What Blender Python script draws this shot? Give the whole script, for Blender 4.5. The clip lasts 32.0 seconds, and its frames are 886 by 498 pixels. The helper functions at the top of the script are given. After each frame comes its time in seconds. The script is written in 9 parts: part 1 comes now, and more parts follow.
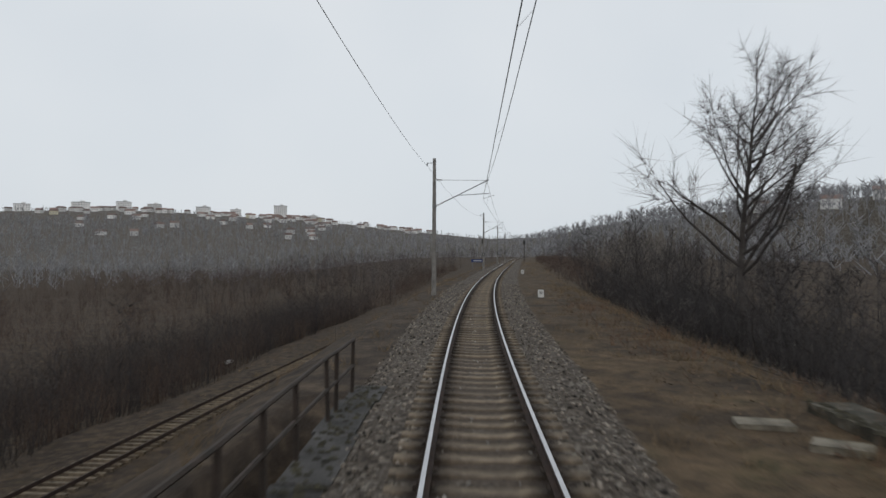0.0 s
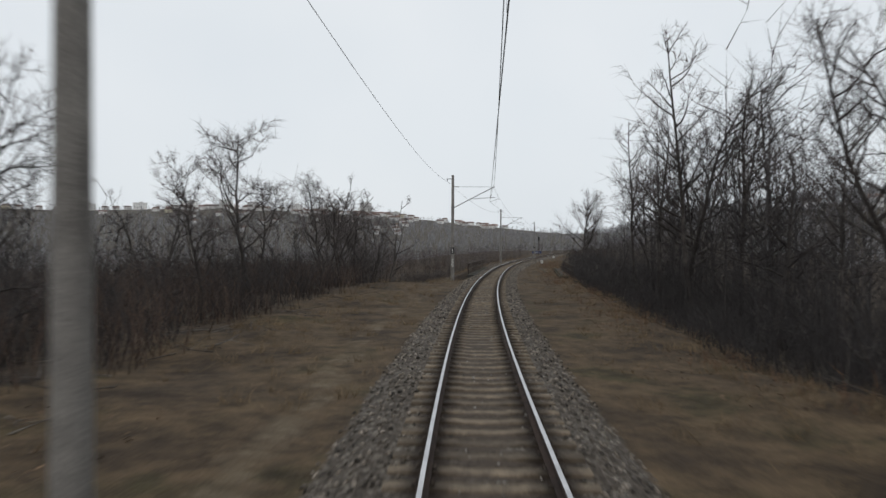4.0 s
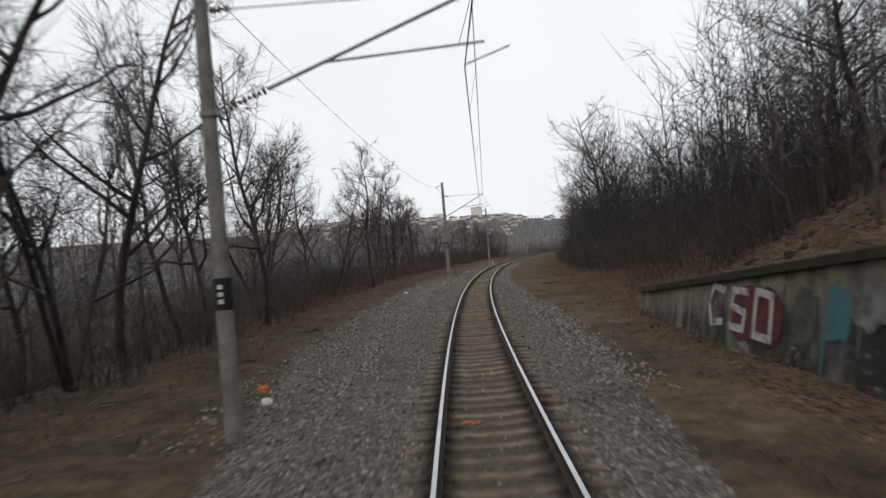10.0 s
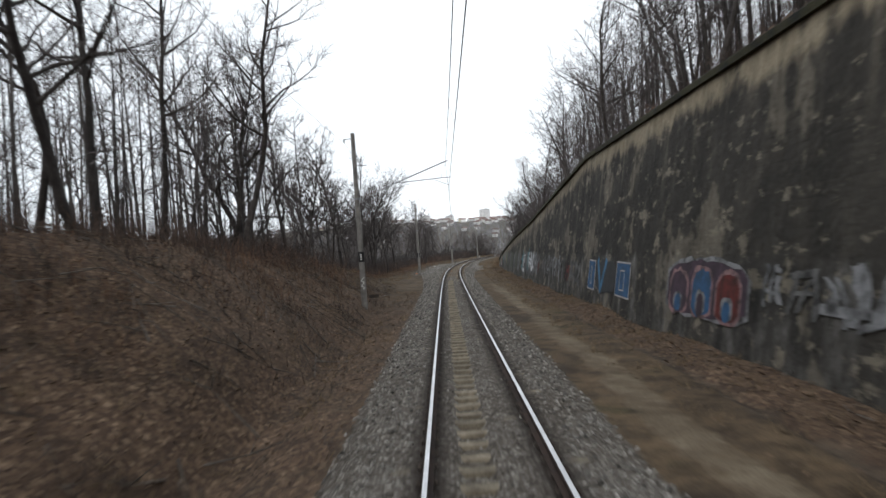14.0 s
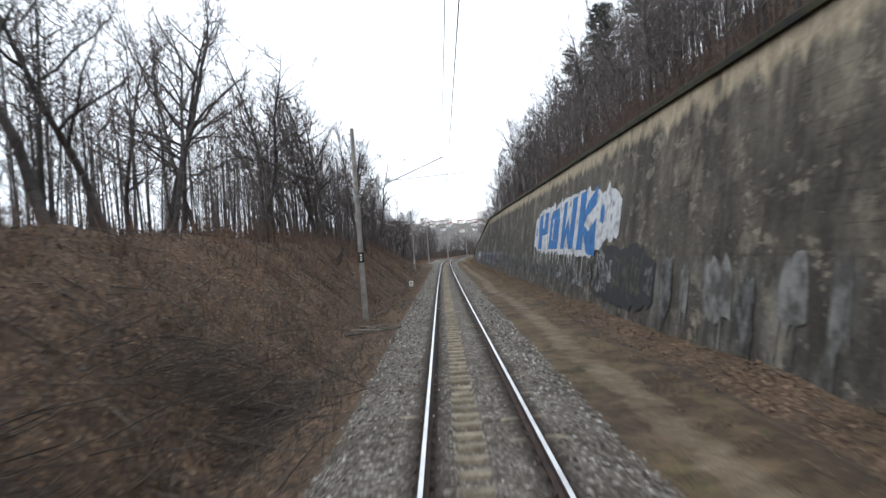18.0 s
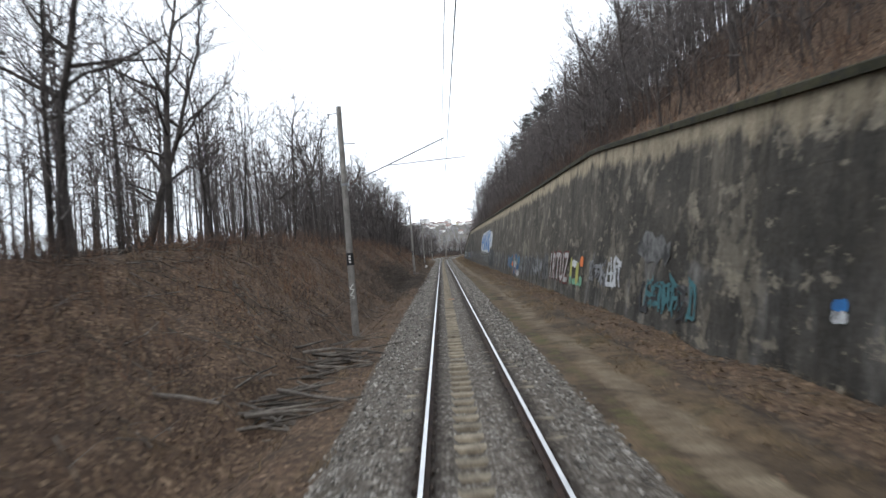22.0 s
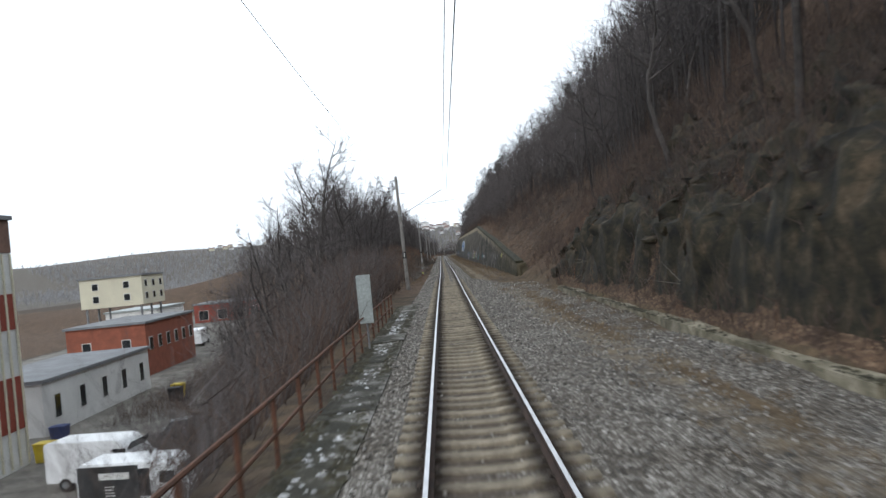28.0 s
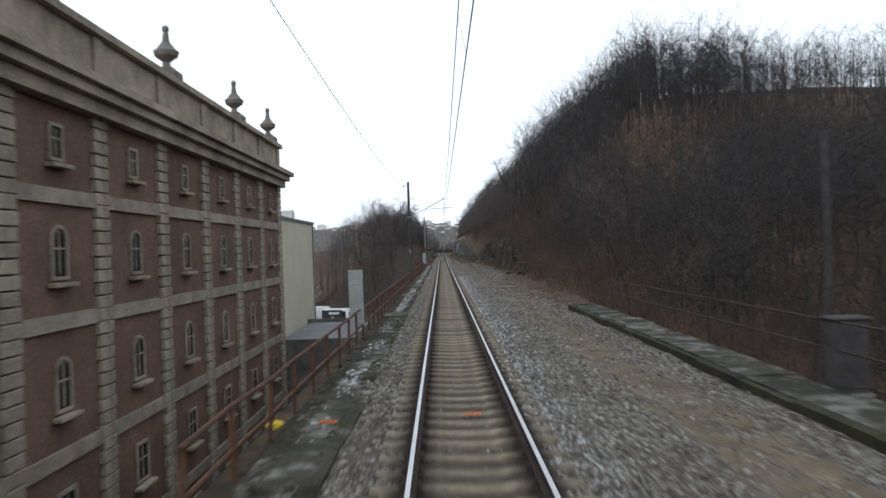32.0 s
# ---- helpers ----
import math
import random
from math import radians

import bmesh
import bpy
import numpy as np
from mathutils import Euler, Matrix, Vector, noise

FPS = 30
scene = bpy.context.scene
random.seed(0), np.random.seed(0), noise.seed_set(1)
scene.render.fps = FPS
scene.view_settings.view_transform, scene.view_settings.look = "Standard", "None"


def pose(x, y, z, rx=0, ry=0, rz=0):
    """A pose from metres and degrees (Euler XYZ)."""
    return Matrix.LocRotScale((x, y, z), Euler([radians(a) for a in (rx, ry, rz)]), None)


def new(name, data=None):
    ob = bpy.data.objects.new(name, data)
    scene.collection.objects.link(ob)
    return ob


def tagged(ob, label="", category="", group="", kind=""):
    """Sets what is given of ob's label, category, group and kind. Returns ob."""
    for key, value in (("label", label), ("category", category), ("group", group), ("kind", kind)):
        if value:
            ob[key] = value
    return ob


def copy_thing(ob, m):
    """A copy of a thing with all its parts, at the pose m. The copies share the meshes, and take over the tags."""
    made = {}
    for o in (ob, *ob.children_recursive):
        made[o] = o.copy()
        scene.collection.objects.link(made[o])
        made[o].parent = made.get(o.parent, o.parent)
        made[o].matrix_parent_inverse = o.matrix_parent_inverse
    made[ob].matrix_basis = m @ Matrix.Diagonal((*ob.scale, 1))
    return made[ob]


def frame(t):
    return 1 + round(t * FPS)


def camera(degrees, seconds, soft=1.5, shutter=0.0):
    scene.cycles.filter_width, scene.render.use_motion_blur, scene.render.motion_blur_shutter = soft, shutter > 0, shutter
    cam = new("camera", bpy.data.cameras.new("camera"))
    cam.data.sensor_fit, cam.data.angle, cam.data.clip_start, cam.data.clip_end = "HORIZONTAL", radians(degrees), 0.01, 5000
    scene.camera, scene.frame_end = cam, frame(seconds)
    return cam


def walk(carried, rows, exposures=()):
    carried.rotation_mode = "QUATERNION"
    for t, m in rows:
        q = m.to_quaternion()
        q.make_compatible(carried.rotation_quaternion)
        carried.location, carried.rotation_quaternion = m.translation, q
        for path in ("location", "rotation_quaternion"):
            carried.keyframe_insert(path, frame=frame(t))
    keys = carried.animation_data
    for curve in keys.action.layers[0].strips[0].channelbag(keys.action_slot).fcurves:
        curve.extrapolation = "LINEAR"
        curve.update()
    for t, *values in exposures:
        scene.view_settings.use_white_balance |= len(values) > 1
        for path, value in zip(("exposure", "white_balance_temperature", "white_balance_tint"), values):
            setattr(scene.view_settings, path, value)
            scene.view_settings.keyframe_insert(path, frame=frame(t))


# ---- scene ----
# The line of the track: curvature (per km) every 20 m along it, from -600 m on.
BENDS = [-0.92, -0.69, -0.26, 0.02, 0.02, 0.02, -0.03, -0.1, -0.08, 0.18, 0.05, 0.04, -0.01, -0.08, 0.13, 0.0, -0.12, -0.07, -0.01, -0.11, -0.21, -0.78, -1.32, -1.54, -1.83, -1.99, -1.75, -1.55, -1.47, -1.44, -1.31, -1.39, -1.24, -0.89, -0.5, -0.19, -0.0, 0.06, 0.02, -0.08, -0.22, -0.37, -0.52, -0.67, -0.81, -0.96, -1.1]
TRACK_START = (0.308, -199.996, 0.02707)
cam = camera(63.79, 32.0, soft=1.5, shutter=0.28)
ROWS = [
    (0.0, pose(27.352, 397.308, 2.496, 90.179, -0.253, -15.915)),
    (0.5, pose(24.821, 388.783, 2.496, 90.132, -0.490, -15.230)),
    (1.0, pose(22.346, 380.052, 2.496, 90.085, -0.126, -14.496)),
    (1.5, pose(19.965, 371.221, 2.496, 90.025, -0.023, -13.696)),
    (2.0, pose(17.717, 362.422, 2.496, 89.913, 0.150, -12.946)),
    (2.5, pose(15.608, 353.697, 2.496, 89.862, 0.099, -12.108)),
    (3.0, pose(13.628, 345.000, 2.496, 89.835, -0.114, -11.291)),
    (3.5, pose(11.767, 336.286, 2.496, 89.766, -0.241, -10.514)),
    (4.0, pose(10.036, 327.570, 2.496, 89.685, -0.274, -9.800)),
    (4.5, pose(8.453, 318.939, 2.496, 89.614, -0.242, -9.080)),
    (5.0, pose(7.037, 310.503, 2.496, 89.576, -0.172, -8.316)),
    (5.5, pose(5.797, 302.327, 2.496, 89.592, -0.092, -7.494)),
    (6.0, pose(4.717, 294.360, 2.496, 89.687, -0.030, -6.630)),
    (6.5, pose(3.763, 286.438, 2.496, 89.749, 0.467, -5.726)),
    (7.0, pose(2.916, 278.371, 2.496, 89.828, 0.333, -4.814)),
    (7.5, pose(2.168, 270.064, 2.496, 89.831, 0.565, -4.032)),
    (8.0, pose(1.525, 261.563, 2.496, 89.909, 0.922, -3.219)),
    (8.5, pose(1.000, 252.988, 2.496, 89.862, 1.909, -2.449)),
    (9.0, pose(0.585, 244.426, 2.496, 89.903, 2.527, -1.732)),
    (9.5, pose(0.269, 235.877, 2.496, 89.992, 3.557, -1.171)),
    (10.0, pose(0.034, 227.219, 2.496, 89.990, 4.560, -0.789)),
    (10.5, pose(-0.127, 218.299, 2.496, 90.051, 4.492, -0.520)),
    (11.0, pose(-0.231, 209.090, 2.496, 90.099, 4.518, -0.312)),
    (11.5, pose(-0.309, 199.689, 2.496, 90.042, 4.445, -0.230)),
    (12.0, pose(-0.365, 190.247, 2.496, 89.986, 4.381, -0.170)),
    (12.5, pose(-0.407, 180.884, 2.496, 89.832, 4.244, -0.153)),
    (13.0, pose(-0.429, 171.620, 2.496, 89.952, 4.000, -0.061)),
    (13.5, pose(-0.445, 162.359, 2.496, 90.057, 4.087, -0.028)),
    (14.0, pose(-0.460, 153.031, 2.496, 90.044, 4.152, -0.014)),
    (14.5, pose(-0.471, 143.681, 2.496, 89.992, 4.385, -0.114)),
    (15.0, pose(-0.478, 134.424, 2.496, 89.988, 4.721, -0.169)),
    (15.5, pose(-0.476, 125.379, 2.496, 90.011, 5.042, -0.183)),
    (16.0, pose(-0.467, 116.590, 2.496, 90.044, 5.230, -0.157)),
    (16.5, pose(-0.451, 108.023, 2.496, 90.067, 5.168, -0.105)),
    (17.0, pose(-0.432, 99.541, 2.496, 90.061, 4.739, -0.014)),
    (17.5, pose(-0.413, 90.974, 2.496, 90.080, 4.435, -0.034)),
    (18.0, pose(-0.399, 82.323, 2.496, 90.061, 4.342, -0.078)),
    (18.5, pose(-0.392, 73.732, 2.496, 90.102, 4.401, -0.080)),
    (19.0, pose(-0.391, 65.296, 2.496, 90.070, 4.619, -0.042)),
    (19.5, pose(-0.389, 57.042, 2.496, 90.083, 4.647, -0.050)),
    (20.0, pose(-0.382, 48.928, 2.496, 90.146, 4.795, -0.038)),
    (20.5, pose(-0.374, 40.856, 2.496, 90.204, 4.976, -0.111)),
    (21.0, pose(-0.364, 32.689, 2.496, 90.278, 4.639, -0.201)),
    (21.5, pose(-0.355, 24.336, 2.496, 90.182, 4.596, -0.119)),
    (22.0, pose(-0.347, 15.857, 2.496, 90.095, 4.430, -0.107)),
    (22.5, pose(-0.343, 7.385, 2.496, 90.019, 4.163, -0.073)),
    (23.0, pose(-0.342, -1.010, 2.496, 89.999, 4.049, -0.087)),
    (23.5, pose(-0.345, -9.393, 2.496, 90.050, 3.656, -0.123)),
    (24.0, pose(-0.356, -17.921, 2.496, 90.145, 3.818, -0.174)),
    (24.5, pose(-0.379, -26.661, 2.496, 90.230, 3.888, -0.241)),
    (25.0, pose(-0.410, -35.552, 2.496, 90.271, 3.818, -0.187)),
    (25.5, pose(-0.440, -44.528, 2.496, 90.307, 3.960, -0.160)),
    (26.0, pose(-0.464, -53.551, 2.496, 90.315, 4.376, -0.234)),
    (26.5, pose(-0.481, -62.590, 2.496, 90.296, 4.908, -0.343)),
    (27.0, pose(-0.490, -71.609, 2.496, 90.254, 5.397, -0.427)),
    (27.5, pose(-0.494, -80.587, 2.496, 90.192, 5.684, -0.407)),
    (28.0, pose(-0.495, -89.529, 2.496, 90.112, 5.610, -0.186)),
    (28.5, pose(-0.496, -98.494, 2.496, 90.158, 5.034, -0.151)),
    (29.0, pose(-0.497, -107.634, 2.496, 90.231, 4.668, 0.009)),
    (29.5, pose(-0.500, -117.155, 2.496, 90.255, 4.974, -0.020)),
    (30.0, pose(-0.506, -127.107, 2.496, 90.106, 4.673, -0.078)),
    (30.5, pose(-0.513, -137.354, 2.496, 90.042, 3.574, -0.205)),
    (31.0, pose(-0.522, -147.749, 2.496, 90.041, 2.378, -0.238)),
    (31.5, pose(-0.521, -158.208, 2.496, 89.963, 1.955, -0.216)),
    (32.0, pose(-0.493, -168.703, 2.496, 89.997, 1.979, -0.166)),
]
walk(cam, ROWS, exposures=[(0, -0.25, 6400, 10), (3.5, -0.15, 6450, 10), (6, 0.0, 6500, 10), (9, 0.09, 6600, 10), (12, 0.23, 6450, 10), (16, 0.92, 6250, 10), (18.5, 1.16, 6120, 10), (21, 1.08, 6150, 10), (25, 0.95, 6200, 10), (28, 0.75, 6100, 9), (30, 0.5, 6080, 9), (32, 0.4, 6050, 9)])

# ---- light: a bright overcast sky with a weak, very wide sun ----
SUN_ELEV, SUN_AZ = radians(32), radians(200)
world = bpy.data.worlds.new("overcast_sky")
scene.world = world
world.use_nodes = True
wn, wl = world.node_tree.nodes, world.node_tree.links
wn.clear()
sky = wn.new("ShaderNodeTexSky")
sky.sky_type, sky.sun_disc, sky.sun_elevation, sky.sun_rotation = "NISHITA", False, SUN_ELEV, SUN_AZ
sky.dust_density, sky.air_density = 4.0, 1.0
w_scale = wn.new("ShaderNodeVectorMath")
w_scale.operation = "SCALE"
w_scale.inputs["Scale"].default_value = 0.1
w_co = wn.new("ShaderNodeTexCoord")
w_noise = wn.new("ShaderNodeTexNoise")
w_noise.inputs["Scale"].default_value, w_noise.inputs["Detail"].default_value = 1.6, 4.0
w_ramp = wn.new("ShaderNodeValToRGB")
w_ramp.color_ramp.elements[0].position, w_ramp.color_ramp.elements[1].position = 0.3, 0.75
w_ramp.color_ramp.elements[0].color = (0.78, 0.84, 0.89, 1)
w_ramp.color_ramp.elements[1].color = (0.93, 0.96, 0.98, 1)
w_mix = wn.new("ShaderNodeMix")
w_mix.data_type = "RGBA"
w_mix.inputs["Factor"].default_value = 0.93
w_bg, w_out = wn.new("ShaderNodeBackground"), wn.new("ShaderNodeOutputWorld")
w_bg.inputs["Strength"].default_value = 1.0
wl.new(sky.outputs["Color"], w_scale.inputs[0])
wl.new(w_co.outputs["Generated"], w_noise.inputs["Vector"])
wl.new(w_noise.outputs["Fac"], w_ramp.inputs["Fac"])
wl.new(w_scale.outputs["Vector"], w_mix.inputs["A"])
wl.new(w_ramp.outputs["Color"], w_mix.inputs["B"])
wl.new(w_mix.outputs["Result"], w_bg.inputs["Color"])
wl.new(w_bg.outputs["Background"], w_out.inputs["Surface"])
sun_data = bpy.data.lights.new("sun", "SUN")
sun_data.energy, sun_data.angle, sun_data.color = 0.5, radians(25), (1.0, 0.97, 0.93)
sun = new("sun", sun_data)
sun.rotation_euler = (radians(90) - SUN_ELEV, 0, math.pi - SUN_AZ)

# ---- the line: places along it (s), to its right (lat) and above the rails (z) ----
STEP = 1.0
S_FIRST, S_LAST = -760.0, 420.0
_n = int((S_LAST - S_FIRST) / STEP) + 1
LINE_S = np.linspace(S_FIRST, S_LAST, _n)
_knots = -600.0 + 20.0 * np.arange(len(BENDS))
_bend = np.interp(LINE_S, _knots, np.array(BENDS) / 1000.0, left=0.0, right=0.0)
_i0 = int(np.argmin(np.abs(LINE_S + 600.0)))
LINE_H = np.concatenate([[0.0], np.cumsum((_bend[1:] + _bend[:-1]) / 2 * STEP)])
LINE_H += TRACK_START[2] - LINE_H[_i0]
_dx, _dy = -np.sin(LINE_H), np.cos(LINE_H)
LINE_X = np.concatenate([[0.0], np.cumsum((_dx[1:] + _dx[:-1]) / 2 * STEP)])
LINE_Y = np.concatenate([[0.0], np.cumsum((_dy[1:] + _dy[:-1]) / 2 * STEP)])
LINE_X += TRACK_START[0] - LINE_X[_i0]
LINE_Y += TRACK_START[1] - LINE_Y[_i0]


def along(s, lat):
    """World x, y of places given by the line; arrays or numbers."""
    h = np.interp(s, LINE_S, LINE_H)
    x = np.interp(s, LINE_S, LINE_X) + lat * np.cos(h)
    y = np.interp(s, LINE_S, LINE_Y) + lat * np.sin(h)
    return x, y


def at(s, lat, z=0.0):
    x, y = along(s, lat)
    return Vector((float(x), float(y), float(z)))


def heading(s):
    return math.degrees(float(np.interp(s, LINE_S, LINE_H)))


def ramp(v, pts):
    """Piecewise linear through (value, result) pairs."""
    return np.interp(v, [p[0] for p in pts], [p[1] for p in pts])


def smooth(a, b, v):
    t = np.clip((v - a) / (b - a), 0, 1)
    return t * t * (3 - 2 * t)


def wobble(x, y, size, seed=0.0):
    """A cheap smooth noise in -1..1 for arrays."""
    a, b = x / size + seed * 1.7, y / size - seed * 2.3
    return (np.sin(a * 1.9 + 1.3 * np.sin(b * 1.1 + seed)) + np.sin(b * 2.3 + 1.7 * np.sin(a * 0.9 + 2 * seed)) + np.sin((a + b) * 1.37 + seed)) / 3


# The retaining wall: from its low end, up, along, and down again; height of its top.
WALL_S = (-428.0, -147.0)


def wall_top(s):
    return ramp(s, [(-428, 0.75), (-416, 1.6), (-397, 3.1), (-380, 4.25), (-352, 6.35), (-240, 6.5), (-212, 6.4), (-190, 4.08), (-178, 3.2), (-162, 1.85), (-149, 0.55), (-147, 0.4)])


def wall_lat(z):
    return 5.9 + 0.17 * z


def ballast_left(s):
    """How far the ballast reaches to the left of the line."""
    return ramp(s, [(-470, 2.6), (-440, 2.15), (-350, 2.3), (-280, 2.2), (-196, 2.1), (-180, 2.7), (-166, 3.6), (-150, 5.6), (-112, 5.6), (-97, 2.7), (-80, 2.15), (-40, 2.05), (-5, 2.0), (30, 2.6), (60, 2.8)])


def ballast_right(s):
    return ramp(s, [(-545, 6.4), (-532, 5.2), (-524, 3.7), (-513, 3.9), (-502, 5.4), (-488, 6.4), (-480, 6.4), (-440, 5.6), (-434, 4.2), (-426, 2.0), (-350, 1.95), (-200, 1.95), (-178, 2.0), (-165, 2.4), (-152, 3.4), (-143, 3.4), (-120, 2.2), (-100, 1.95), (-45, 1.95), (0, 1.95), (16, 2.4), (60, 2.6)])


def ground_z(s, lat):
    """Height of the ground over the rails' level."""
    s, lat = np.asarray(s, float), np.asarray(lat, float)
    x, y = along(s, lat)
    # right-hand side: verge, then the hill
    r = np.maximum(lat - 6.2, 0)
    slope = ramp(s, [(-590, 0.15), (-545, 0.2), (-512, 0.25), (-492, 0.42), (-478, 0.8), (-445, 0.95), (-425, 0.8), (-330, 0.74), (-200, 0.66), (-150, 0.5), (-120, 0.18), (-80, 0.1), (-50, -0.25), (50, -0.3), (90, -0.1), (200, 0.0)])
    base = np.where((s > WALL_S[0]) & (s < WALL_S[1]), wall_top(s) - 0.1, -0.35)
    r2 = np.maximum(lat - (wall_lat(np.maximum(base, 0)) + 0.9), 0)
    inwall = (s > WALL_S[0]) & (s < WALL_S[1])
    rise = np.where(inwall, np.minimum(r2, 38) * slope, np.clip(np.minimum(r, ramp(s, [(-560, 14), (-508, 16), (-485, 19), (-466, 23), (-440, 29)])) * slope, -3.2, 99))
    right_out = np.where(inwall & (lat > 6.0 + 0.17 * wall_top(s)), base + rise, -0.35 + np.where(inwall, 0, rise))
    # the gap at the far end of the walk, where the line stands on a bridge
    dip = smooth(-520, -535, s) * np.clip((lat - 6.6) / 3.0, 0, 1) * (1 - smooth(10, 22, lat)) * 3.0
    ledge = ramp(s, [(-500, 0), (-490, 1.7), (-452, 1.9), (-444, 0)]) * smooth(6.9, 7.9, lat + 0.35 * wobble(x, y, 2.1, 8))
    right = right_out - dip + ledge
    # left-hand side: bank, level wood or the valley
    l = np.maximum(-lat - 3.2, 0)
    bank = ramp(s, [(-455, 0), (-435, 1.2), (-410, 2.3), (-380, 3.1), (-330, 4.2), (-260, 4.2), (-225, 3.9), (-205, 3.1), (-190, 1.8), (-172, 0.3), (-165, 0.0)])
    left_up = bank * smooth(0, 7.2, l + 0.8 * wobble(x, y, 7, 2))
    brow = ramp(s, [(-500, 0.3), (-455, 1.2), (-430, 4.0), (-400, 12.0), (-346, 24.0), (-300, 32.0)])
    foot = ramp(s, [(-500, 0.6), (-488, 3.2), (-470, 6.6), (-455, 9.6), (-418, 22.0), (-346, 39.0), (-300, 46.0)])
    yard = np.clip((l - brow) / (foot - brow), 0, 1) * smooth(-235, -300, s)
    drop = ramp(s, [(-19, 0.0), (-10, 5.6), (2, 6.9), (120, 6.9), (180, 5.0), (260, 3.0), (330, 0.6)])
    low = -drop * smooth(0.4, 9.6, l) - 0.28 * drop * smooth(16, 24, l)
    low = low - ramp(s, [(-170, 0.0), (-150, 0.8), (-60, 0.9), (-40, 0)]) * smooth(6.0, 14.0, l)
    deep = -9.0 * smooth(45, 130, l) * smooth(-460, -300, s) * (1 - drop / 7.2)
    ditch = -0.65 * ramp(s, [(-430, 0), (-410, 1), (-215, 1), (-195, 0)]) * np.exp(-((l - 0.9) / 0.75) ** 2)
    trench = -3.4 * ramp(s, [(-15, 0), (-11, 1), (-2, 1), (8, 0.6), (14, 0)]) * np.exp(-((lat + 2.98) / 0.42) ** 4)
    left = (-0.35 + left_up + low + deep + ditch + trench) * (1 - yard) - 9.6 * yard
    right = right - 0.09 * ramp(s, [(-430, 0), (-415, 1), (-205, 1), (-190, 0)]) * (np.exp(-((lat - 4.5 - 0.12 * wobble(s, s, 9, 2)) / 0.16) ** 2) + 0.6 * np.exp(-((lat - 3.35) / 0.16) ** 2))
    z = np.where(lat > 0, right, left)
    # ballast bed and its shoulders
    bed = np.abs(lat)
    full = ramp(s, [(-440, -0.222), (-420, -0.192), (-190, -0.192), (-160, -0.215)])
    z_bed = full + 0.018 * wobble(x, y, 0.9, 3) + 0.012 * wobble(x, y, 0.37, 5) - 0.1 * (np.abs(lat + 0.13) < 0.2) * (s < -185) * (s > -435) - 0.02 * (bed < 0.5) * (s < -435)
    half = np.minimum(np.where(lat < 0, ballast_left(s), ballast_right(s)), 3.3)
    w = smooth(half - 0.6, half + 0.2, bed)
    z = z_bed * (1 - w) + z * w
    rough = smooth(3.4, 7.0, bed)
    flat = np.where((lat < -3.4) & (s < -500), 1.0, np.where(lat < 0, yard, 0.0))
    flat = np.where((lat < -8.5) & (lat > -20.5) & (s > -10) & (s < 270), 1.0, flat)
    z = z + rough * (1 - flat) * (0.16 * wobble(x, y, 3.1, 1) + 0.07 * wobble(x, y, 1.1, 4) + 0.5 * smooth(9, 20, bed) * wobble(x, y, 11, 6))
    return z


def ground_at(s, lat):
    return float(ground_z(np.array([s]), np.array([lat]))[0])

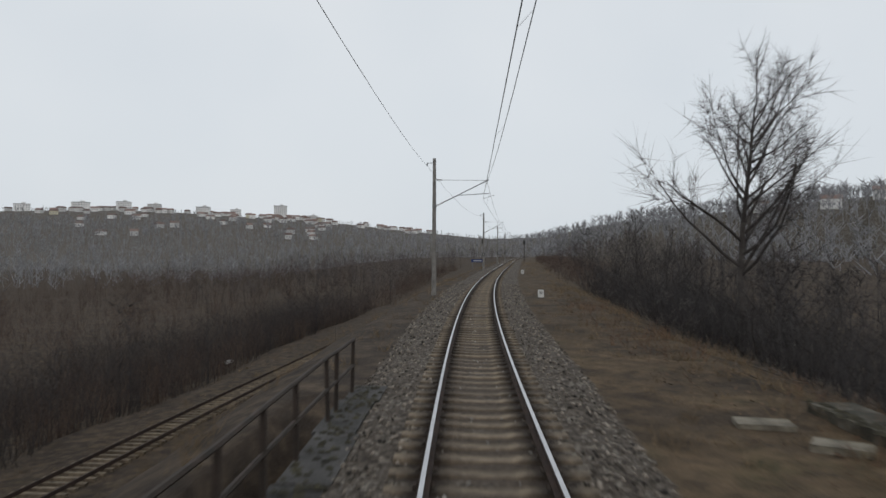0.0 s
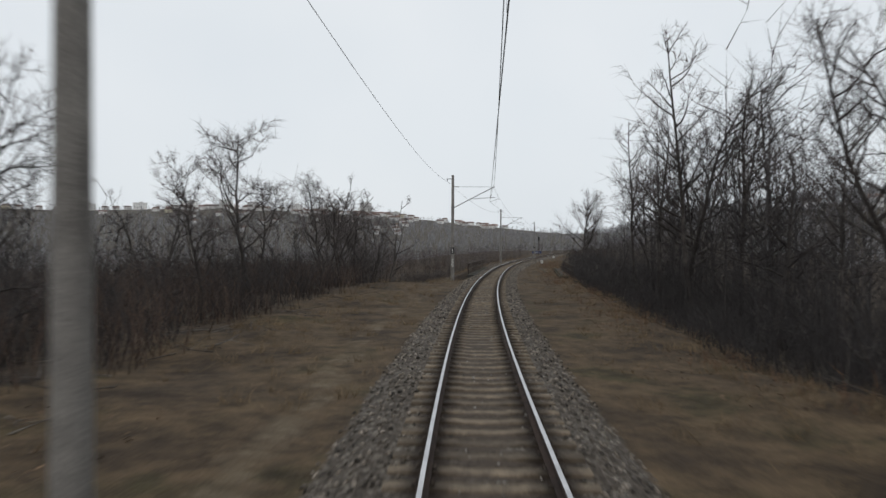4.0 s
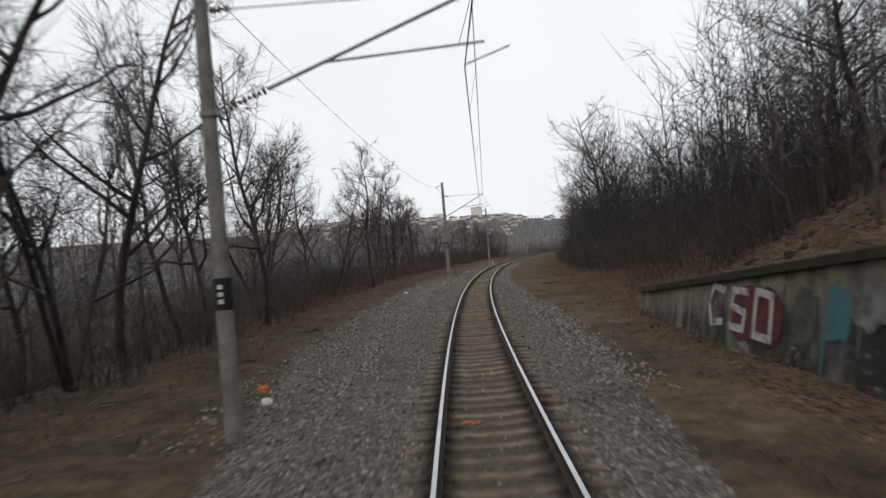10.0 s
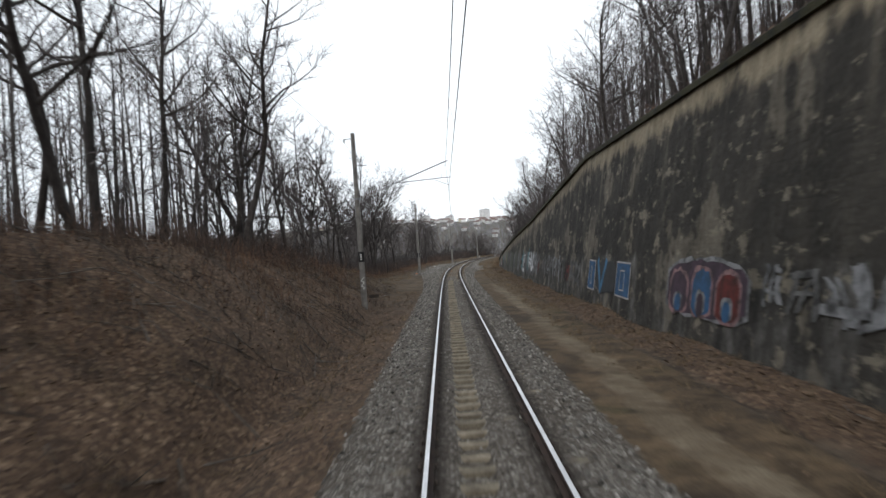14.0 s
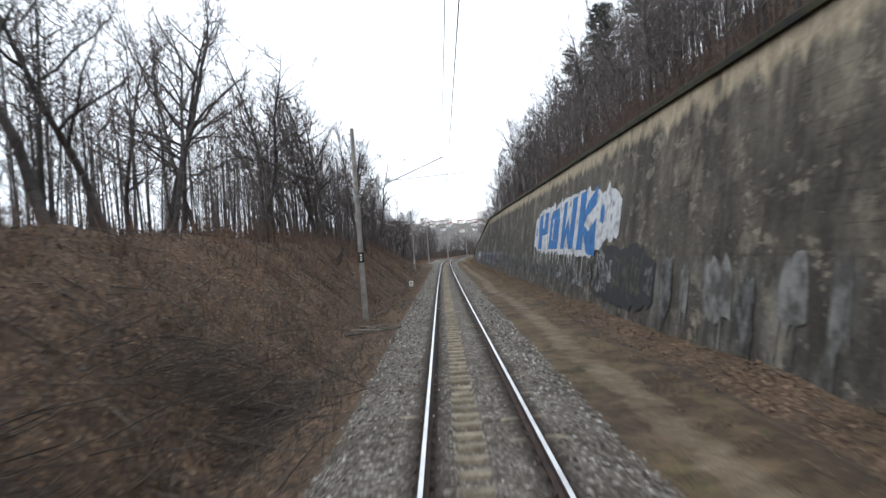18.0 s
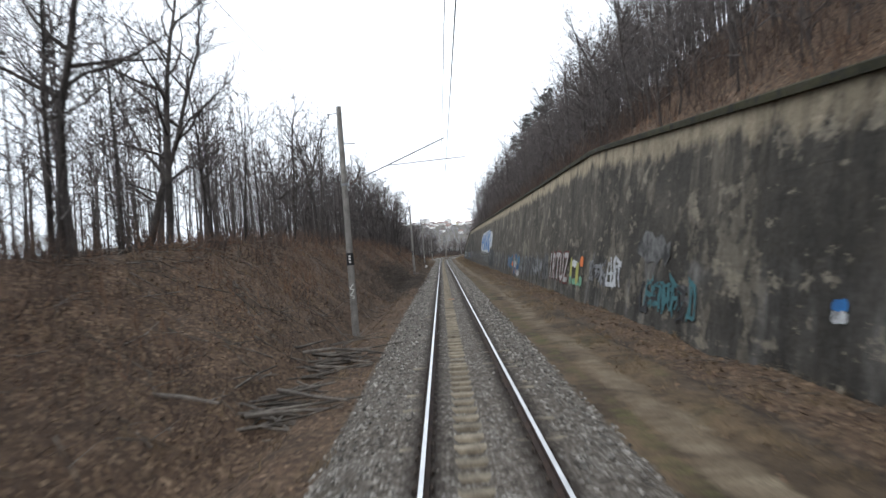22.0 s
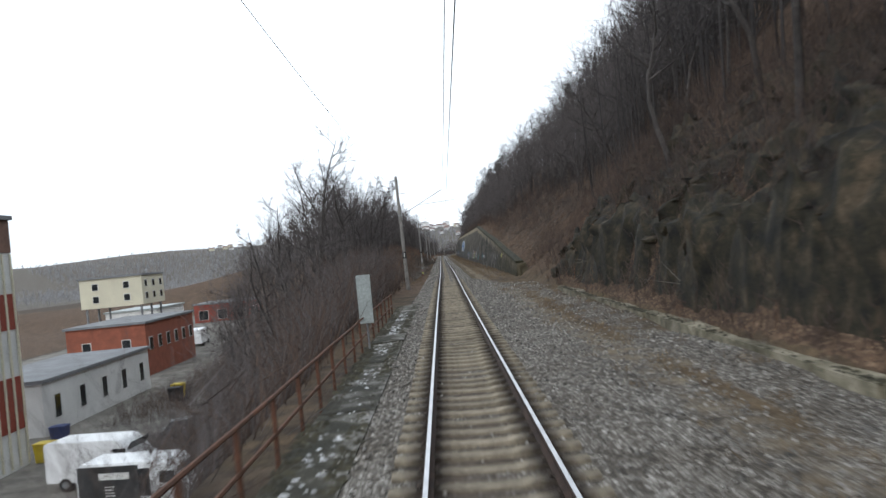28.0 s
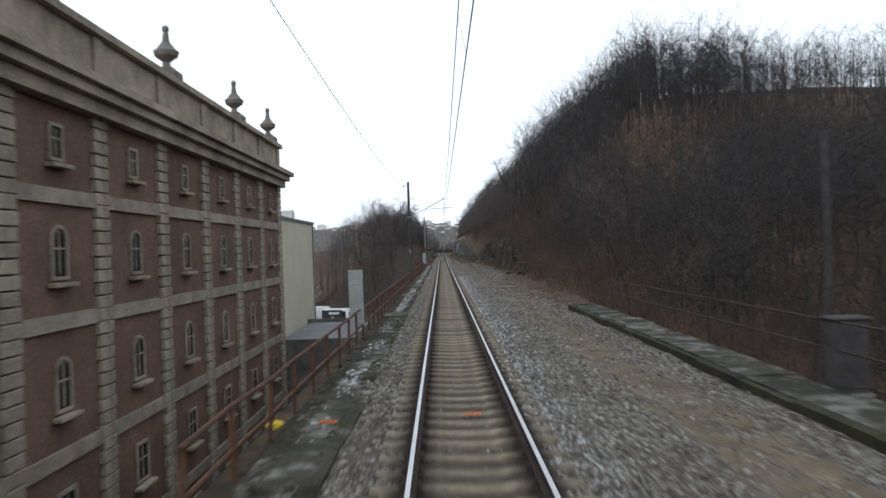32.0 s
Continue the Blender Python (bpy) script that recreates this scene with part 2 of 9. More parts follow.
# ---- materials ----
def material(name, base, dark=None, rough=0.85, metal=0.0, scale=6.0, fine=60.0, bump=0.25, spread=(0.35, 0.68), third=None, rand=0.0, spec=0.3):
    """A two-scale procedural surface: patches between base and dark, a finer grain, and relief."""
    m = bpy.data.materials.new(name)
    m.use_nodes = True
    n, l = m.node_tree.nodes, m.node_tree.links
    bsdf = n["Principled BSDF"]
    bsdf.inputs["Roughness"].default_value, bsdf.inputs["Metallic"].default_value = rough, metal
    bsdf.inputs["Specular IOR Level"].default_value = spec
    dark = dark or tuple(c * 0.6 for c in base)
    co = n.new("ShaderNodeTexCoord")
    big, small = n.new("ShaderNodeTexNoise"), n.new("ShaderNodeTexNoise")
    big.inputs["Scale"].default_value, big.inputs["Detail"].default_value, big.inputs["Roughness"].default_value = scale, 6, 0.65
    small.inputs["Scale"].default_value, small.inputs["Detail"].default_value = fine, 3
    r = n.new("ShaderNodeValToRGB")
    r.color_ramp.elements[0].position, r.color_ramp.elements[1].position = spread
    r.color_ramp.elements[0].color, r.color_ramp.elements[1].color = (*dark, 1), (*base, 1)
    if third:
        e = r.color_ramp.elements.new((spread[0] + spread[1]) / 2)
        e.color = (*third, 1)
    mul = n.new("ShaderNodeMix")
    mul.data_type, mul.blend_type = "RGBA", "MULTIPLY"
    mul.inputs["Factor"].default_value = 0.6
    r2 = n.new("ShaderNodeValToRGB")
    r2.color_ramp.elements[0].position, r2.color_ramp.elements[1].position = 0.3, 0.7
    r2.color_ramp.elements[0].color, r2.color_ramp.elements[1].color = (0.55, 0.55, 0.55, 1), (1.2, 1.2, 1.2, 1)
    l.new(co.outputs["Object"], big.inputs["Vector"])
    l.new(co.outputs["Object"], small.inputs["Vector"])
    l.new(big.outputs["Fac"], r.inputs["Fac"])
    l.new(small.outputs["Fac"], r2.inputs["Fac"])
    l.new(r.outputs["Color"], mul.inputs["A"])
    l.new(r2.outputs["Color"], mul.inputs["B"])
    colour = mul.outputs["Result"]
    if rand:
        info = n.new("ShaderNodeObjectInfo")
        geo = n.new("ShaderNodeNewGeometry")
        add = n.new("ShaderNodeMath")
        add.operation = "ADD"
        frac = n.new("ShaderNodeMath")
        frac.operation = "FRACT"
        rng = n.new("ShaderNodeMapRange")
        rng.inputs["To Min"].default_value, rng.inputs["To Max"].default_value = 1 - rand, 1 + rand
        sc = n.new("ShaderNodeVectorMath")
        sc.operation = "SCALE"
        l.new(info.outputs["Random"], add.inputs[0])
        l.new(geo.outputs["Random Per Island"], add.inputs[1])
        l.new(add.outputs[0], frac.inputs[0])
        l.new(frac.outputs[0], rng.inputs["Value"])
        l.new(colour, sc.inputs[0])
        l.new(rng.outputs["Result"], sc.inputs["Scale"])
        colour = sc.outputs["Vector"]
    l.new(colour, bsdf.inputs["Base Color"])
    if bump:
        b = n.new("ShaderNodeBump")
        b.inputs["Strength"].default_value, b.inputs["Distance"].default_value = bump, 0.02
        l.new(small.outputs["Fac"], b.inputs["Height"])
        l.new(b.outputs["Normal"], bsdf.inputs["Normal"])
    return m


M = {
    "rail_side": material("rusty_rail_side", (0.0595, 0.035, 0.0245), (0.0245, 0.0168, 0.014), 0.85, 0.0, 3, 40),
    "rail_top": material("polished_rail_head", (0.62, 0.62, 0.63), (0.45, 0.45, 0.46), 0.32, 1.0, 2, 30, 0.02),
    "sleeper": material("weathered_concrete_sleeper", (0.22, 0.172, 0.12), (0.085, 0.066, 0.048), 0.9, 0, 4, 50, 0.4, rand=0.25),
    "pale_sleeper": material("pale_concrete_sleeper", (0.265, 0.225, 0.165), (0.12, 0.098, 0.07), 0.9, 0, 4, 50, 0.4, rand=0.2),
    "clip": material("rusty_rail_clip", (0.07, 0.045, 0.03), None, 0.8, 0.3, 8, 60),
    "stone": material("grey_ballast_stone", (0.31, 0.292, 0.266), (0.12, 0.108, 0.094), 0.9, 0, 9, 60, 0.3, rand=0.75),
    "old_stone": material("old_brown_ballast_stone", (0.27, 0.235, 0.195), (0.07, 0.056, 0.044), 0.9, 0, 9, 60, 0.3, rand=0.9),
    "fresh_stone": material("fresh_pale_ballast_stone", (0.5, 0.495, 0.49), (0.26, 0.256, 0.25), 0.9, 0, 9, 60, 0.3, rand=0.5),
    "concrete": material("old_grey_concrete", (0.21, 0.199, 0.182), (0.105, 0.101, 0.091), 0.9, 0, 1.3, 30, 0.4),
    "coping": material("dark_mossy_coping", (0.034, 0.03, 0.022), (0.013, 0.0125, 0.011), 0.95, 0, 1.5, 25, 0.5, third=(0.034, 0.031, 0.013), rand=0.25),
    "mast": material("pale_concrete_mast", (0.27, 0.255, 0.235), (0.15, 0.14, 0.13), 0.85, 0, 2.5, 40, 0.2),
    "dark_mast": material("dark_weathered_mast", (0.075, 0.07, 0.068), (0.035, 0.033, 0.032), 0.85, 0, 2.5, 40, 0.2),
    "mast_black": material("black_number_plate", (0.02, 0.02, 0.02), None, 0.6, 0, 6, 60, 0.05),
    "white_paint": material("worn_white_paint", (0.72, 0.71, 0.68), (0.5, 0.49, 0.46), 0.7, 0, 5, 60, 0.1),
    "steel": material("galvanised_steel", (0.30, 0.31, 0.32), (0.18, 0.18, 0.19), 0.55, 0.5, 4, 40, 0.1),
    "wire": material("dark_copper_wire", (0.05, 0.05, 0.05), None, 0.6, 0.3, 2, 30, 0),
    "insulator": material("brown_glazed_insulator", (0.10, 0.06, 0.045), None, 0.3, 0, 6, 40, 0.05),
    "rust_rail": material("rusty_red_brown_railing", (0.16, 0.07, 0.04), (0.06, 0.035, 0.025), 0.8, 0.2, 5, 60, 0.3),
    "dark_rail": material("dark_rusted_railing", (0.07, 0.05, 0.04), (0.035, 0.03, 0.025), 0.8, 0.2, 5, 60, 0.3),
    "bark": material("grey_brown_bark", (0.078, 0.068, 0.062), (0.033, 0.028, 0.026), 0.95, 0, 2.2, 18, 0.6, rand=0.3),
    "twig": material("thin_grey_brown_twigs", (0.12, 0.104, 0.099), (0.068, 0.058, 0.055), 0.95, 0, 1.0, 9, 0, rand=0.3),
    # darker copy of twig: the shade inside dense woods is put into its colour
    "shaded_twig": material("shaded_grey_brown_twigs", (0.056, 0.05, 0.048), (0.03, 0.026, 0.025), 0.95, 0, 1.0, 9, 0, rand=0.3),
    "dark_brush": material("dark_grey_brushwood", (0.052, 0.046, 0.044), (0.024, 0.021, 0.02), 0.95, 0, 0.5, 8, 0, rand=0.35),
    "scrub": material("red_brown_bare_scrub", (0.1, 0.067, 0.05), (0.045, 0.032, 0.026), 0.95, 0, 0.35, 8, 0, rand=0.4),
    "grass": material("dry_tan_grass", (0.2, 0.145, 0.085), (0.1, 0.07, 0.04), 0.95, 0, 0.4, 9, 0, rand=0.4),
    "needle": material("dark_conifer_needles", (0.028, 0.04, 0.0304), (0.0144, 0.0224, 0.016), 0.9, 0, 1.2, 12, 0, rand=0.3),
    "leaf": material("fallen_brown_leaf", (0.165, 0.108, 0.067), (0.08, 0.05, 0.032), 0.9, 0, 2, 20, 0, rand=0.5),
    "dead_wood": material("grey_cut_branch_wood", (0.165, 0.143, 0.12), (0.075, 0.0638, 0.0562), 0.9, 0, 4, 40, 0.4, rand=0.4),
    "black_brush": material("dark_charred_brushwood", (0.1, 0.082, 0.068), (0.045, 0.037, 0.031), 0.95, 0, 3, 40, 0.3, rand=0.4),
    "rock": material("mossy_brown_rock", (0.08, 0.056, 0.034), (0.0085, 0.0075, 0.006), 0.95, 0, 1.6, 12, 1.0, spread=(0.36, 0.7), third=(0.026, 0.0215, 0.012)),
    "yard_car": material("dusty_grey_car_paint", (0.12, 0.125, 0.13), None, 0.35, 0.2, 1, 20, 0, spec=0.5),
    "stalk": material("tan_red_dead_stalks", (0.17, 0.095, 0.055), (0.085, 0.048, 0.03), 0.95, 0, 0.4, 9, 0, rand=0.4),
    "board": material("grey_green_metal_board", (0.36, 0.39, 0.38), (0.28, 0.30, 0.29), 0.5, 0.2, 1.5, 25, 0.05),
    "far_glass": material("pale_distant_windows", (0.22, 0.24, 0.26), (0.15, 0.16, 0.18), 0.3, 0, 0.1, 2, 0),
    "brick": material("dark_red_brick_render", (0.2, 0.118, 0.086), (0.11, 0.07, 0.054), 0.9, 0, 0.5, 9, 0.3),
    "quoin": material("dirty_cream_stone", (0.36, 0.31, 0.24), (0.20, 0.165, 0.13), 0.9, 0, 0.8, 14, 0.3, rand=0.12),
    "cornice": material("stained_tan_plaster_cornice", (0.42, 0.35, 0.265), (0.19, 0.158, 0.122), 0.9, 0, 0.6, 14, 0.3),
    "urn": material("lichened_stone_urn", (0.22, 0.20, 0.18), (0.12, 0.11, 0.10), 0.9, 0, 2, 20, 0.3),
    "cream_wall": material("cream_painted_render", (0.62, 0.58, 0.44), (0.52, 0.48, 0.37), 0.85, 0, 0.25, 12, 0.1),
    "white_wall": material("white_painted_render", (0.70, 0.69, 0.66), (0.55, 0.54, 0.52), 0.85, 0, 0.4, 12, 0.1),
    "red_panel": material("red_brown_cladding_panel", (0.27, 0.06, 0.04), (0.19, 0.045, 0.03), 0.7, 0, 0.6, 12, 0.1),
    "red_brick": material("orange_red_brick_wall", (0.30, 0.10, 0.06), (0.2, 0.07, 0.045), 0.9, 0, 1, 14, 0.2),
    "flat_roof": material("grey_flat_roof_felt", (0.22, 0.225, 0.23), (0.15, 0.15, 0.155), 0.8, 0, 0.4, 12, 0.1),
    "glass": material("dark_window_glass", (0.02, 0.023, 0.026), (0.012, 0.014, 0.016), 0.08, 0, 1, 5, 0, spec=0.5),
    "void": material("black_unlit_window_inside", (0.012, 0.011, 0.01), None, 0.95, 0, 2, 9, 0),
    "van_white": material("white_van_paint", (0.78, 0.78, 0.78), (0.7, 0.7, 0.7), 0.3, 0, 1, 20, 0, spec=0.5),
    "van_black": material("black_van_wrap", (0.02, 0.022, 0.023), None, 0.35, 0, 2, 20, 0, spec=0.5),
    "tyre": material("black_rubber", (0.02, 0.02, 0.02), None, 0.85, 0, 8, 50, 0.2),
    "yellow": material("yellow_plastic", (0.65, 0.48, 0.02), (0.5, 0.36, 0.02), 0.5, 0, 3, 20, 0.05),
    "blue": material("dark_blue_plastic", (0.02, 0.045, 0.16), None, 0.5, 0, 3, 20, 0.05),
    "orange": material("orange_spray_paint", (0.75, 0.2, 0.04), (0.5, 0.13, 0.04), 0.8, 0, 7, 50, 0.1),
    "house": material("pale_town_house_render", (0.80, 0.79, 0.77), (0.66, 0.65, 0.64), 0.9, 0, 0.05, 2, 0, rand=0.2),
    "roof_tile": material("faded_red_roof_tiles", (0.24, 0.17, 0.145), (0.17, 0.12, 0.105), 0.9, 0, 0.05, 2, 0, rand=0.35),
    # bare wood with distance haze painted in as a paler, greyer colour
    "far_tree": material("hazed_bare_woodland", (0.28, 0.277, 0.285), (0.19, 0.187, 0.192), 0.95, 0, 0.08, 0.9, 0, rand=0.25),
    "p_blue": material("blue_wall_paint", (0.03, 0.165, 0.42), (0.02, 0.085, 0.22), 0.8, 0, 2.5, 30, 0.1),
    "p_white": material("white_wall_paint", (0.5, 0.505, 0.51), (0.1, 0.1, 0.1), 0.8, 0, 2.2, 30, 0.1, spread=(0.3, 0.52)),
    "p_teal": material("teal_wall_paint", (0.05, 0.15, 0.165), (0.03, 0.085, 0.095), 0.8, 0, 2.5, 30, 0.1),
    "p_pink": material("faded_pink_wall_paint", (0.26, 0.15, 0.15), (0.05, 0.035, 0.035), 0.8, 0, 2.5, 30, 0.1, spread=(0.36, 0.58)),
    "p_grey": material("faded_grey_wall_paint", (0.23, 0.23, 0.235), (0.035, 0.034, 0.033), 0.85, 0, 2.4, 30, 0.1, spread=(0.36, 0.6)),
    "p_dim": material("scrubbed_grey_paint", (0.15, 0.147, 0.142), (0.025, 0.024, 0.023), 0.9, 0, 2.0, 30, 0.1, spread=(0.4, 0.62)),
    "p_red": material("dark_red_wall_paint", (0.15, 0.02, 0.015), (0.03, 0.012, 0.01), 0.85, 0, 2.5, 30, 0.1),
    "p_yellow": material("yellow_green_wall_paint", (0.42, 0.40, 0.10), (0.25, 0.25, 0.08), 0.85, 0, 2.5, 30, 0.1),
    "p_light_blue": material("pale_blue_wall_paint", (0.055, 0.17, 0.29), (0.03, 0.085, 0.14), 0.8, 0, 2.5, 30, 0.1),
    "p_dark_teal": material("dark_teal_wall_paint", (0.026, 0.045, 0.047), (0.014, 0.018, 0.018), 0.85, 0, 2.5, 30, 0.1),
    "p_pale": material("faded_white_wall_paint", (0.4, 0.375, 0.36), (0.1, 0.08, 0.075), 0.85, 0, 2.6, 30, 0.1, spread=(0.34, 0.52)),
    "p_scrub": material("scrubbed_pale_wall_paint", (0.2, 0.195, 0.185), (0.06, 0.056, 0.05), 0.9, 0, 1.4, 30, 0.1, spread=(0.4, 0.6)),
    "p_ochre": material("faded_ochre_wall_paint", (0.25, 0.21, 0.05), (0.09, 0.08, 0.035), 0.85, 0, 2.5, 30, 0.1),
    "p_mint": material("mint_green_wall_paint", (0.2, 0.42, 0.27), (0.1, 0.2, 0.13), 0.85, 0, 2.5, 30, 0.1),
    "p_deep_blue": material("deep_blue_worn_wall_paint", (0.03, 0.1, 0.215), (0.022, 0.05, 0.09), 0.85, 0, 2.5, 30, 0.1),
    "p_mint_grey": material("pale_grey_green_wall_paint", (0.22, 0.25, 0.23), (0.08, 0.095, 0.085), 0.85, 0, 2.5, 30, 0.1),
    "p_green": material("dull_green_wall_paint", (0.075, 0.083, 0.056), (0.03, 0.032, 0.024), 0.85, 0, 2.5, 30, 0.1),
    "wet_concrete": material("damp_dark_concrete", (0.15, 0.135, 0.108), (0.022, 0.02, 0.013), 0.88, 0, 2.2, 30, 0.6, third=(0.056, 0.049, 0.036), rand=0.25),
    "damp_slab": material("damp_dark_walkway_slab", (0.075, 0.07, 0.066), (0.024, 0.022, 0.02), 0.85, 0, 1.6, 30, 0.4, rand=0.25),
    "mossy_kerb": material("mossy_brown_kerb_stone", (0.3, 0.265, 0.2), (0.075, 0.066, 0.042), 0.92, 0, 1.6, 30, 0.5, third=(0.17, 0.15, 0.105), rand=0.25),
    "mossy_slab": material("mossy_worn_slab", (0.185, 0.175, 0.16), (0.022, 0.021, 0.013), 0.9, 0, 1.3, 30, 0.7, spread=(0.4, 0.62), third=(0.05, 0.045, 0.032), rand=0.3),
    "pale_stone": material("pale_broken_concrete", (0.25, 0.22, 0.17), (0.09, 0.078, 0.058), 0.9, 0, 3, 40, 0.3),
    "moss": material("dark_olive_moss_and_dirt", (0.06, 0.052, 0.03), (0.02, 0.018, 0.011), 0.95, 0, 3, 40, 0.4, rand=0.4),
    "plank": material("red_brown_old_wood", (0.14, 0.08, 0.055), (0.07, 0.042, 0.03), 0.9, 0, 3, 30, 0.4),
    "p_plum": material("dark_plum_wall_paint", (0.07, 0.04, 0.06), (0.025, 0.018, 0.022), 0.85, 0, 2.5, 30, 0.1),
    "p_black": material("black_wall_paint", (0.03, 0.03, 0.032), None, 0.8, 0, 2.5, 30, 0.1),
}


def ground_material():
    """Ballast, dry grass, leaf litter, bare soil and asphalt, shared out by the zones stored in the mesh."""
    m = bpy.data.materials.new("trackside_ground")
    m.use_nodes = True
    n, l = m.node_tree.nodes, m.node_tree.links
    bsdf = n["Principled BSDF"]
    bsdf.inputs["Roughness"].default_value = 0.95
    bsdf.inputs["Specular IOR Level"].default_value = 0.2
    co = n.new("ShaderNodeTexCoord")

    def noise_tex(scale, detail=5):
        t = n.new("ShaderNodeTexNoise")
        t.inputs["Scale"].default_value, t.inputs["Detail"].default_value = scale, detail
        t.inputs["Roughness"].default_value = 0.65
        l.new(co.outputs["Object"], t.inputs["Vector"])
        return t.outputs["Fac"]

    def ramp_of(fac, stops):
        r = n.new("ShaderNodeValToRGB")
        while len(r.color_ramp.elements) < len(stops):
            r.color_ramp.elements.new(0.5)
        for e, (p, c) in zip(r.color_ramp.elements, stops):
            e.position, e.color = p, (*c, 1)
        l.new(fac, r.inputs["Fac"])
        return r.outputs["Color"]

    def mix(fac, a, b, kind="MIX"):
        x = n.new("ShaderNodeMix")
        x.data_type, x.blend_type = "RGBA", kind
        if isinstance(fac, float):
            x.inputs["Factor"].default_value = fac
        else:
            l.new(fac, x.inputs["Factor"])
        l.new(a, x.inputs["A"])
        l.new(b, x.inputs["B"])
        return x.outputs["Result"]

    vor = n.new("ShaderNodeTexVoronoi")
    vor.inputs["Scale"].default_value = 17.0
    l.new(co.outputs["Object"], vor.inputs["Vector"])
    sep = n.new("ShaderNodeSeparateColor")
    l.new(vor.outputs["Color"], sep.inputs["Color"])
    stones = ramp_of(sep.outputs["Red"], [(0.0, (0.05, 0.044, 0.038)), (0.45, (0.165, 0.15, 0.13)), (0.8, (0.285, 0.268, 0.243)), (1.0, (0.52, 0.5, 0.465))])
    gaps = ramp_of(vor.outputs["Distance"], [(0.25, (1, 1, 1)), (0.62, (0.35, 0.33, 0.31))])
    ballast = mix(1.0, stones, gaps, "MULTIPLY")
    dirt = ramp_of(noise_tex(0.5, 7), [(0.32, (1.25, 1.25, 1.25)), (0.55, (0.85, 0.82, 0.78)), (0.75, (0.5, 0.44, 0.37))])
    ballast = mix(0.8, ballast, dirt, "MULTIPLY")
    aged_v = n.new("ShaderNodeTexVoronoi")
    aged_v.inputs["Scale"].default_value = 15.0
    l.new(co.outputs["Object"], aged_v.inputs["Vector"])
    sep3 = n.new("ShaderNodeSeparateColor")
    l.new(aged_v.outputs["Color"], sep3.inputs["Color"])
    aged = ramp_of(sep3.outputs["Red"], [(0.0, (0.022, 0.016, 0.012)), (0.55, (0.062, 0.047, 0.036)), (0.85, (0.115, 0.094, 0.074)), (1.0, (0.26, 0.23, 0.19))])
    grain = ramp_of(noise_tex(22, 6), [(0.25, (0.45, 0.45, 0.45)), (0.75, (1.3, 1.3, 1.3))])
    grass = ramp_of(noise_tex(0.32, 8), [(0.28, (0.034, 0.025, 0.017)), (0.42, (0.064, 0.045, 0.029)), (0.55, (0.12, 0.084, 0.051)), (0.66, (0.057, 0.047, 0.024)), (0.76, (0.098, 0.07, 0.044))])
    grass = mix(0.85, grass, grain, "MULTIPLY")
    grass = mix(0.75, grass, ramp_of(noise_tex(1.9, 9), [(0.34, (0.36, 0.35, 0.33)), (0.5, (0.85, 0.84, 0.8)), (0.66, (1.35, 1.32, 1.25))]), "MULTIPLY")
    leaves_v = n.new("ShaderNodeTexVoronoi")
    leaves_v.inputs["Scale"].default_value = 13.0
    l.new(co.outputs["Object"], leaves_v.inputs["Vector"])
    sep2 = n.new("ShaderNodeSeparateColor")
    l.new(leaves_v.outputs["Color"], sep2.inputs["Color"])
    leaf = ramp_of(sep2.outputs["Green"], [(0.0, (0.048, 0.031, 0.022)), (0.5, (0.085, 0.055, 0.036)), (0.85, (0.13, 0.086, 0.055)), (1.0, (0.23, 0.165, 0.11))])
    leaf = mix(0.7, leaf, ramp_of(noise_tex(0.6, 8), [(0.33, (0.38, 0.37, 0.35)), (0.66, (1.15, 1.1, 1.05))]), "MULTIPLY")
    soil = ramp_of(noise_tex(1.4, 9), [(0.32, (0.022, 0.0165, 0.0125)), (0.5, (0.05, 0.0365, 0.026)), (0.68, (0.105, 0.077, 0.053))])
    soil = mix(0.6, soil, grain, "MULTIPLY")
    tar = ramp_of(noise_tex(0.5, 6), [(0.3, (0.095, 0.087, 0.076)), (0.5, (0.16, 0.148, 0.13)), (0.7, (0.235, 0.218, 0.19))])
    track_dirt = ramp_of(noise_tex(9, 7), [(0.3, (0.04, 0.03, 0.023)), (0.75, (0.11, 0.086, 0.066))])
    za, zb = n.new("ShaderNodeAttribute"), n.new("ShaderNodeAttribute")
    za.attribute_name, zb.attribute_name = "zone_a", "zone_b"
    sa, sb = n.new("ShaderNodeSeparateColor"), n.new("ShaderNodeSeparateColor")
    l.new(za.outputs["Color"], sa.inputs["Color"])
    l.new(zb.outputs["Color"], sb.inputs["Color"])
    ageing = n.new("ShaderNodeMath")
    ageing.operation = "MULTIPLY"
    ageing.inputs[1].default_value = 0.82
    l.new(sb.outputs["Blue"], ageing.inputs[0])
    ballast = mix(ageing.outputs[0], ballast, aged)
    edge = noise_tex(1.3, 6)

    def ragged(weight):
        a = n.new("ShaderNodeMath")
        a.operation = "ADD"
        l.new(weight, a.inputs[0])
        l.new(edge, a.inputs[1])
        r = n.new("ShaderNodeMapRange")
        r.inputs["From Min"].default_value, r.inputs["From Max"].default_value = 0.9, 1.12
        l.new(a.outputs[0], r.inputs["Value"])
        return r.outputs["Result"]

    c = mix(ragged(sa.outputs["Green"]), soil, grass)
    c = mix(ragged(sa.outputs["Blue"]), c, leaf)
    sand = ramp_of(noise_tex(1.1, 8), [(0.3, (0.085, 0.063, 0.04)), (0.5, (0.145, 0.112, 0.074)), (0.7, (0.21, 0.168, 0.115))])
    sand = mix(0.7, sand, grain, "MULTIPLY")
    green = ramp_of(noise_tex(2.6, 7), [(0.3, (0.03, 0.027, 0.012)), (0.5, (0.07, 0.066, 0.025)), (0.7, (0.115, 0.1, 0.042))])
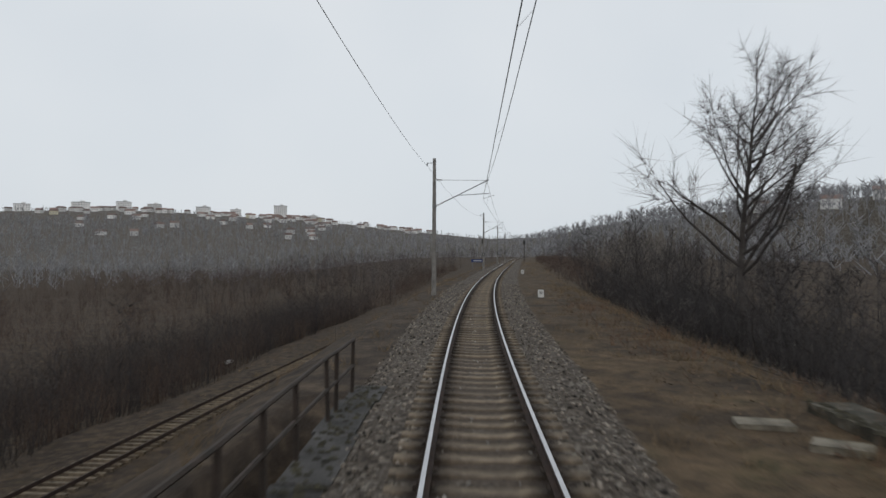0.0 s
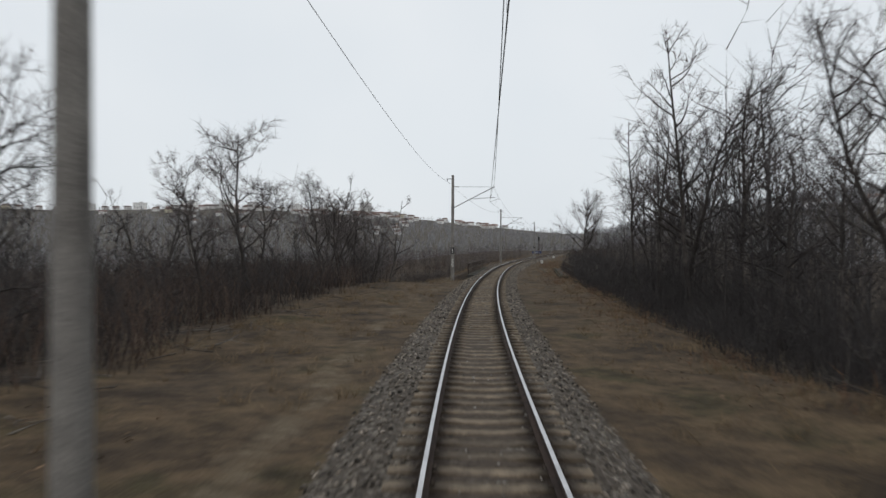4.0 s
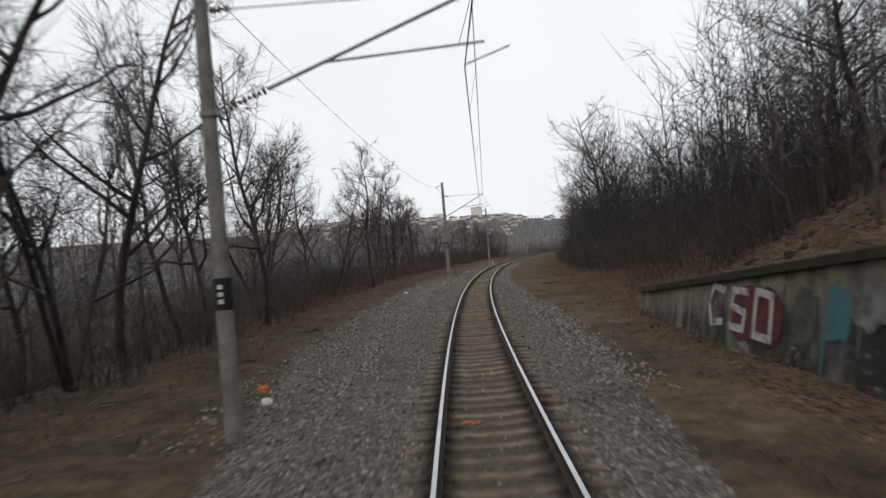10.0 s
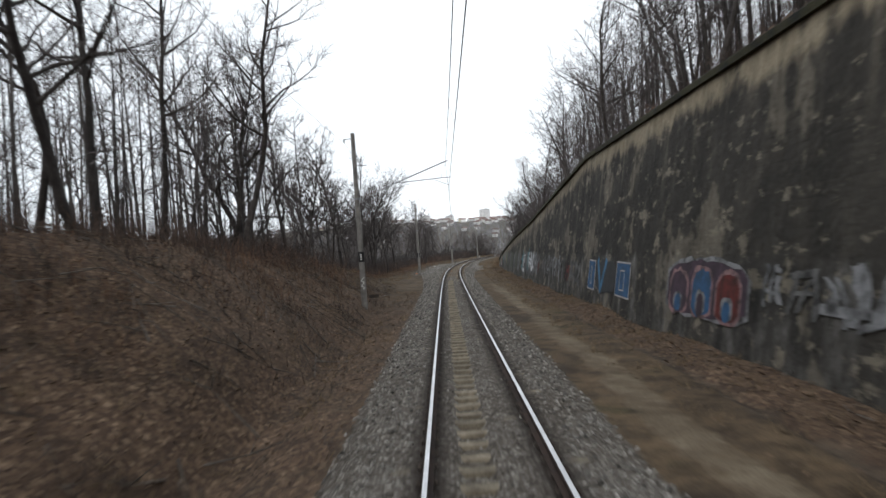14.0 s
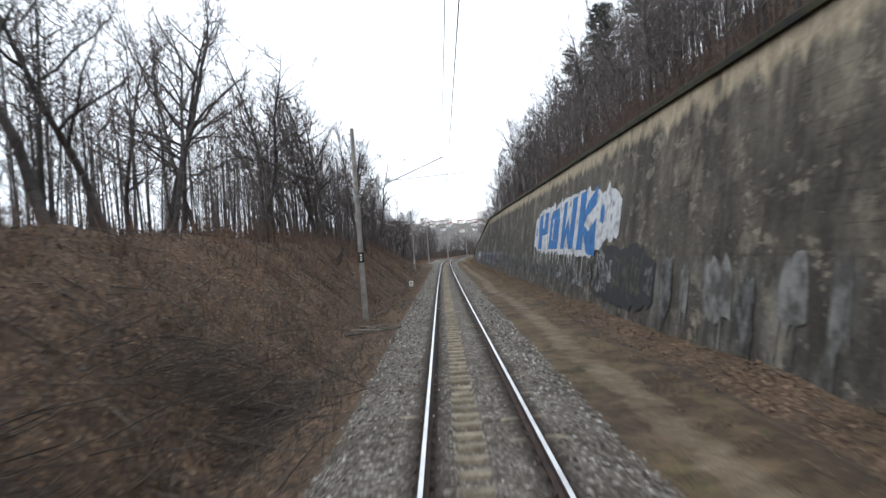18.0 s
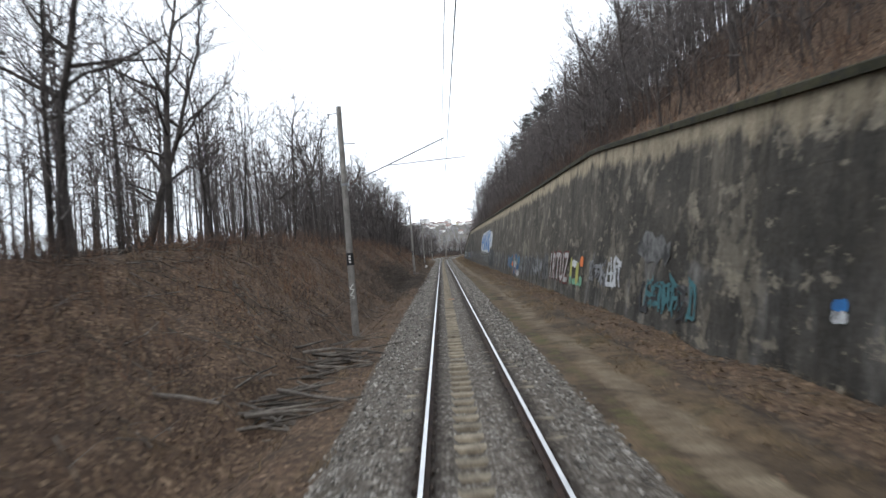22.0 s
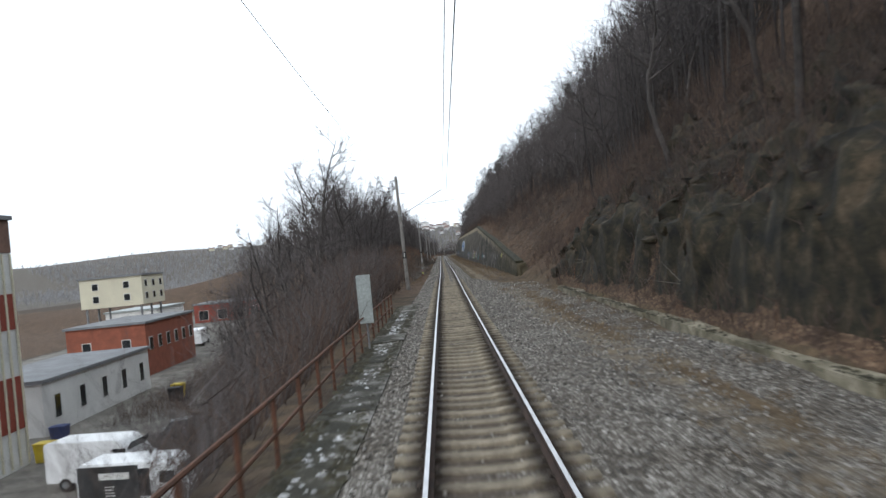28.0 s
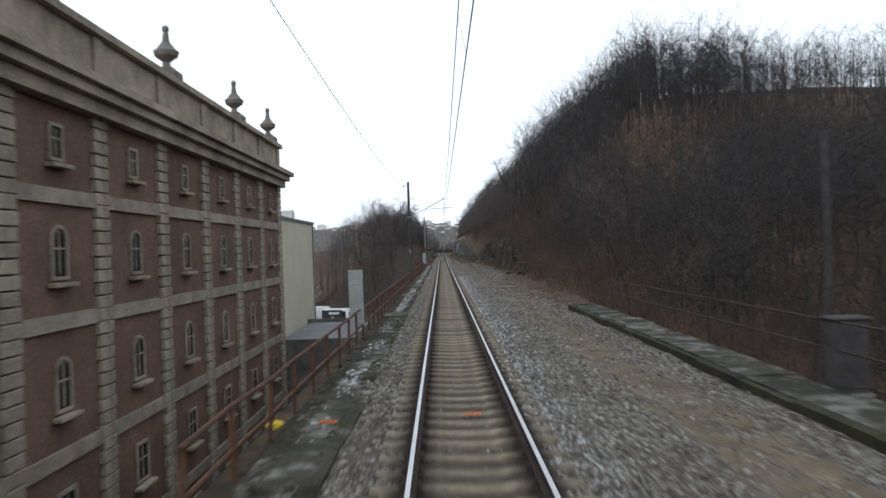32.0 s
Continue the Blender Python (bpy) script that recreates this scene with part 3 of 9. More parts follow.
    c = mix(ragged(zb.outputs["Alpha"]), c, mix(0.8, green, grain, "MULTIPLY"))
    c = mix(ragged(sa.outputs["Red"]), c, ballast)
    c = mix(ragged(za.outputs["Alpha"]), c, sand)
    c = mix(ragged(sb.outputs["Red"]), c, tar)
    c = mix(ragged(sb.outputs["Green"]), c, track_dirt)
    l.new(c, bsdf.inputs["Base Color"])
    b = n.new("ShaderNodeBump")
    b.inputs["Strength"].default_value, b.inputs["Distance"].default_value = 0.7, 0.03
    inv = n.new("ShaderNodeMath")
    inv.operation = "MULTIPLY"
    inv.inputs[1].default_value = -1.0
    l.new(vor.outputs["Distance"], inv.inputs[0])
    l.new(inv.outputs[0], b.inputs["Height"])
    l.new(b.outputs["Normal"], bsdf.inputs["Normal"])
    return m


def rail_shade_and_stain(m, strength):
    """Rust and oil along both rails, with the rails' shade painted in, over what the material already shows; reads how
    far each place is from the middle of the track.
    """
    n, l = m.node_tree.nodes, m.node_tree.links
    bsdf = n["Principled BSDF"]
    old = bsdf.inputs["Base Color"].links[0].from_socket
    at_ = n.new("ShaderNodeAttribute")
    at_.attribute_name = "across"
    off, wid, mr, mul, mx, nz = (n.new(k) for k in ("ShaderNodeMath", "ShaderNodeMath", "ShaderNodeMapRange", "ShaderNodeMath", "ShaderNodeMix", "ShaderNodeTexNoise"))
    off.operation, off.inputs[1].default_value = "SUBTRACT", 0.753
    wid.operation = "ABSOLUTE"
    mr.inputs["From Min"].default_value, mr.inputs["From Max"].default_value = 0.13, 0.34
    mr.inputs["To Min"].default_value, mr.inputs["To Max"].default_value = strength, 0.0
    nz.inputs["Scale"].default_value, nz.inputs["Detail"].default_value = 2.5, 6
    mul.operation, mx.data_type = "MULTIPLY", "RGBA"
    mx.inputs["B"].default_value = (0.017, 0.0115, 0.0085, 1)
    pw = n.new("ShaderNodeMapRange")
    pw.inputs["From Min"].default_value, pw.inputs["From Max"].default_value = 0.25, 0.5
    pw.inputs["To Min"].default_value = 0.55
    l.new(at_.outputs["Fac"], off.inputs[0])
    l.new(off.outputs[0], wid.inputs[0])
    l.new(wid.outputs[0], mr.inputs["Value"])
    l.new(nz.outputs["Fac"], pw.inputs["Value"])
    l.new(mr.outputs["Result"], mul.inputs[0])
    l.new(pw.outputs["Result"], mul.inputs[1])
    l.new(mul.outputs[0], mx.inputs["Factor"])
    l.new(old, mx.inputs["A"])
    l.new(mx.outputs["Result"], bsdf.inputs["Base Color"])


M["ground"] = ground_material()
rail_shade_and_stain(M["ground"], 0.9)
rail_shade_and_stain(M["sleeper"], 0.92)
rail_shade_and_stain(M["pale_sleeper"], 0.92)


def wall_material():
    """Blackened, streaked concrete with paler washed streaks from the coping down."""
    m = bpy.data.materials.new("stained_retaining_wall")
    m.use_nodes = True
    n, l = m.node_tree.nodes, m.node_tree.links
    bsdf = n["Principled BSDF"]
    bsdf.inputs["Roughness"].default_value = 0.92
    bsdf.inputs["Specular IOR Level"].default_value = 0.2
    uv = n.new("ShaderNodeAttribute")
    uv.attribute_name = "face_place"
    def tex(scale, stretch, detail=6):
        mp = n.new("ShaderNodeMapping")
        mp.inputs["Scale"].default_value = (stretch[0], stretch[1], 0.0)
        t = n.new("ShaderNodeTexNoise")
        t.inputs["Scale"].default_value, t.inputs["Detail"].default_value, t.inputs["Roughness"].default_value = scale, detail, 0.68
        l.new(uv.outputs["Vector"], mp.inputs["Vector"])
        l.new(mp.outputs["Vector"], t.inputs["Vector"])
        return t.outputs["Fac"]
    def ramp_of(fac, stops):
        r = n.new("ShaderNodeValToRGB")
        while len(r.color_ramp.elements) < len(stops):
            r.color_ramp.elements.new(0.5)
        for e, (p, c) in zip(r.color_ramp.elements, stops):
            e.position, e.color = p, (*c, 1)
        l.new(fac, r.inputs["Fac"])
        return r.outputs["Color"]
    def mix(fac, a, b, kind="MIX"):
        x = n.new("ShaderNodeMix")
        x.data_type, x.blend_type = "RGBA", kind
        if isinstance(fac, float):
            x.inputs["Factor"].default_value = fac
        else:
            l.new(fac, x.inputs["Factor"])
        l.new(a, x.inputs["A"])
        l.new(b, x.inputs["B"])
        return x.outputs["Result"]
    black = ramp_of(tex(0.5, (1, 0.8, 1), 10), [(0.3, (0.013, 0.012, 0.011)), (0.5, (0.029, 0.0265, 0.023)), (0.62, (0.055, 0.049, 0.041)), (0.74, (0.12, 0.105, 0.082))])
    worn = ramp_of(tex(0.45, (1, 0.9, 1), 10), [(0.3, (0.045, 0.039, 0.031)), (0.46, (0.082, 0.072, 0.058)), (0.6, (0.115, 0.101, 0.081)), (0.68, (0.2, 0.176, 0.137)), (0.78, (0.3, 0.262, 0.2))])
    soot = ramp_of(tex(0.6, (1, 0.45, 1), 9), [(0.38, (0.42, 0.41, 0.4)), (0.58, (1, 1, 1))])
    worn = mix(0.7, worn, soot, "MULTIPLY")
    streak = ramp_of(tex(1.3, (1, 0.06, 1), 6), [(0.53, (0, 0, 0)), (0.63, (1, 1, 1))])
    patch = ramp_of(tex(0.4, (1, 0.75, 1), 13), [(0.55, (0, 0, 0)), (0.585, (1, 1, 1))])
    spots = ramp_of(tex(0.85, (0.8, 1.25, 1), 12), [(0.575, (0, 0, 0)), (0.605, (1, 1, 1))])
    pale = ramp_of(tex(3.0, (1, 0.5, 1), 6), [(0.3, (0.12, 0.104, 0.08)), (0.7, (0.31, 0.27, 0.205))])
    sep = n.new("ShaderNodeSeparateXYZ")
    l.new(uv.outputs["Vector"], sep.inputs["Vector"])

    def fade(lo, hi, a, b):
        r = n.new("ShaderNodeMapRange")
        r.inputs["From Min"].default_value, r.inputs["From Max"].default_value = lo, hi
        r.inputs["To Min"].default_value, r.inputs["To Max"].default_value = a, b
        l.new(sep.outputs["Z"], r.inputs["Value"])
        return r.outputs["Result"]

    def times(a, b):
        x = n.new("ShaderNodeMath")
        x.operation = "MULTIPLY"
        l.new(a, x.inputs[0])
        if isinstance(b, float):
            x.inputs[1].default_value = b
        else:
            l.new(b, x.inputs[1])
        return x.outputs[0]

    def stretch_of(lo, hi):
        r = n.new("ShaderNodeMapRange")
        r.inputs["From Min"].default_value, r.inputs["From Max"].default_value = lo, hi
        l.new(sep.outputs["X"], r.inputs["Value"])
        return r.outputs["Result"]

    body = mix(stretch_of(-215.0, -275.0), black, worn)
    body = mix(times(stretch_of(-335.0, -380.0), 0.92), body, black)

    # the washed band under the coping, with a ragged lower edge
    drop = n.new("ShaderNodeMath")
    drop.operation = "MULTIPLY_ADD"
    l.new(tex(1.1, (1, 0.06, 1), 7), drop.inputs[0])
    drop.inputs[1].default_value = -2.0
    l.new(sep.outputs["Z"], drop.inputs[2])
    band = n.new("ShaderNodeMapRange")
    band.inputs["From Min"].default_value, band.inputs["From Max"].default_value = -0.5, -0.2
    band.inputs["To Min"].default_value, band.inputs["To Max"].default_value = 0.95, 0.0
    l.new(drop.outputs[0], band.inputs["Value"])
    # coursed blocks that show through the worn render
    flat_co = n.new("ShaderNodeCombineXYZ")
    sx_ = n.new("ShaderNodeSeparateXYZ")
    l.new(uv.outputs["Vector"], sx_.inputs["Vector"])
    l.new(sx_.outputs["X"], flat_co.inputs["X"])
    l.new(sx_.outputs["Y"], flat_co.inputs["Y"])
    blocks = n.new("ShaderNodeTexBrick")
    blocks.inputs["Scale"].default_value, blocks.inputs["Mortar Size"].default_value = 1.0, 0.018
    blocks.inputs["Mortar Smooth"].default_value = 0.5
    blocks.inputs["Brick Width"].default_value, blocks.inputs["Row Height"].default_value = 0.62, 0.27
    blocks.inputs["Color1"].default_value, blocks.inputs["Color2"].default_value = (0.75, 0.75, 0.75, 1), (1.35, 1.33, 1.28, 1)
    blocks.inputs["Mortar"].default_value = (0.4, 0.4, 0.4, 1)
    l.new(flat_co.outputs["Vector"], blocks.inputs["Vector"])
    bare = ramp_of(tex(0.4, (1, 0.8, 1), 8), [(0.5, (0.1, 0.1, 0.1)), (0.62, (0.9, 0.9, 0.9))])
    body = mix(bare, body, mix(1.0, body, blocks.outputs["Color"], "MULTIPLY"))
    # the lower lift: old scrubbed paint and bare cement, with a ragged upper edge
    low_h = n.new("ShaderNodeMath")
    low_h.operation = "MULTIPLY_ADD"
    l.new(tex(1.3, (1, 0.12, 1), 7), low_h.inputs[0])
    low_h.inputs[1].default_value = 1.5
    l.new(sx_.outputs["Y"], low_h.inputs[2])
    low_m = n.new("ShaderNodeMapRange")
    low_m.inputs["From Min"].default_value, low_m.inputs["From Max"].default_value = 2.35, 2.6
    low_m.inputs["To Min"].default_value, low_m.inputs["To Max"].default_value = 0.8, 0.0
    l.new(low_h.outputs[0], low_m.inputs["Value"])
    scrub = ramp_of(tex(0.9, (1, 0.4, 1), 10), [(0.38, (0.02, 0.0185, 0.0165)), (0.48, (0.052, 0.048, 0.043)), (0.56, (0.11, 0.104, 0.095)), (0.66, (0.24, 0.23, 0.215))])
    worn_low = ramp_of(tex(0.3, (1, 0.25, 1), 5), [(0.42, (0.12, 0.12, 0.12)), (0.54, (1, 1, 1))])
    body = mix(times(times(worn_low, low_m.outputs["Result"]), stretch_of(-425.0, -345.0)), body, scrub)
    c = mix(times(patch, 0.45), body, pale)
    c = mix(times(spots, 0.7), c, pale)
    c = mix(times(streak, fade(0.0, 3.2, 0.6, 0.0)), c, pale)
    chips = ramp_of(tex(1.7, (0.9, 1.4, 1), 12), [(0.6, (0, 0, 0)), (0.63, (1, 1, 1))])
    c = mix(times(chips, 0.75), c, pale)
    drips = ramp_of(tex(0.7, (1, 0.16, 1), 8), [(0.36, (0.3, 0.29, 0.28)), (0.48, (1, 1, 1))])
    c = mix(0.45, c, drips, "MULTIPLY")
    washed = ramp_of(tex(2.0, (1, 0.25, 1), 7), [(0.3, (0.2, 0.162, 0.11)), (0.7, (0.46, 0.385, 0.27))])
    gaps_in = ramp_of(tex(0.8, (1, 0.5, 1), 7), [(0.34, (0.15, 0.15, 0.15)), (0.46, (1, 1, 1))])
    full_band = n.new("ShaderNodeMath")
    full_band.operation = "MULTIPLY_ADD"
    l.new(times(stretch_of(-195.0, -245.0), stretch_of(-385.0, -345.0)), full_band.inputs[0])
    full_band.inputs[1].default_value, full_band.inputs[2].default_value = 0.7, 0.3
    c = mix(times(times(gaps_in, band.outputs["Result"]), full_band.outputs[0]), c, washed)
    # green-brown moss creeping up the low end
    moss = ramp_of(tex(1.2, (1, 0.8, 1), 8), [(0.3, (0.012, 0.011, 0.004)), (0.7, (0.05, 0.041, 0.016))])
    creep = ramp_of(tex(0.7, (1, 0.6, 1), 8), [(0.4, (0.15, 0.15, 0.15)), (0.55, (1, 1, 1))])
    c = mix(times(times(creep, stretch_of(-398.0, -414.0)), 0.8), c, moss)
    grain = ramp_of(tex(14, (1, 0.7, 1), 5), [(0.3, (0.6, 0.6, 0.6)), (0.7, (1.2, 1.2, 1.2))])
    c = mix(0.7, c, grain, "MULTIPLY")
    l.new(c, bsdf.inputs["Base Color"])
    b = n.new("ShaderNodeBump")
    b.inputs["Strength"].default_value, b.inputs["Distance"].default_value = 0.8, 0.1
    l.new(tex(3, (1, 1, 1), 8), b.inputs["Height"])
    l.new(b.outputs["Normal"], bsdf.inputs["Normal"])
    return m


M["wall"] = wall_material()

# ---- building helpers ----
def mesh_object(name, verts, faces, mats, parent=None, label="", smooth_faces=False, face_mats=None):
    me = bpy.data.meshes.new(name)
    me.from_pydata([tuple(v) for v in verts], [], [tuple(f) for f in faces])
    for m in (mats if isinstance(mats, (list, tuple)) else [mats]):
        me.materials.append(m)
    if face_mats is not None:
        me.polygons.foreach_set("material_index", np.asarray(face_mats, dtype=np.int32))
    if smooth_faces:
        me.polygons.foreach_set("use_smooth", np.ones(len(me.polygons), dtype=bool))
    me.update()
    ob = new(name, me)
    if parent is not None:
        ob.parent = parent
    if label:
        tagged(ob, label=label)
    return ob


def part(name, bm, mat, parent, label=""):
    """Links a bmesh as one mesh object under a thing or a part."""
    me = bpy.data.meshes.new(name)
    bm.to_mesh(me)
    bm.free()
    me.materials.append(mat)
    ob = new(name, me)
    ob.parent = parent
    if label:
        tagged(ob, label=label)
    return ob


def empty(name, label, category, group="", kind="", place=None):
    ob = new(name)
    ob.empty_display_size = 0.2
    if place is not None:
        ob.matrix_basis = place
    return tagged(ob, label, category, group, kind)


def add_box(bm, cx, cy, cz, sx, sy, sz, bevel=0.0, turn=None):
    geo = bmesh.ops.create_cube(bm, size=1.0)
    vs = geo["verts"]
    bmesh.ops.scale(bm, vec=(sx, sy, sz), verts=vs)
    if bevel:
        es = list({e for v in vs for e in v.link_edges})
        out = bmesh.ops.bevel(bm, geom=es, offset=bevel, segments=1, affect="EDGES")
        vs = list({v for f in out["faces"] for v in f.verts} | {v for v in vs if v.is_valid})
    if turn is not None:
        bmesh.ops.transform(bm, matrix=turn, verts=vs)
    bmesh.ops.translate(bm, vec=(cx, cy, cz), verts=vs)
    return vs


def box_bm(sx, sy, sz, cx=0, cy=0, cz=0, bevel=0.0):
    bm = bmesh.new()
    add_box(bm, cx, cy, cz, sx, sy, sz, bevel)
    return bm


def add_tube(bm, a, b, r0, r1=None, sides=8):
    a, b = Vector(a), Vector(b)
    r1 = r0 if r1 is None else r1
    d = b - a
    geo = bmesh.ops.create_cone(bm, cap_ends=True, segments=sides, radius1=r0, radius2=r1, depth=d.length)
    q = d.to_track_quat("Z", "Y").to_matrix().to_4x4()
    bmesh.ops.transform(bm, matrix=Matrix.Translation((a + b) / 2) @ q, verts=geo["verts"])
    return geo["verts"]


def tube_bm(a, b, r0, r1=None, sides=8):
    bm = bmesh.new()
    add_tube(bm, a, b, r0, r1, sides)
    return bm


def stand(s, lat, z=0.0, turn=0.0):
    """A pose on the line: x to the right of the track, y along it."""
    p = at(s, lat, z)
    return pose(p.x, p.y, p.z, 0, 0, heading(s) + turn)


def sweep(name, profile, s0, s1, step, mat, parent=None, label="", closed=True, face_mat=None, mats=None, lift=None, smooth_faces=False):
    """A section (lat, z) drawn along the line from s0 to s1."""
    ss = np.append(np.arange(s0, s1 - 0.01, step), s1)
    k = len(profile)
    verts = []
    for s in ss:
        dz = lift(s) if lift else 0.0
        for la, z in profile:
            x, y = along(s, la)
            verts.append((float(x), float(y), z + dz))
    faces, fm = [], []
    m = k if closed else k - 1
    for i in range(len(ss) - 1):
        for j in range(m):
            j2 = (j + 1) % k
            faces.append((i * k + j, i * k + j2, (i + 1) * k + j2, (i + 1) * k + j))
            fm.append(face_mat[j] if face_mat else 0)
    if closed:
        faces.append(tuple(range(k))[::-1])
        faces.append(tuple((len(ss) - 1) * k + j for j in range(k)))
        fm += [0, 0]
    return mesh_object(name, verts, faces, mats or mat, parent, label, smooth_faces, fm)


def tubes_mesh(name, p0, p1, r0, r1, sides, mat, parent=None, label=""):
    """Many thin tapered prisms in one mesh."""
    p0, p1 = np.asarray(p0, float), np.asarray(p1, float)
    r0, r1 = np.asarray(r0, float), np.asarray(r1, float)
    d = p1 - p0
    d /= np.maximum(np.linalg.norm(d, axis=1), 1e-6)[:, None]
    ref = np.where(np.abs(d[:, 2:3]) > 0.9, np.array([[1.0, 0, 0]]), np.array([[0, 0, 1.0]]))
    u = np.cross(d, ref)
    u /= np.linalg.norm(u, axis=1)[:, None]
    w = np.cross(d, u)
    ang = np.arange(sides) * 2 * np.pi / sides
    ring = u[:, None] * np.cos(ang)[None, :, None] + w[:, None] * np.sin(ang)[None, :, None]
    a = p0[:, None] + ring * r0[:, None, None]
    b = p1[:, None] + ring * r1[:, None, None]
    verts = np.concatenate([a, b], axis=1).reshape(-1, 3)
    n = len(p0)
    j = np.arange(sides)
    quad = np.stack([j, (j + 1) % sides, (j + 1) % sides + sides, j + sides], -1)
    faces = (quad[None] + (np.arange(n) * 2 * sides)[:, None, None]).reshape(-1, 4)
    return quick_mesh(name, verts, faces, mat, parent, label)


def spikes_mesh(name, p0, p1, r0, mat, parent=None, label=""):
    """Many thin twigs that taper to a point, in one mesh."""
    p0, p1, r0 = np.asarray(p0, float), np.asarray(p1, float), np.asarray(r0, float)
    d = p1 - p0
    d /= np.maximum(np.linalg.norm(d, axis=1), 1e-6)[:, None]
    ref = np.where(np.abs(d[:, 2:3]) > 0.9, np.array([[1.0, 0, 0]]), np.array([[0, 0, 1.0]]))
    u = np.cross(d, ref)
    u /= np.maximum(np.linalg.norm(u, axis=1), 1e-6)[:, None]
    w = np.cross(d, u)
    ang = np.arange(3) * 2 * np.pi / 3
    ring = p0[:, None] + (u[:, None] * np.cos(ang)[None, :, None] + w[:, None] * np.sin(ang)[None, :, None]) * r0[:, None, None]
    verts = np.concatenate([ring, p1[:, None]], axis=1).reshape(-1, 3)
    tri = np.array([[0, 1, 3], [1, 2, 3], [2, 0, 3]])
    faces = (tri[None] + (np.arange(len(p0)) * 4)[:, None, None]).reshape(-1, 3)
    return quick_mesh(name, verts, faces, mat, parent, label)


def quick_mesh(name, verts, faces, mat, parent=None, label="", smooth_faces=False):
    """A mesh out of arrays whose faces all have as many corners."""
    me = bpy.data.meshes.new(name)
    verts, faces = np.asarray(verts, np.float32), np.asarray(faces, np.int32)
    k = faces.shape[1]
    me.vertices.add(len(verts))
    me.vertices.foreach_set("co", verts.ravel())
    me.loops.add(faces.size)
    me.loops.foreach_set("vertex_index", faces.ravel())
    me.polygons.add(len(faces))
    me.polygons.foreach_set("loop_start", np.arange(len(faces), dtype=np.int32) * k)
    if smooth_faces:
        me.polygons.foreach_set("use_smooth", np.ones(len(faces), dtype=bool))
    me.materials.append(mat)
    me.update(calc_edges=True)
    me.validate()
    ob = new(name, me)
    if parent is not None:
        ob.parent = parent
    if label:
        tagged(ob, label=label)
    return ob


# ---- ground: one sheet, fine by the track and coarse to the horizon ----
def far_height(x, y):
    """Hills round the valley, by bearing (degrees clockwise from the straight's direction)."""
    dx, dy = x - 0.0, y - 300.0
    r = np.hypot(dx, dy)
    b = np.degrees(np.arctan2(dx, dy))
    top = ramp(b, [(-180, 40), (-90, 45), (-40, 56), (-20, 64), (-4, 68), (5, 62), (9, 52), (13, 40), (19, 26), (24, 26), (30, 34), (38, 50), (48, 60), (70, 66), (110, 70), (180, 40)])
    start = ramp(b, [(-180, 500), (20, 600), (28, 260), (60, 220), (180, 400)])
    end = ramp(b, [(-180, 1500), (20, 1500), (28, 900), (60, 750), (180, 1300)])
    f = smooth(0, 1, (r - start) / (end - start))
    z = -11.0 + (top + 11) * f
    return z + f * 5 * wobble(x, y, 160, 3) - np.maximum(r - 2200, 0) * 0.03


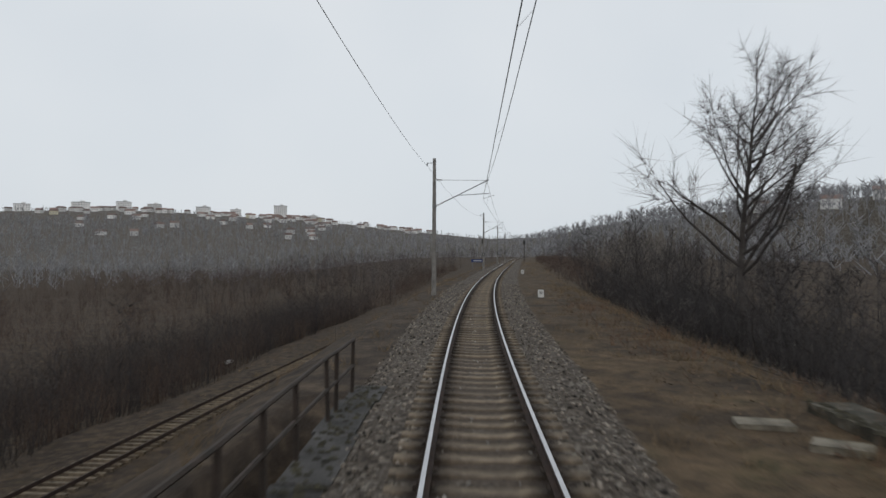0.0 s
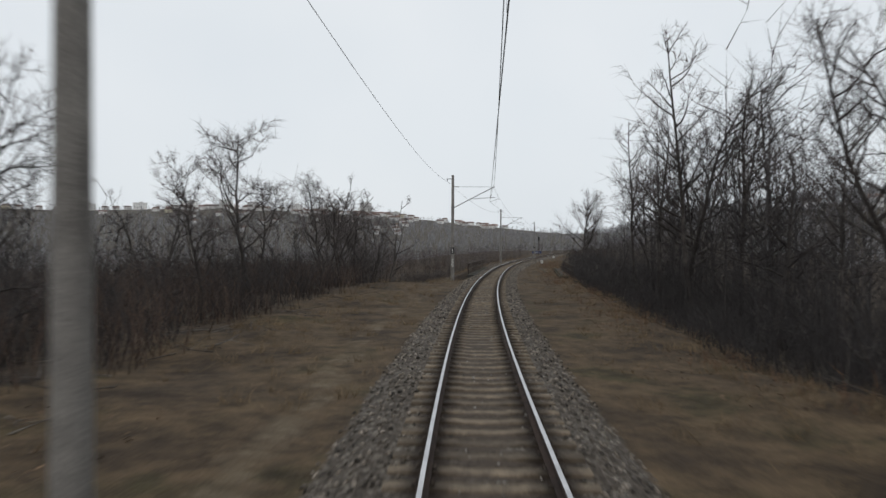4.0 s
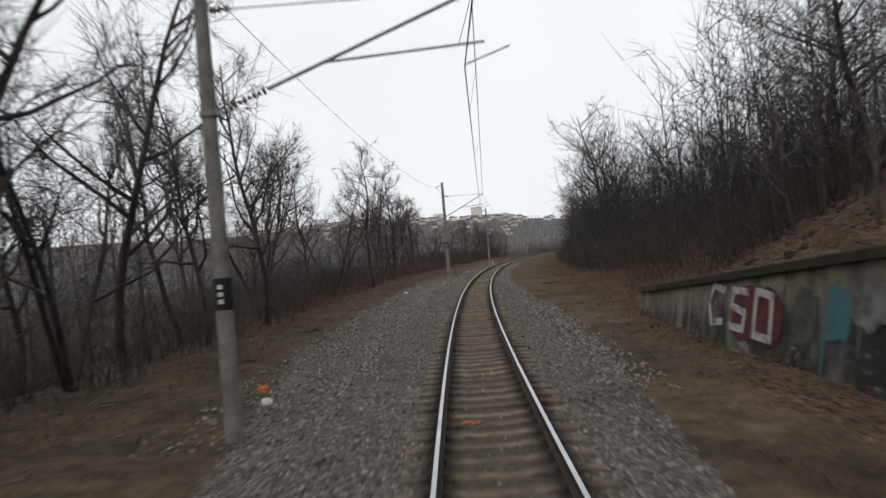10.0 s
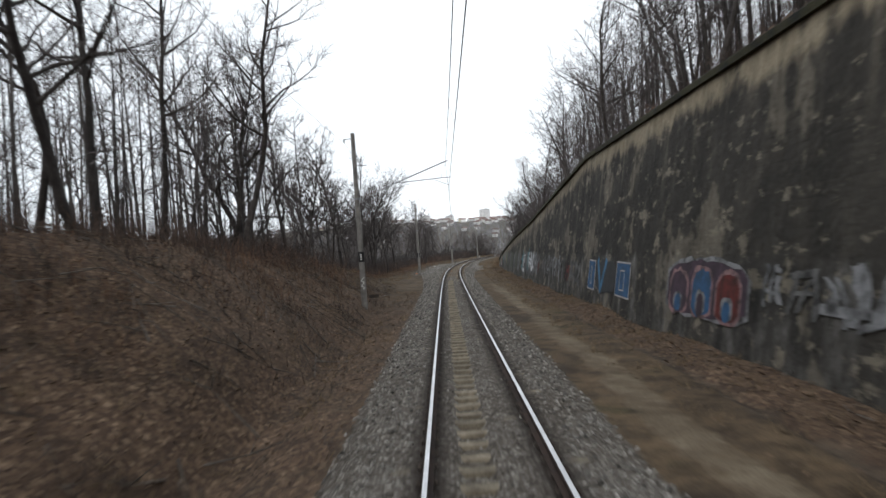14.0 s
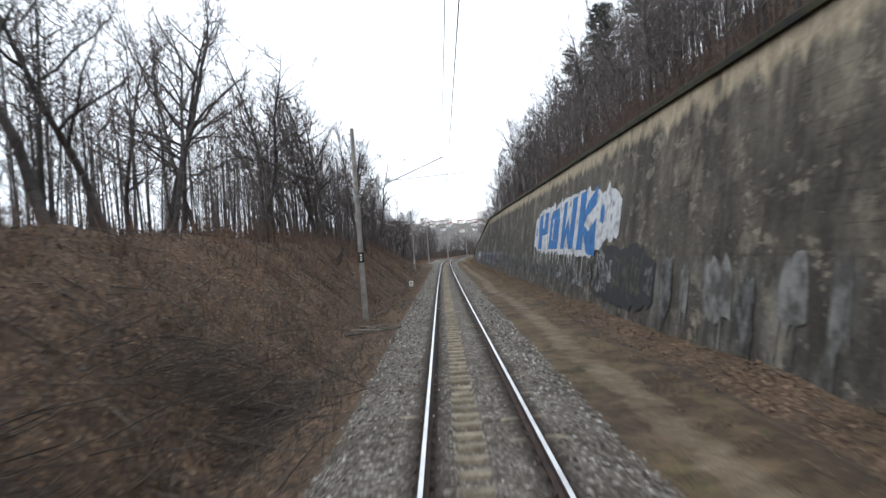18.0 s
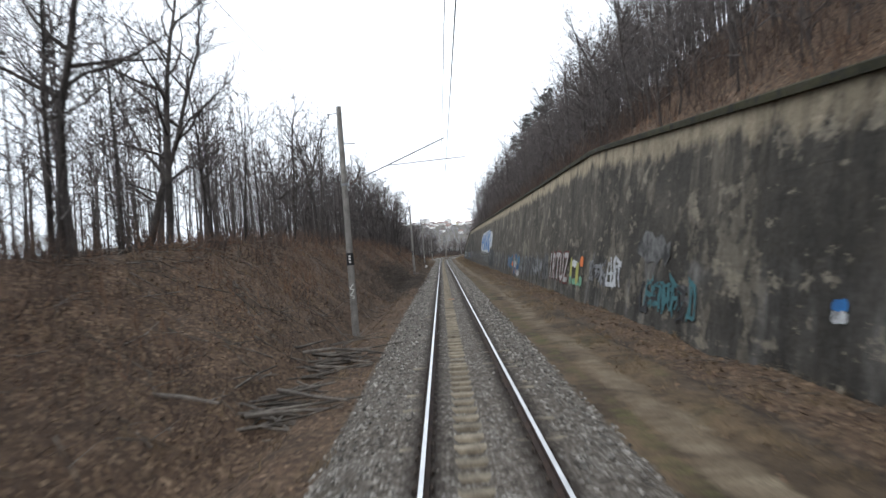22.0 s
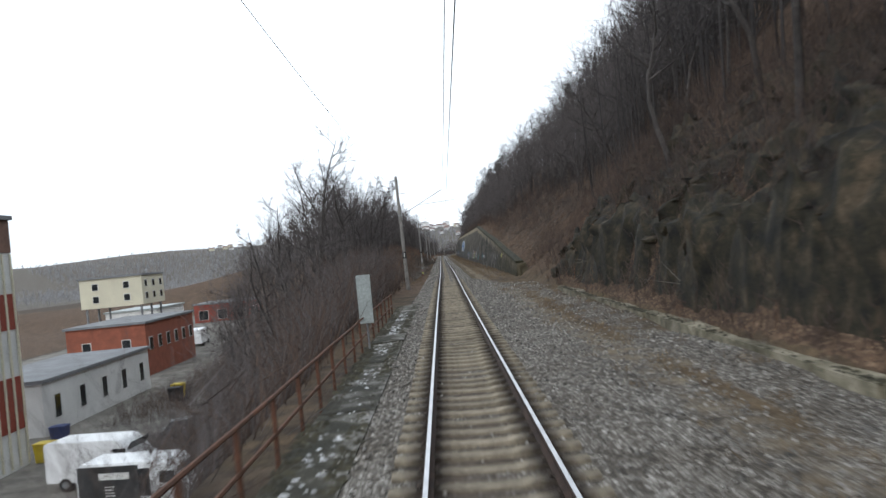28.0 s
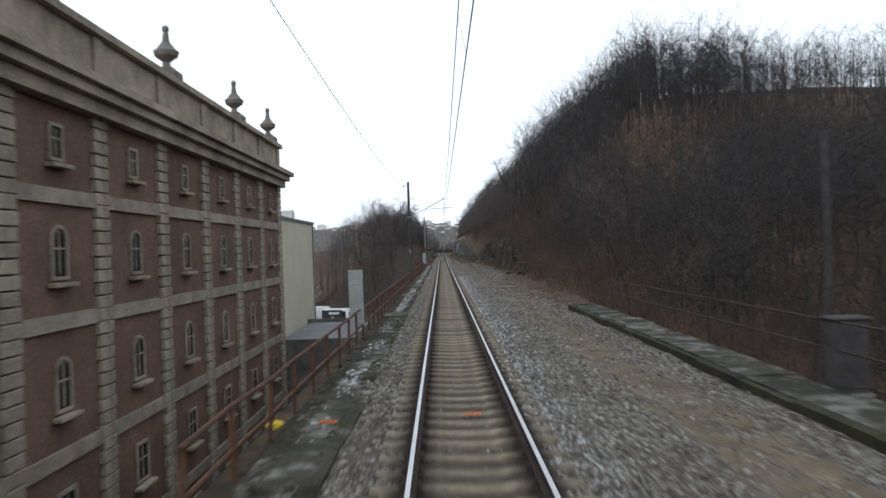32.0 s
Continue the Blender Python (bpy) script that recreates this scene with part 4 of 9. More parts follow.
def build_ground():
    lat = np.concatenate([-np.geomspace(330, 6.6, 34), np.arange(-6.3, -3.0, 0.3), np.arange(-3.0, -1.01, 0.2), np.arange(-1.0, 1.01, 0.1), np.arange(1.2, 9.0, 0.2), np.geomspace(9.2, 230, 30)])
    ss = np.concatenate([np.arange(-760, -600, 8.0), np.arange(-600, 110, 1.0), np.arange(110, 420.1, 5.0)])
    S, L = np.meshgrid(ss, lat, indexing="ij")
    Z = ground_z(S, L)
    X, Y = along(S, L)
    blend = smooth(120, 320, -L)
    Z = Z * (1 - blend) + np.minimum(far_height(X, Y), Z) * blend
    verts = np.stack([X, Y, Z], -1).reshape(-1, 3)
    n, k = len(ss), len(lat)
    i, j = np.meshgrid(np.arange(n - 1), np.arange(k - 1), indexing="ij")
    q = np.stack([i * k + j, i * k + j + 1, (i + 1) * k + j + 1, (i + 1) * k + j], -1).reshape(-1, 4)
    # zones
    s, la = S.ravel(), L.ravel()
    wide_l, wide_r = ballast_left(s), ballast_right(s)
    ball = np.where(la < 0, 1 - smooth(wide_l - 0.3, wide_l + 0.35, -la), 1 - smooth(wide_r - 0.3, wide_r + 0.35, la))
    lifted = ramp(s, [(-452, 0), (-470, 1)]) * smooth(3.2, 4.0, la) * (la < 7)
    ball = ball * (1 - ramp(s, [(-530, 0.62), (-505, 0.56), (-485, 0.47)]) * lifted)
    valley = ((la < -4) & (s < -285) & (Z.ravel() < -8.9) & (la > -78)).astype(float)
    leafy = np.where((la > 4.8) & (s < -500), 0.45, 0.0) + np.where((la > 6.5) & (s < -440) & (s > -500), 0.6, 0.0) + np.where(la < 0, ramp(s, [(-450, 0.05), (-435, 0.7), (-215, 0.75), (-190, 0.25), (300, 0.2)]) * (0.84 + 0.16 * smooth(2.4, 4.4, -la)) * smooth(1.8, 2.3, -la),
                     ramp(s, [(-560, 0.3), (-445, 0.4), (-428, 0.72), (-200, 0.72), (-140, 0.72), (-112, 0.42), (-60, 0.25), (300, 0.2)]) * np.maximum(smooth(5.2, 7.5, la), 0.85 * smooth(3.9, 4.7, la) * (s < -150) * (s > -400)))
    grassy = ramp(s, [(-460, 0.5), (-425, 0.6), (-200, 0.6), (-150, 0.54), (-105, 0.4), (-60, 0.3), (300, 0.34)]) * np.ones_like(la)
    grassy = np.where((la > 1.9) & (la < 8.2), np.maximum(grassy, ramp(s, [(-165, 0.66), (-110, 0.7), (-20, 0.66), (40, 0.55)])), grassy)
    grassy = grassy - 0.5 * np.exp(-((la - 4.5 - 0.12 * wobble(s, s, 9, 2)) / 0.22) ** 2) * (s > -430) * (s < -190)
    grassy = np.where((la < -1.9) & (la > -8.5) & (s > -112) & (s < -10), 0.66, grassy)
    grassy = np.where(np.abs(la) > 9, 0.42, grassy)
    mid = (np.abs(la) < 0.72).astype(float) * ramp(s, [(-520, 0.66), (-500, 0.6), (-470, 0.5), (-430, 0.3), (-190, 0.3), (-170, 0.62), (60, 0.66)])
    wav = 0.3 * wobble(s, s, 14, 5) + 0.12 * wobble(s, s * 0.3, 3.1, 7)
    path = np.exp(-((la - 3.05 - wav) / 0.55) ** 4) * ramp(s, [(-432, 0), (-426, 0.75), (-392, 0.75), (-360, 0.5), (-280, 0.56), (-200, 0.62), (-185, 0.3), (-60, 0.2), (100, 0.3)])
    path = np.maximum(path, np.exp(-((la + 3.3 - wav) / 0.6) ** 4) * ramp(s, [(-114, 0), (-104, 0.5), (-60, 0.48), (-25, 0.45), (-12, 0)]))
    path = np.maximum(path, np.exp(-((la - 4.6) / 0.9) ** 4) * ramp(s, [(-430, 0), (-424, 0.6), (-390, 0.55), (-370, 0)]))
    path = np.maximum(path, np.exp(-((la - 3.7 - wav) / 1.0) ** 4) * ramp(s, [(-580, 0.58), (-525, 0.55), (-505, 0.3), (-490, 0.46), (-445, 0.52), (-438, 0)]))
    moss = np.exp(-((la - 2.35) / 0.4) ** 2) * ramp(s, [(-425, 0.5), (-330, 0.5), (-280, 0.3), (-200, 0.2), (-60, 0.25), (-40, 0.45), (0, 0.1)]) + 0.38 * np.exp(-((la - 3.9) / 0.35) ** 2) * (s < -300) * (s > -430)
    strip = np.exp(-((la - 4.2 - 0.5 * wav) / 0.3) ** 2) * ramp(s, [(-500, 0), (-490, 1), (-458, 1), (-446, 0.4)]) * (s < -440)
    ball = ball * (1 - 0.72 * strip * (0.8 + 0.4 * wobble(s, la, 2.3, 6)))
    grassy = np.maximum(grassy, 0.7 * strip)
    za = np.stack([ball, grassy * (1 - valley), leafy * (1 - valley), path], -1)
    old = ramp(s, [(-560, 0.12), (-440, 0.15), (-420, 0.5), (-250, 0.4), (-200, 0.5), (-150, 0.5), (-90, 0.6), (-50, 0.9), (60, 1.0)]) * np.ones_like(la)
    zb = np.stack([valley, mid, old, moss], -1)
    # the land beyond, out to the horizon
    br = np.radians(np.concatenate([np.arange(-180, -30, 7.5), np.arange(-30, 75, 1.5), np.arange(75, 181, 7.5)]))
    rr = np.geomspace(300, 4800, 46)
    R, B = np.meshgrid(rr, br, indexing="ij")
    fx, fy = R * np.sin(B), 300 + R * np.cos(B)
    fz = far_height(fx, fy) - 0.6
    d = np.min(np.hypot(fx[..., None] - LINE_X[None, None, ::12], fy[..., None] - LINE_Y[None, None, ::12]), axis=-1)
    fz = np.where(d < 330, np.minimum(fz, -12.5), fz)
    fv = np.stack([fx, fy, fz], -1).reshape(-1, 3)
    n2, k2 = len(rr), len(br)
    i2, j2 = np.meshgrid(np.arange(n2 - 1), np.arange(k2 - 1), indexing="ij")
    q2 = np.stack([i2 * k2 + j2, (i2 + 1) * k2 + j2, (i2 + 1) * k2 + j2 + 1, i2 * k2 + j2 + 1], -1).reshape(-1, 4) + len(verts)
    verts = np.concatenate([verts, fv])
    across = np.concatenate([np.abs(la), np.full(len(fv), 99.0)])
    za = np.concatenate([za, np.tile([0, 0.4, 0.0, 0], (len(fv), 1))])
    # no asphalt out here: half the tar grey stands in for distance haze
    zb = np.concatenate([zb, np.tile([0.5, 0, 0, 0], (len(fv), 1))])
    g = quick_mesh("ground", verts, np.concatenate([q, q2]), M["ground"], smooth_faces=True)
    for key, arr in (("zone_a", za), ("zone_b", zb)):
        c = g.data.color_attributes.new(key, "FLOAT_COLOR", "POINT")
        c.data.foreach_set("color", arr.astype(np.float32).ravel())
    g.data.attributes.new("across", "FLOAT", "POINT").data.foreach_set("value", across.astype(np.float32))
    return tagged(g, "trackside ground of ballast, dry grass, dead leaves and soil", "ground", kind="structure")


build_ground()

# ---- the track ----
track = empty("railway_track", "single railway track of worn steel rails on concrete sleepers", "railway track", kind="structure")
RAIL = [(-0.027, 0.0), (0.027, 0.0), (0.036, -0.008), (0.036, -0.032), (0.009, -0.045), (0.009, -0.135), (0.072, -0.158), (0.072, -0.17), (-0.072, -0.17), (-0.072, -0.158), (-0.009, -0.135), (-0.009, -0.045), (-0.036, -0.032), (-0.036, -0.008)]
RAIL_M = [1] + [0] * 13
for side in (-1, 1):
    sweep("rail", [(side * 0.753 + a, z) for a, z in RAIL], -640, 330, 2.0, None, track, "polished running surface over rusty sides", mats=[M["rail_side"], M["rail_top"]], face_mat=RAIL_M)


def sleeper_mesh():
    bm = bmesh.new()
    prof = [(-1.21, 0.0), (-1.1, 0.004), (-0.9, 0.004), (-0.62, 0.0), (-0.42, -0.004), (-0.3, -0.022), (0.3, -0.022), (0.42, -0.004), (0.62, 0.0), (0.9, 0.004), (1.1, 0.004), (1.21, 0.0)]
    rows = []
    for x, dz in prof:
        rows.append([bm.verts.new((x, y, z)) for y, z in ((-0.145, -0.2), (-0.115, dz - 0.012), (-0.1, dz), (0.1, dz), (0.115, dz - 0.012), (0.145, -0.2))])
    for a, b in zip(rows[:-1], rows[1:]):
        for j in range(5):
            bm.faces.new((a[j], b[j], b[j + 1], a[j + 1]))
    bm.faces.new(rows[0])
    bm.faces.new(rows[-1][::-1])
    me = bpy.data.meshes.new("sleeper")
    bm.to_mesh(me)
    bm.free()
    me.materials.append(M["sleeper"])
    me.attributes.new("across", "FLOAT", "POINT").data.foreach_set("value", np.array([abs(v.co.x) for v in me.vertices], np.float32))
    return me


SLEEPER = sleeper_mesh()
PALE_SLEEPER = SLEEPER.copy()
PALE_SLEEPER.materials[0] = M["pale_sleeper"]
sv = np.array([v.co for v in SLEEPER.vertices])
sf = [tuple(p.vertices) for p in SLEEPER.polygons]
rng = np.random.default_rng(4)
rest_v, rest_f = ([], []), ([], [])
singles = 0
for s in np.arange(-620, 300, 0.605):
    near = (-6 < s < 84) or (-562 < s < -470)
    jitter = rng.normal(0, [0.012, 0.008, 0.4])
    jitter[1] -= 0.034 * float(ramp(s, [(-440, 0), (-420, 1), (-195, 1), (-170, 0)]))
    if near and singles < 300:
        ob = new("sleeper", SLEEPER if s > -185 else PALE_SLEEPER)
        ob.parent = track
        ob.matrix_basis = stand(s + jitter[0], 0, -0.172 + jitter[1], jitter[2])
        singles += 1
    else:
        m = np.array(stand(s + jitter[0], 0, -0.172 + jitter[1], jitter[2]))
        k = 1 if s < -185 else 0
        base = len(rest_v[k]) * len(sv)
        rest_v[k].append(sv @ m[:3, :3].T + m[:3, 3])
        rest_f[k].extend(tuple(i + base for i in f) for f in sf)
for k, mat, label in ((0, "sleeper", "weathered concrete sleepers sunk in ballast"), (1, "pale_sleeper", "pale concrete sleepers almost buried in ballast")):
    rest = tagged(mesh_object("sleepers", np.concatenate(rest_v[k]), rest_f[k], M[mat], track, label), kind="stuff")
    rest.data.attributes.new("across", "FLOAT", "POINT").data.foreach_set("value", np.tile(np.abs(sv[:, 0]), len(rest_v[k])).astype(np.float32))

# clips that hold the rails down: four a sleeper
cp0, cp1 = [], []
for s in np.arange(-620, 120, 0.605):
    for side in (-1, 1):
        for e in (-0.1, 0.1):
            a, b = at(s - 0.05, side * 0.753 + e, -0.15), at(s + 0.05, side * 0.753 + e, -0.15)
            cp0.append(a), cp1.append(b)
tagged(tubes_mesh("rail_clips", cp0, cp1, np.full(len(cp0), 0.028), np.full(len(cp0), 0.028), 5, M["clip"], track, "rusty clips on the rail foot"), kind="stuff")

# the second track, down in the valley beside the bridge
side_track = empty("siding_track", "rusty second track lying in dry grass below the main line", "railway track", kind="structure")
SIDE = [(-6, -18.6), (0, -18.3), (24, -17.4), (40, -16.7), (56, -16.0), (118, -14.2), (170, -12.4), (260, -10.6)]


def side_z(s):
    return float(ramp(s, [(-6, -7.05), (120, -7.05), (180, -5.15), (260, -3.1)])) + 0.1


def side_rail(off):
    verts, faces, k = [], [], 4
    ss = np.arange(-6, 250, 3.0)
    for s in ss:
        la = float(ramp(s, SIDE)) + off
        z = side_z(s)
        for a, dz in ((-0.035, 0), (0.035, 0), (0.05, -0.17), (-0.05, -0.17)):
            verts.append(at(s, la + a, z + dz))
    for i in range(len(ss) - 1):
        for j in range(k):
            faces.append((i * k + j, i * k + (j + 1) % k, (i + 1) * k + (j + 1) % k, (i + 1) * k + j))
    mesh_object("rail", verts, faces, M["rail_side"], side_track)


side_rail(-0.72)
side_rail(0.72)
bm = bmesh.new()
for s in np.arange(-6, 250, 0.65):
    la, z = float(ramp(s, SIDE)), side_z(s)
    p = at(s, la, z - 0.24)
    add_box(bm, p.x, p.y, p.z, 2.3, 0.24, 0.16, 0, pose(0, 0, 0, 0, 0, heading(s)))
tagged(part("sleepers", bm, M["sleeper"], side_track, "half-buried old sleepers"), kind="stuff")


# ---- ballast stones: loose pieces over the bed ----
def scatter_stones(name, count, s_lo, s_hi, lat_fn, size, seed, label, mat="stone"):
    r = np.random.default_rng(seed)
    s = r.uniform(s_lo, s_hi, count)
    la = lat_fn(r, count, s)
    z = ground_z(s, la)
    x, y = along(s, la)
    c = np.stack([x, y, z + size * 0.15], -1)
    base = np.array([[1, 0, 0], [-1, 0, 0], [0, 1, 0], [0, -1, 0], [0, 0, 0.75], [0, 0, -0.75]], float)
    sc = r.uniform(0.55, 1.45, (count, 6, 1)) * size * 0.5 * r.uniform(0.7, 1.35, (count, 1, 1))
    t = r.uniform(0, 6.28, count)
    ct, st = np.cos(t), np.sin(t)
    v = base[None] * sc
    tilt = r.normal(0, 0.5, (count, 1))
    vx = v[..., 0] * ct[:, None] - v[..., 1] * st[:, None]
    vy = v[..., 0] * st[:, None] + v[..., 1] * ct[:, None]
    v = np.stack([vx, vy, v[..., 2] + tilt * vx * 0.5], -1) + c[:, None]
    tri = np.array([[0, 2, 4], [2, 1, 4], [1, 3, 4], [3, 0, 4], [2, 0, 5], [1, 2, 5], [3, 1, 5], [0, 3, 5]])
    f = (tri[None] + (np.arange(count) * 6)[:, None, None]).reshape(-1, 3)
    ob = quick_mesh(name, v.reshape(-1, 3), f, M[mat])
    return tagged(ob, label, "ballast", kind="stuff")


def shoulder(r, n, s):
    side = np.where(r.random(n) < 0.5, -1, 1)
    half = np.where(side < 0, ballast_left(s), ballast_right(s))
    return side * (0.98 + (np.minimum(half, 3.2) - 0.9) * r.beta(1.3, 1.1, n))


scatter_stones("ballast_stones", 30000, -575, -75, shoulder, 0.075, 5, "grey crushed-stone ballast heaped beside the rails")
scatter_stones("ballast_stones", 9000, -75, 60, shoulder, 0.075, 15, "old brown-stained ballast heaped beside the rails", "old_stone")
scatter_stones("ballast_stones", 3500, -575, 60, lambda r, n, s: r.uniform(-0.68, 0.68, n), 0.055, 6, "dusty loose ballast between the rails")
scatter_stones("ballast_stones", 3800, -162, -110, lambda r, n, s: -r.uniform(2.6, 5.8, n), 0.08, 7, "wide apron of grey ballast beside the line")
scatter_stones("ballast_stones", 7000, -575, -436, lambda r, n, s: r.uniform(2.6, 6.0, n), 0.075, 8, "grey gravel where a second track was lifted")
scatter_stones("ballast_stones", 1200, -160, -138, lambda r, n, s: r.uniform(2.2, 3.6, n), 0.075, 9, "grey ballast spread towards the verge")


scatter_stones("ballast_stones", 5000, -576, -500, lambda r, n, s: 0.95 + np.abs(r.normal(0, 0.55, n)), 0.06, 10, "fresh pale grey ballast beside the rail", "fresh_stone")


# ---- the retaining wall ----
def build_wall():
    ss = np.arange(WALL_S[0], WALL_S[1] + 0.5, 1.0)
    rows = 13
    verts, place = [], []
    for s in ss:
        top = float(wall_top(s))
        for i in range(rows):
            z = -0.9 + (top + 0.9) * i / (rows - 1)
            la = wall_lat(z) + 0.02 * float(wobble(np.array(s * 1.0), np.array(z * 1.0), 1.7, 2))
            verts.append(at(s, la, z))
            place.append((s, z, top - z))
        verts.append(at(s, wall_lat(top) + 0.75, top))
        place.append((s, top + 0.7, 0))
        verts.append(at(s, wall_lat(top) + 1.1, -0.9))
        place.append((s, top + 5, 0))
    k = rows + 2
    faces = []
    for i in range(len(ss) - 1):
        for j in range(k):
            faces.append((i * k + j, (i + 1) * k + j, (i + 1) * k + (j + 1) % k, i * k + (j + 1) % k))
    faces.append(tuple(range(k)))
    faces.append(tuple((len(ss) - 1) * k + j for j in range(k))[::-1])
    ob = mesh_object("wall_retaining", verts, faces, M["wall"])
    a = ob.data.attributes.new("face_place", "FLOAT_VECTOR", "POINT")
    a.data.foreach_set("vector", np.array(place, np.float32).ravel())
    return tagged(ob, "tall blackened concrete retaining wall with streaked stains below its coping", "retaining wall", kind="structure")


wall = build_wall()
# coping: slabs laid end to end
cop_len = 2.4
for s in np.arange(WALL_S[0] + 0.1, WALL_S[1] - cop_len, cop_len):
    verts = []
    for e in (s + 0.012, s + cop_len - 0.012):
        t = float(wall_top(e))
        la = wall_lat(t)
        for a, dz in ((-0.13, 0.004), (0.55, 0.004), (0.55, 0.2), (-0.10, 0.2), (-0.13, 0.17)):
            verts.append(at(e, la + a, t + dz))
    f = [(0, 1, 6, 5), (1, 2, 7, 6), (2, 3, 8, 7), (3, 4, 9, 8), (4, 0, 5, 9), (4, 3, 2, 1, 0), (5, 6, 7, 8, 9)]
    mesh_object("coping_slab", verts, f, M["coping"], wall)

# ---- bare trees ----
def grow(seed, height, trunk_r, spread, first, primaries, crook, secondaries=5, twigs=11, lean=0.0, stems=1, rise=(0.35, 1.1)):
    """Segments of a leafless tree: trunk, limbs, branches and twigs, as arrays (p0, p1, r0, r1) for thick and thin wood."""
    r = np.random.default_rng(seed)
    thick, thin, spikes = [], [], []

    def limb(p, d, length, r0, r1, n, wander, up, out):
        pts = [np.array(p, float)]
        d = np.array(d, float)
        for i in range(n):
            d = d + r.normal(0, wander, 3) + np.array([0, 0, up])
            d /= np.linalg.norm(d)
            q = pts[-1] + d * length / n
            a, b = r0 + (r1 - r0) * i / n, r0 + (r1 - r0) * (i + 1) / n
            out.append((pts[-1], q, a, b))
            pts.append(q)
        return pts, d

    for st in range(stems):
        base = np.array([0, 0, -0.3]) if stems == 1 else np.append(r.normal(0, 0.25, 2), -0.3)
        d0 = np.array([lean, 0, 1.0]) if stems == 1 else np.append(r.normal(0, 0.35, 2), 1.0)
        h = height * (1 if stems == 1 else r.uniform(0.7, 1.0))
        pts, _ = limb(base, d0, h * 0.86, trunk_r, trunk_r * 0.16, 9, crook * 0.5, 0.06, thick)
        m = max(3, primaries // stems)
        for i in range(m):
            f = first + (0.98 - first) * (i + r.uniform(0, 0.8)) / m
            x = f * 9
            k = min(int(x), 8)
            p = pts[k] + (pts[k + 1] - pts[k]) * (x - k)
            a = r.uniform(0, 6.28)
            up0 = r.uniform(*rise)
            d = np.array([np.cos(a), np.sin(a), up0])
            ln = h * spread * (1.15 - 0.75 * f) * r.uniform(0.75, 1.2)
            rad = trunk_r * (1 - 0.8 * f) * 0.48 + 0.012
            bp, _ = limb(p, d, ln, rad, rad * 0.22, 5, crook, 0.10, thick)
            for j in range(secondaries):
                g = r.uniform(0.25, 1.0) * 5
                kk = min(int(g), 4)
                p2 = bp[kk] + (bp[kk + 1] - bp[kk]) * (g - kk)
                d2 = (bp[kk + 1] - bp[kk]) / np.linalg.norm(bp[kk + 1] - bp[kk]) + r.normal(0, 0.6, 3) + np.array([0, 0, 0.15])
                l2 = ln * r.uniform(0.3, 0.55)
                r2 = max(rad * 0.3, 0.011)
                b2, _ = limb(p2, d2, l2, r2, 0.007, 3, crook * 1.1, 0.08, thin)
                for t in range(twigs):
                    g2 = r.uniform(0.2, 1.0) * 3
                    k3 = min(int(g2), 2)
                    p3 = b2[k3] + (b2[k3 + 1] - b2[k3]) * (g2 - k3)
                    d3 = (b2[k3 + 1] - b2[k3]) / max(np.linalg.norm(b2[k3 + 1] - b2[k3]), 1e-6) + r.normal(0, 0.75, 3)
                    spikes.append((p3, p3 + d3 / np.linalg.norm(d3) * l2 * r.uniform(0.35, 0.85), 0.0082))
    return thick, thin, spikes


def tree_template(name, mat_label, group, **kw):
    thick, thin, spikes = grow(**kw)
    t = empty(name, mat_label, "tree", group)
    a = list(zip(*thick))
    tubes_mesh("trunk", a[0], a[1], a[2], a[3], 5, M["bark"], t)
    b = list(zip(*thin))
    c = list(zip(*spikes))
    crown = spikes_mesh("crown", np.concatenate([np.array(b[0]), np.array(c[0])]), np.concatenate([np.array(b[1]), np.array(c[1])]), np.concatenate([np.array(b[2]) * 1.25, np.array(c[2])]), M["twig"], t, "fine leafless branches and twigs")
    return t


TALL = [
    tree_template("bare_tree", "tall leafless deciduous tree with a straight dark trunk", "bare trees along the line", seed=11, height=14, trunk_r=0.15, spread=0.27, first=0.34, primaries=17, crook=0.16, secondaries=5, twigs=9),
    tree_template("bare_tree", "slim leafless tree with upswept branches", "bare trees along the line", seed=12, height=14, trunk_r=0.12, spread=0.22, first=0.36, primaries=18, crook=0.13, secondaries=5, twigs=9),
    tree_template("bare_tree", "leafless tree with a broad crooked crown", "bare trees along the line", seed=13, height=13, trunk_r=0.16, spread=0.34, first=0.30, primaries=15, crook=0.22, lean=0.1, secondaries=7, twigs=9),
    tree_template("bare_tree", "leafless tree with a leaning dark trunk", "bare trees along the line", seed=14, height=13, trunk_r=0.14, spread=0.28, first=0.4, primaries=16, crook=0.2, lean=-0.14, secondaries=5, twigs=9),
]
CROOKED = [
    tree_template("bare_tree", "gnarled leafless locust tree with a twiggy flat crown", "bare trees along the line", seed=21, height=10, trunk_r=0.12, spread=0.34, first=0.34, primaries=17, crook=0.24, secondaries=8, twigs=11),
    tree_template("bare_tree", "crooked leafless locust tree forking low", "bare trees along the line", seed=22, height=10, trunk_r=0.11, spread=0.31, first=0.28, primaries=18, crook=0.23, secondaries=8, twigs=11, lean=0.12),
    tree_template("bare_tree", "multi-stemmed leafless tree with thin grey trunks", "bare trees along the line", seed=23, height=10, trunk_r=0.09, spread=0.25, first=0.3, primaries=18, crook=0.2, secondaries=5, twigs=9, stems=3),
]
BUSH = [
    tree_template("bare_shrub", "tangled leafless shrub with many thin stems", "bare shrubs along the line", seed=31, height=4.2, trunk_r=0.04, spread=0.34, first=0.12, primaries=15, crook=0.25, secondaries=4, twigs=8, stems=5),
    tree_template("bare_shrub", "upright leafless shrub of thin grey stems", "bare shrubs along the line", seed=32, height=4.2, trunk_r=0.035, spread=0.26, first=0.15, primaries=18, crook=0.16, secondaries=4, twigs=8, stems=6),
]
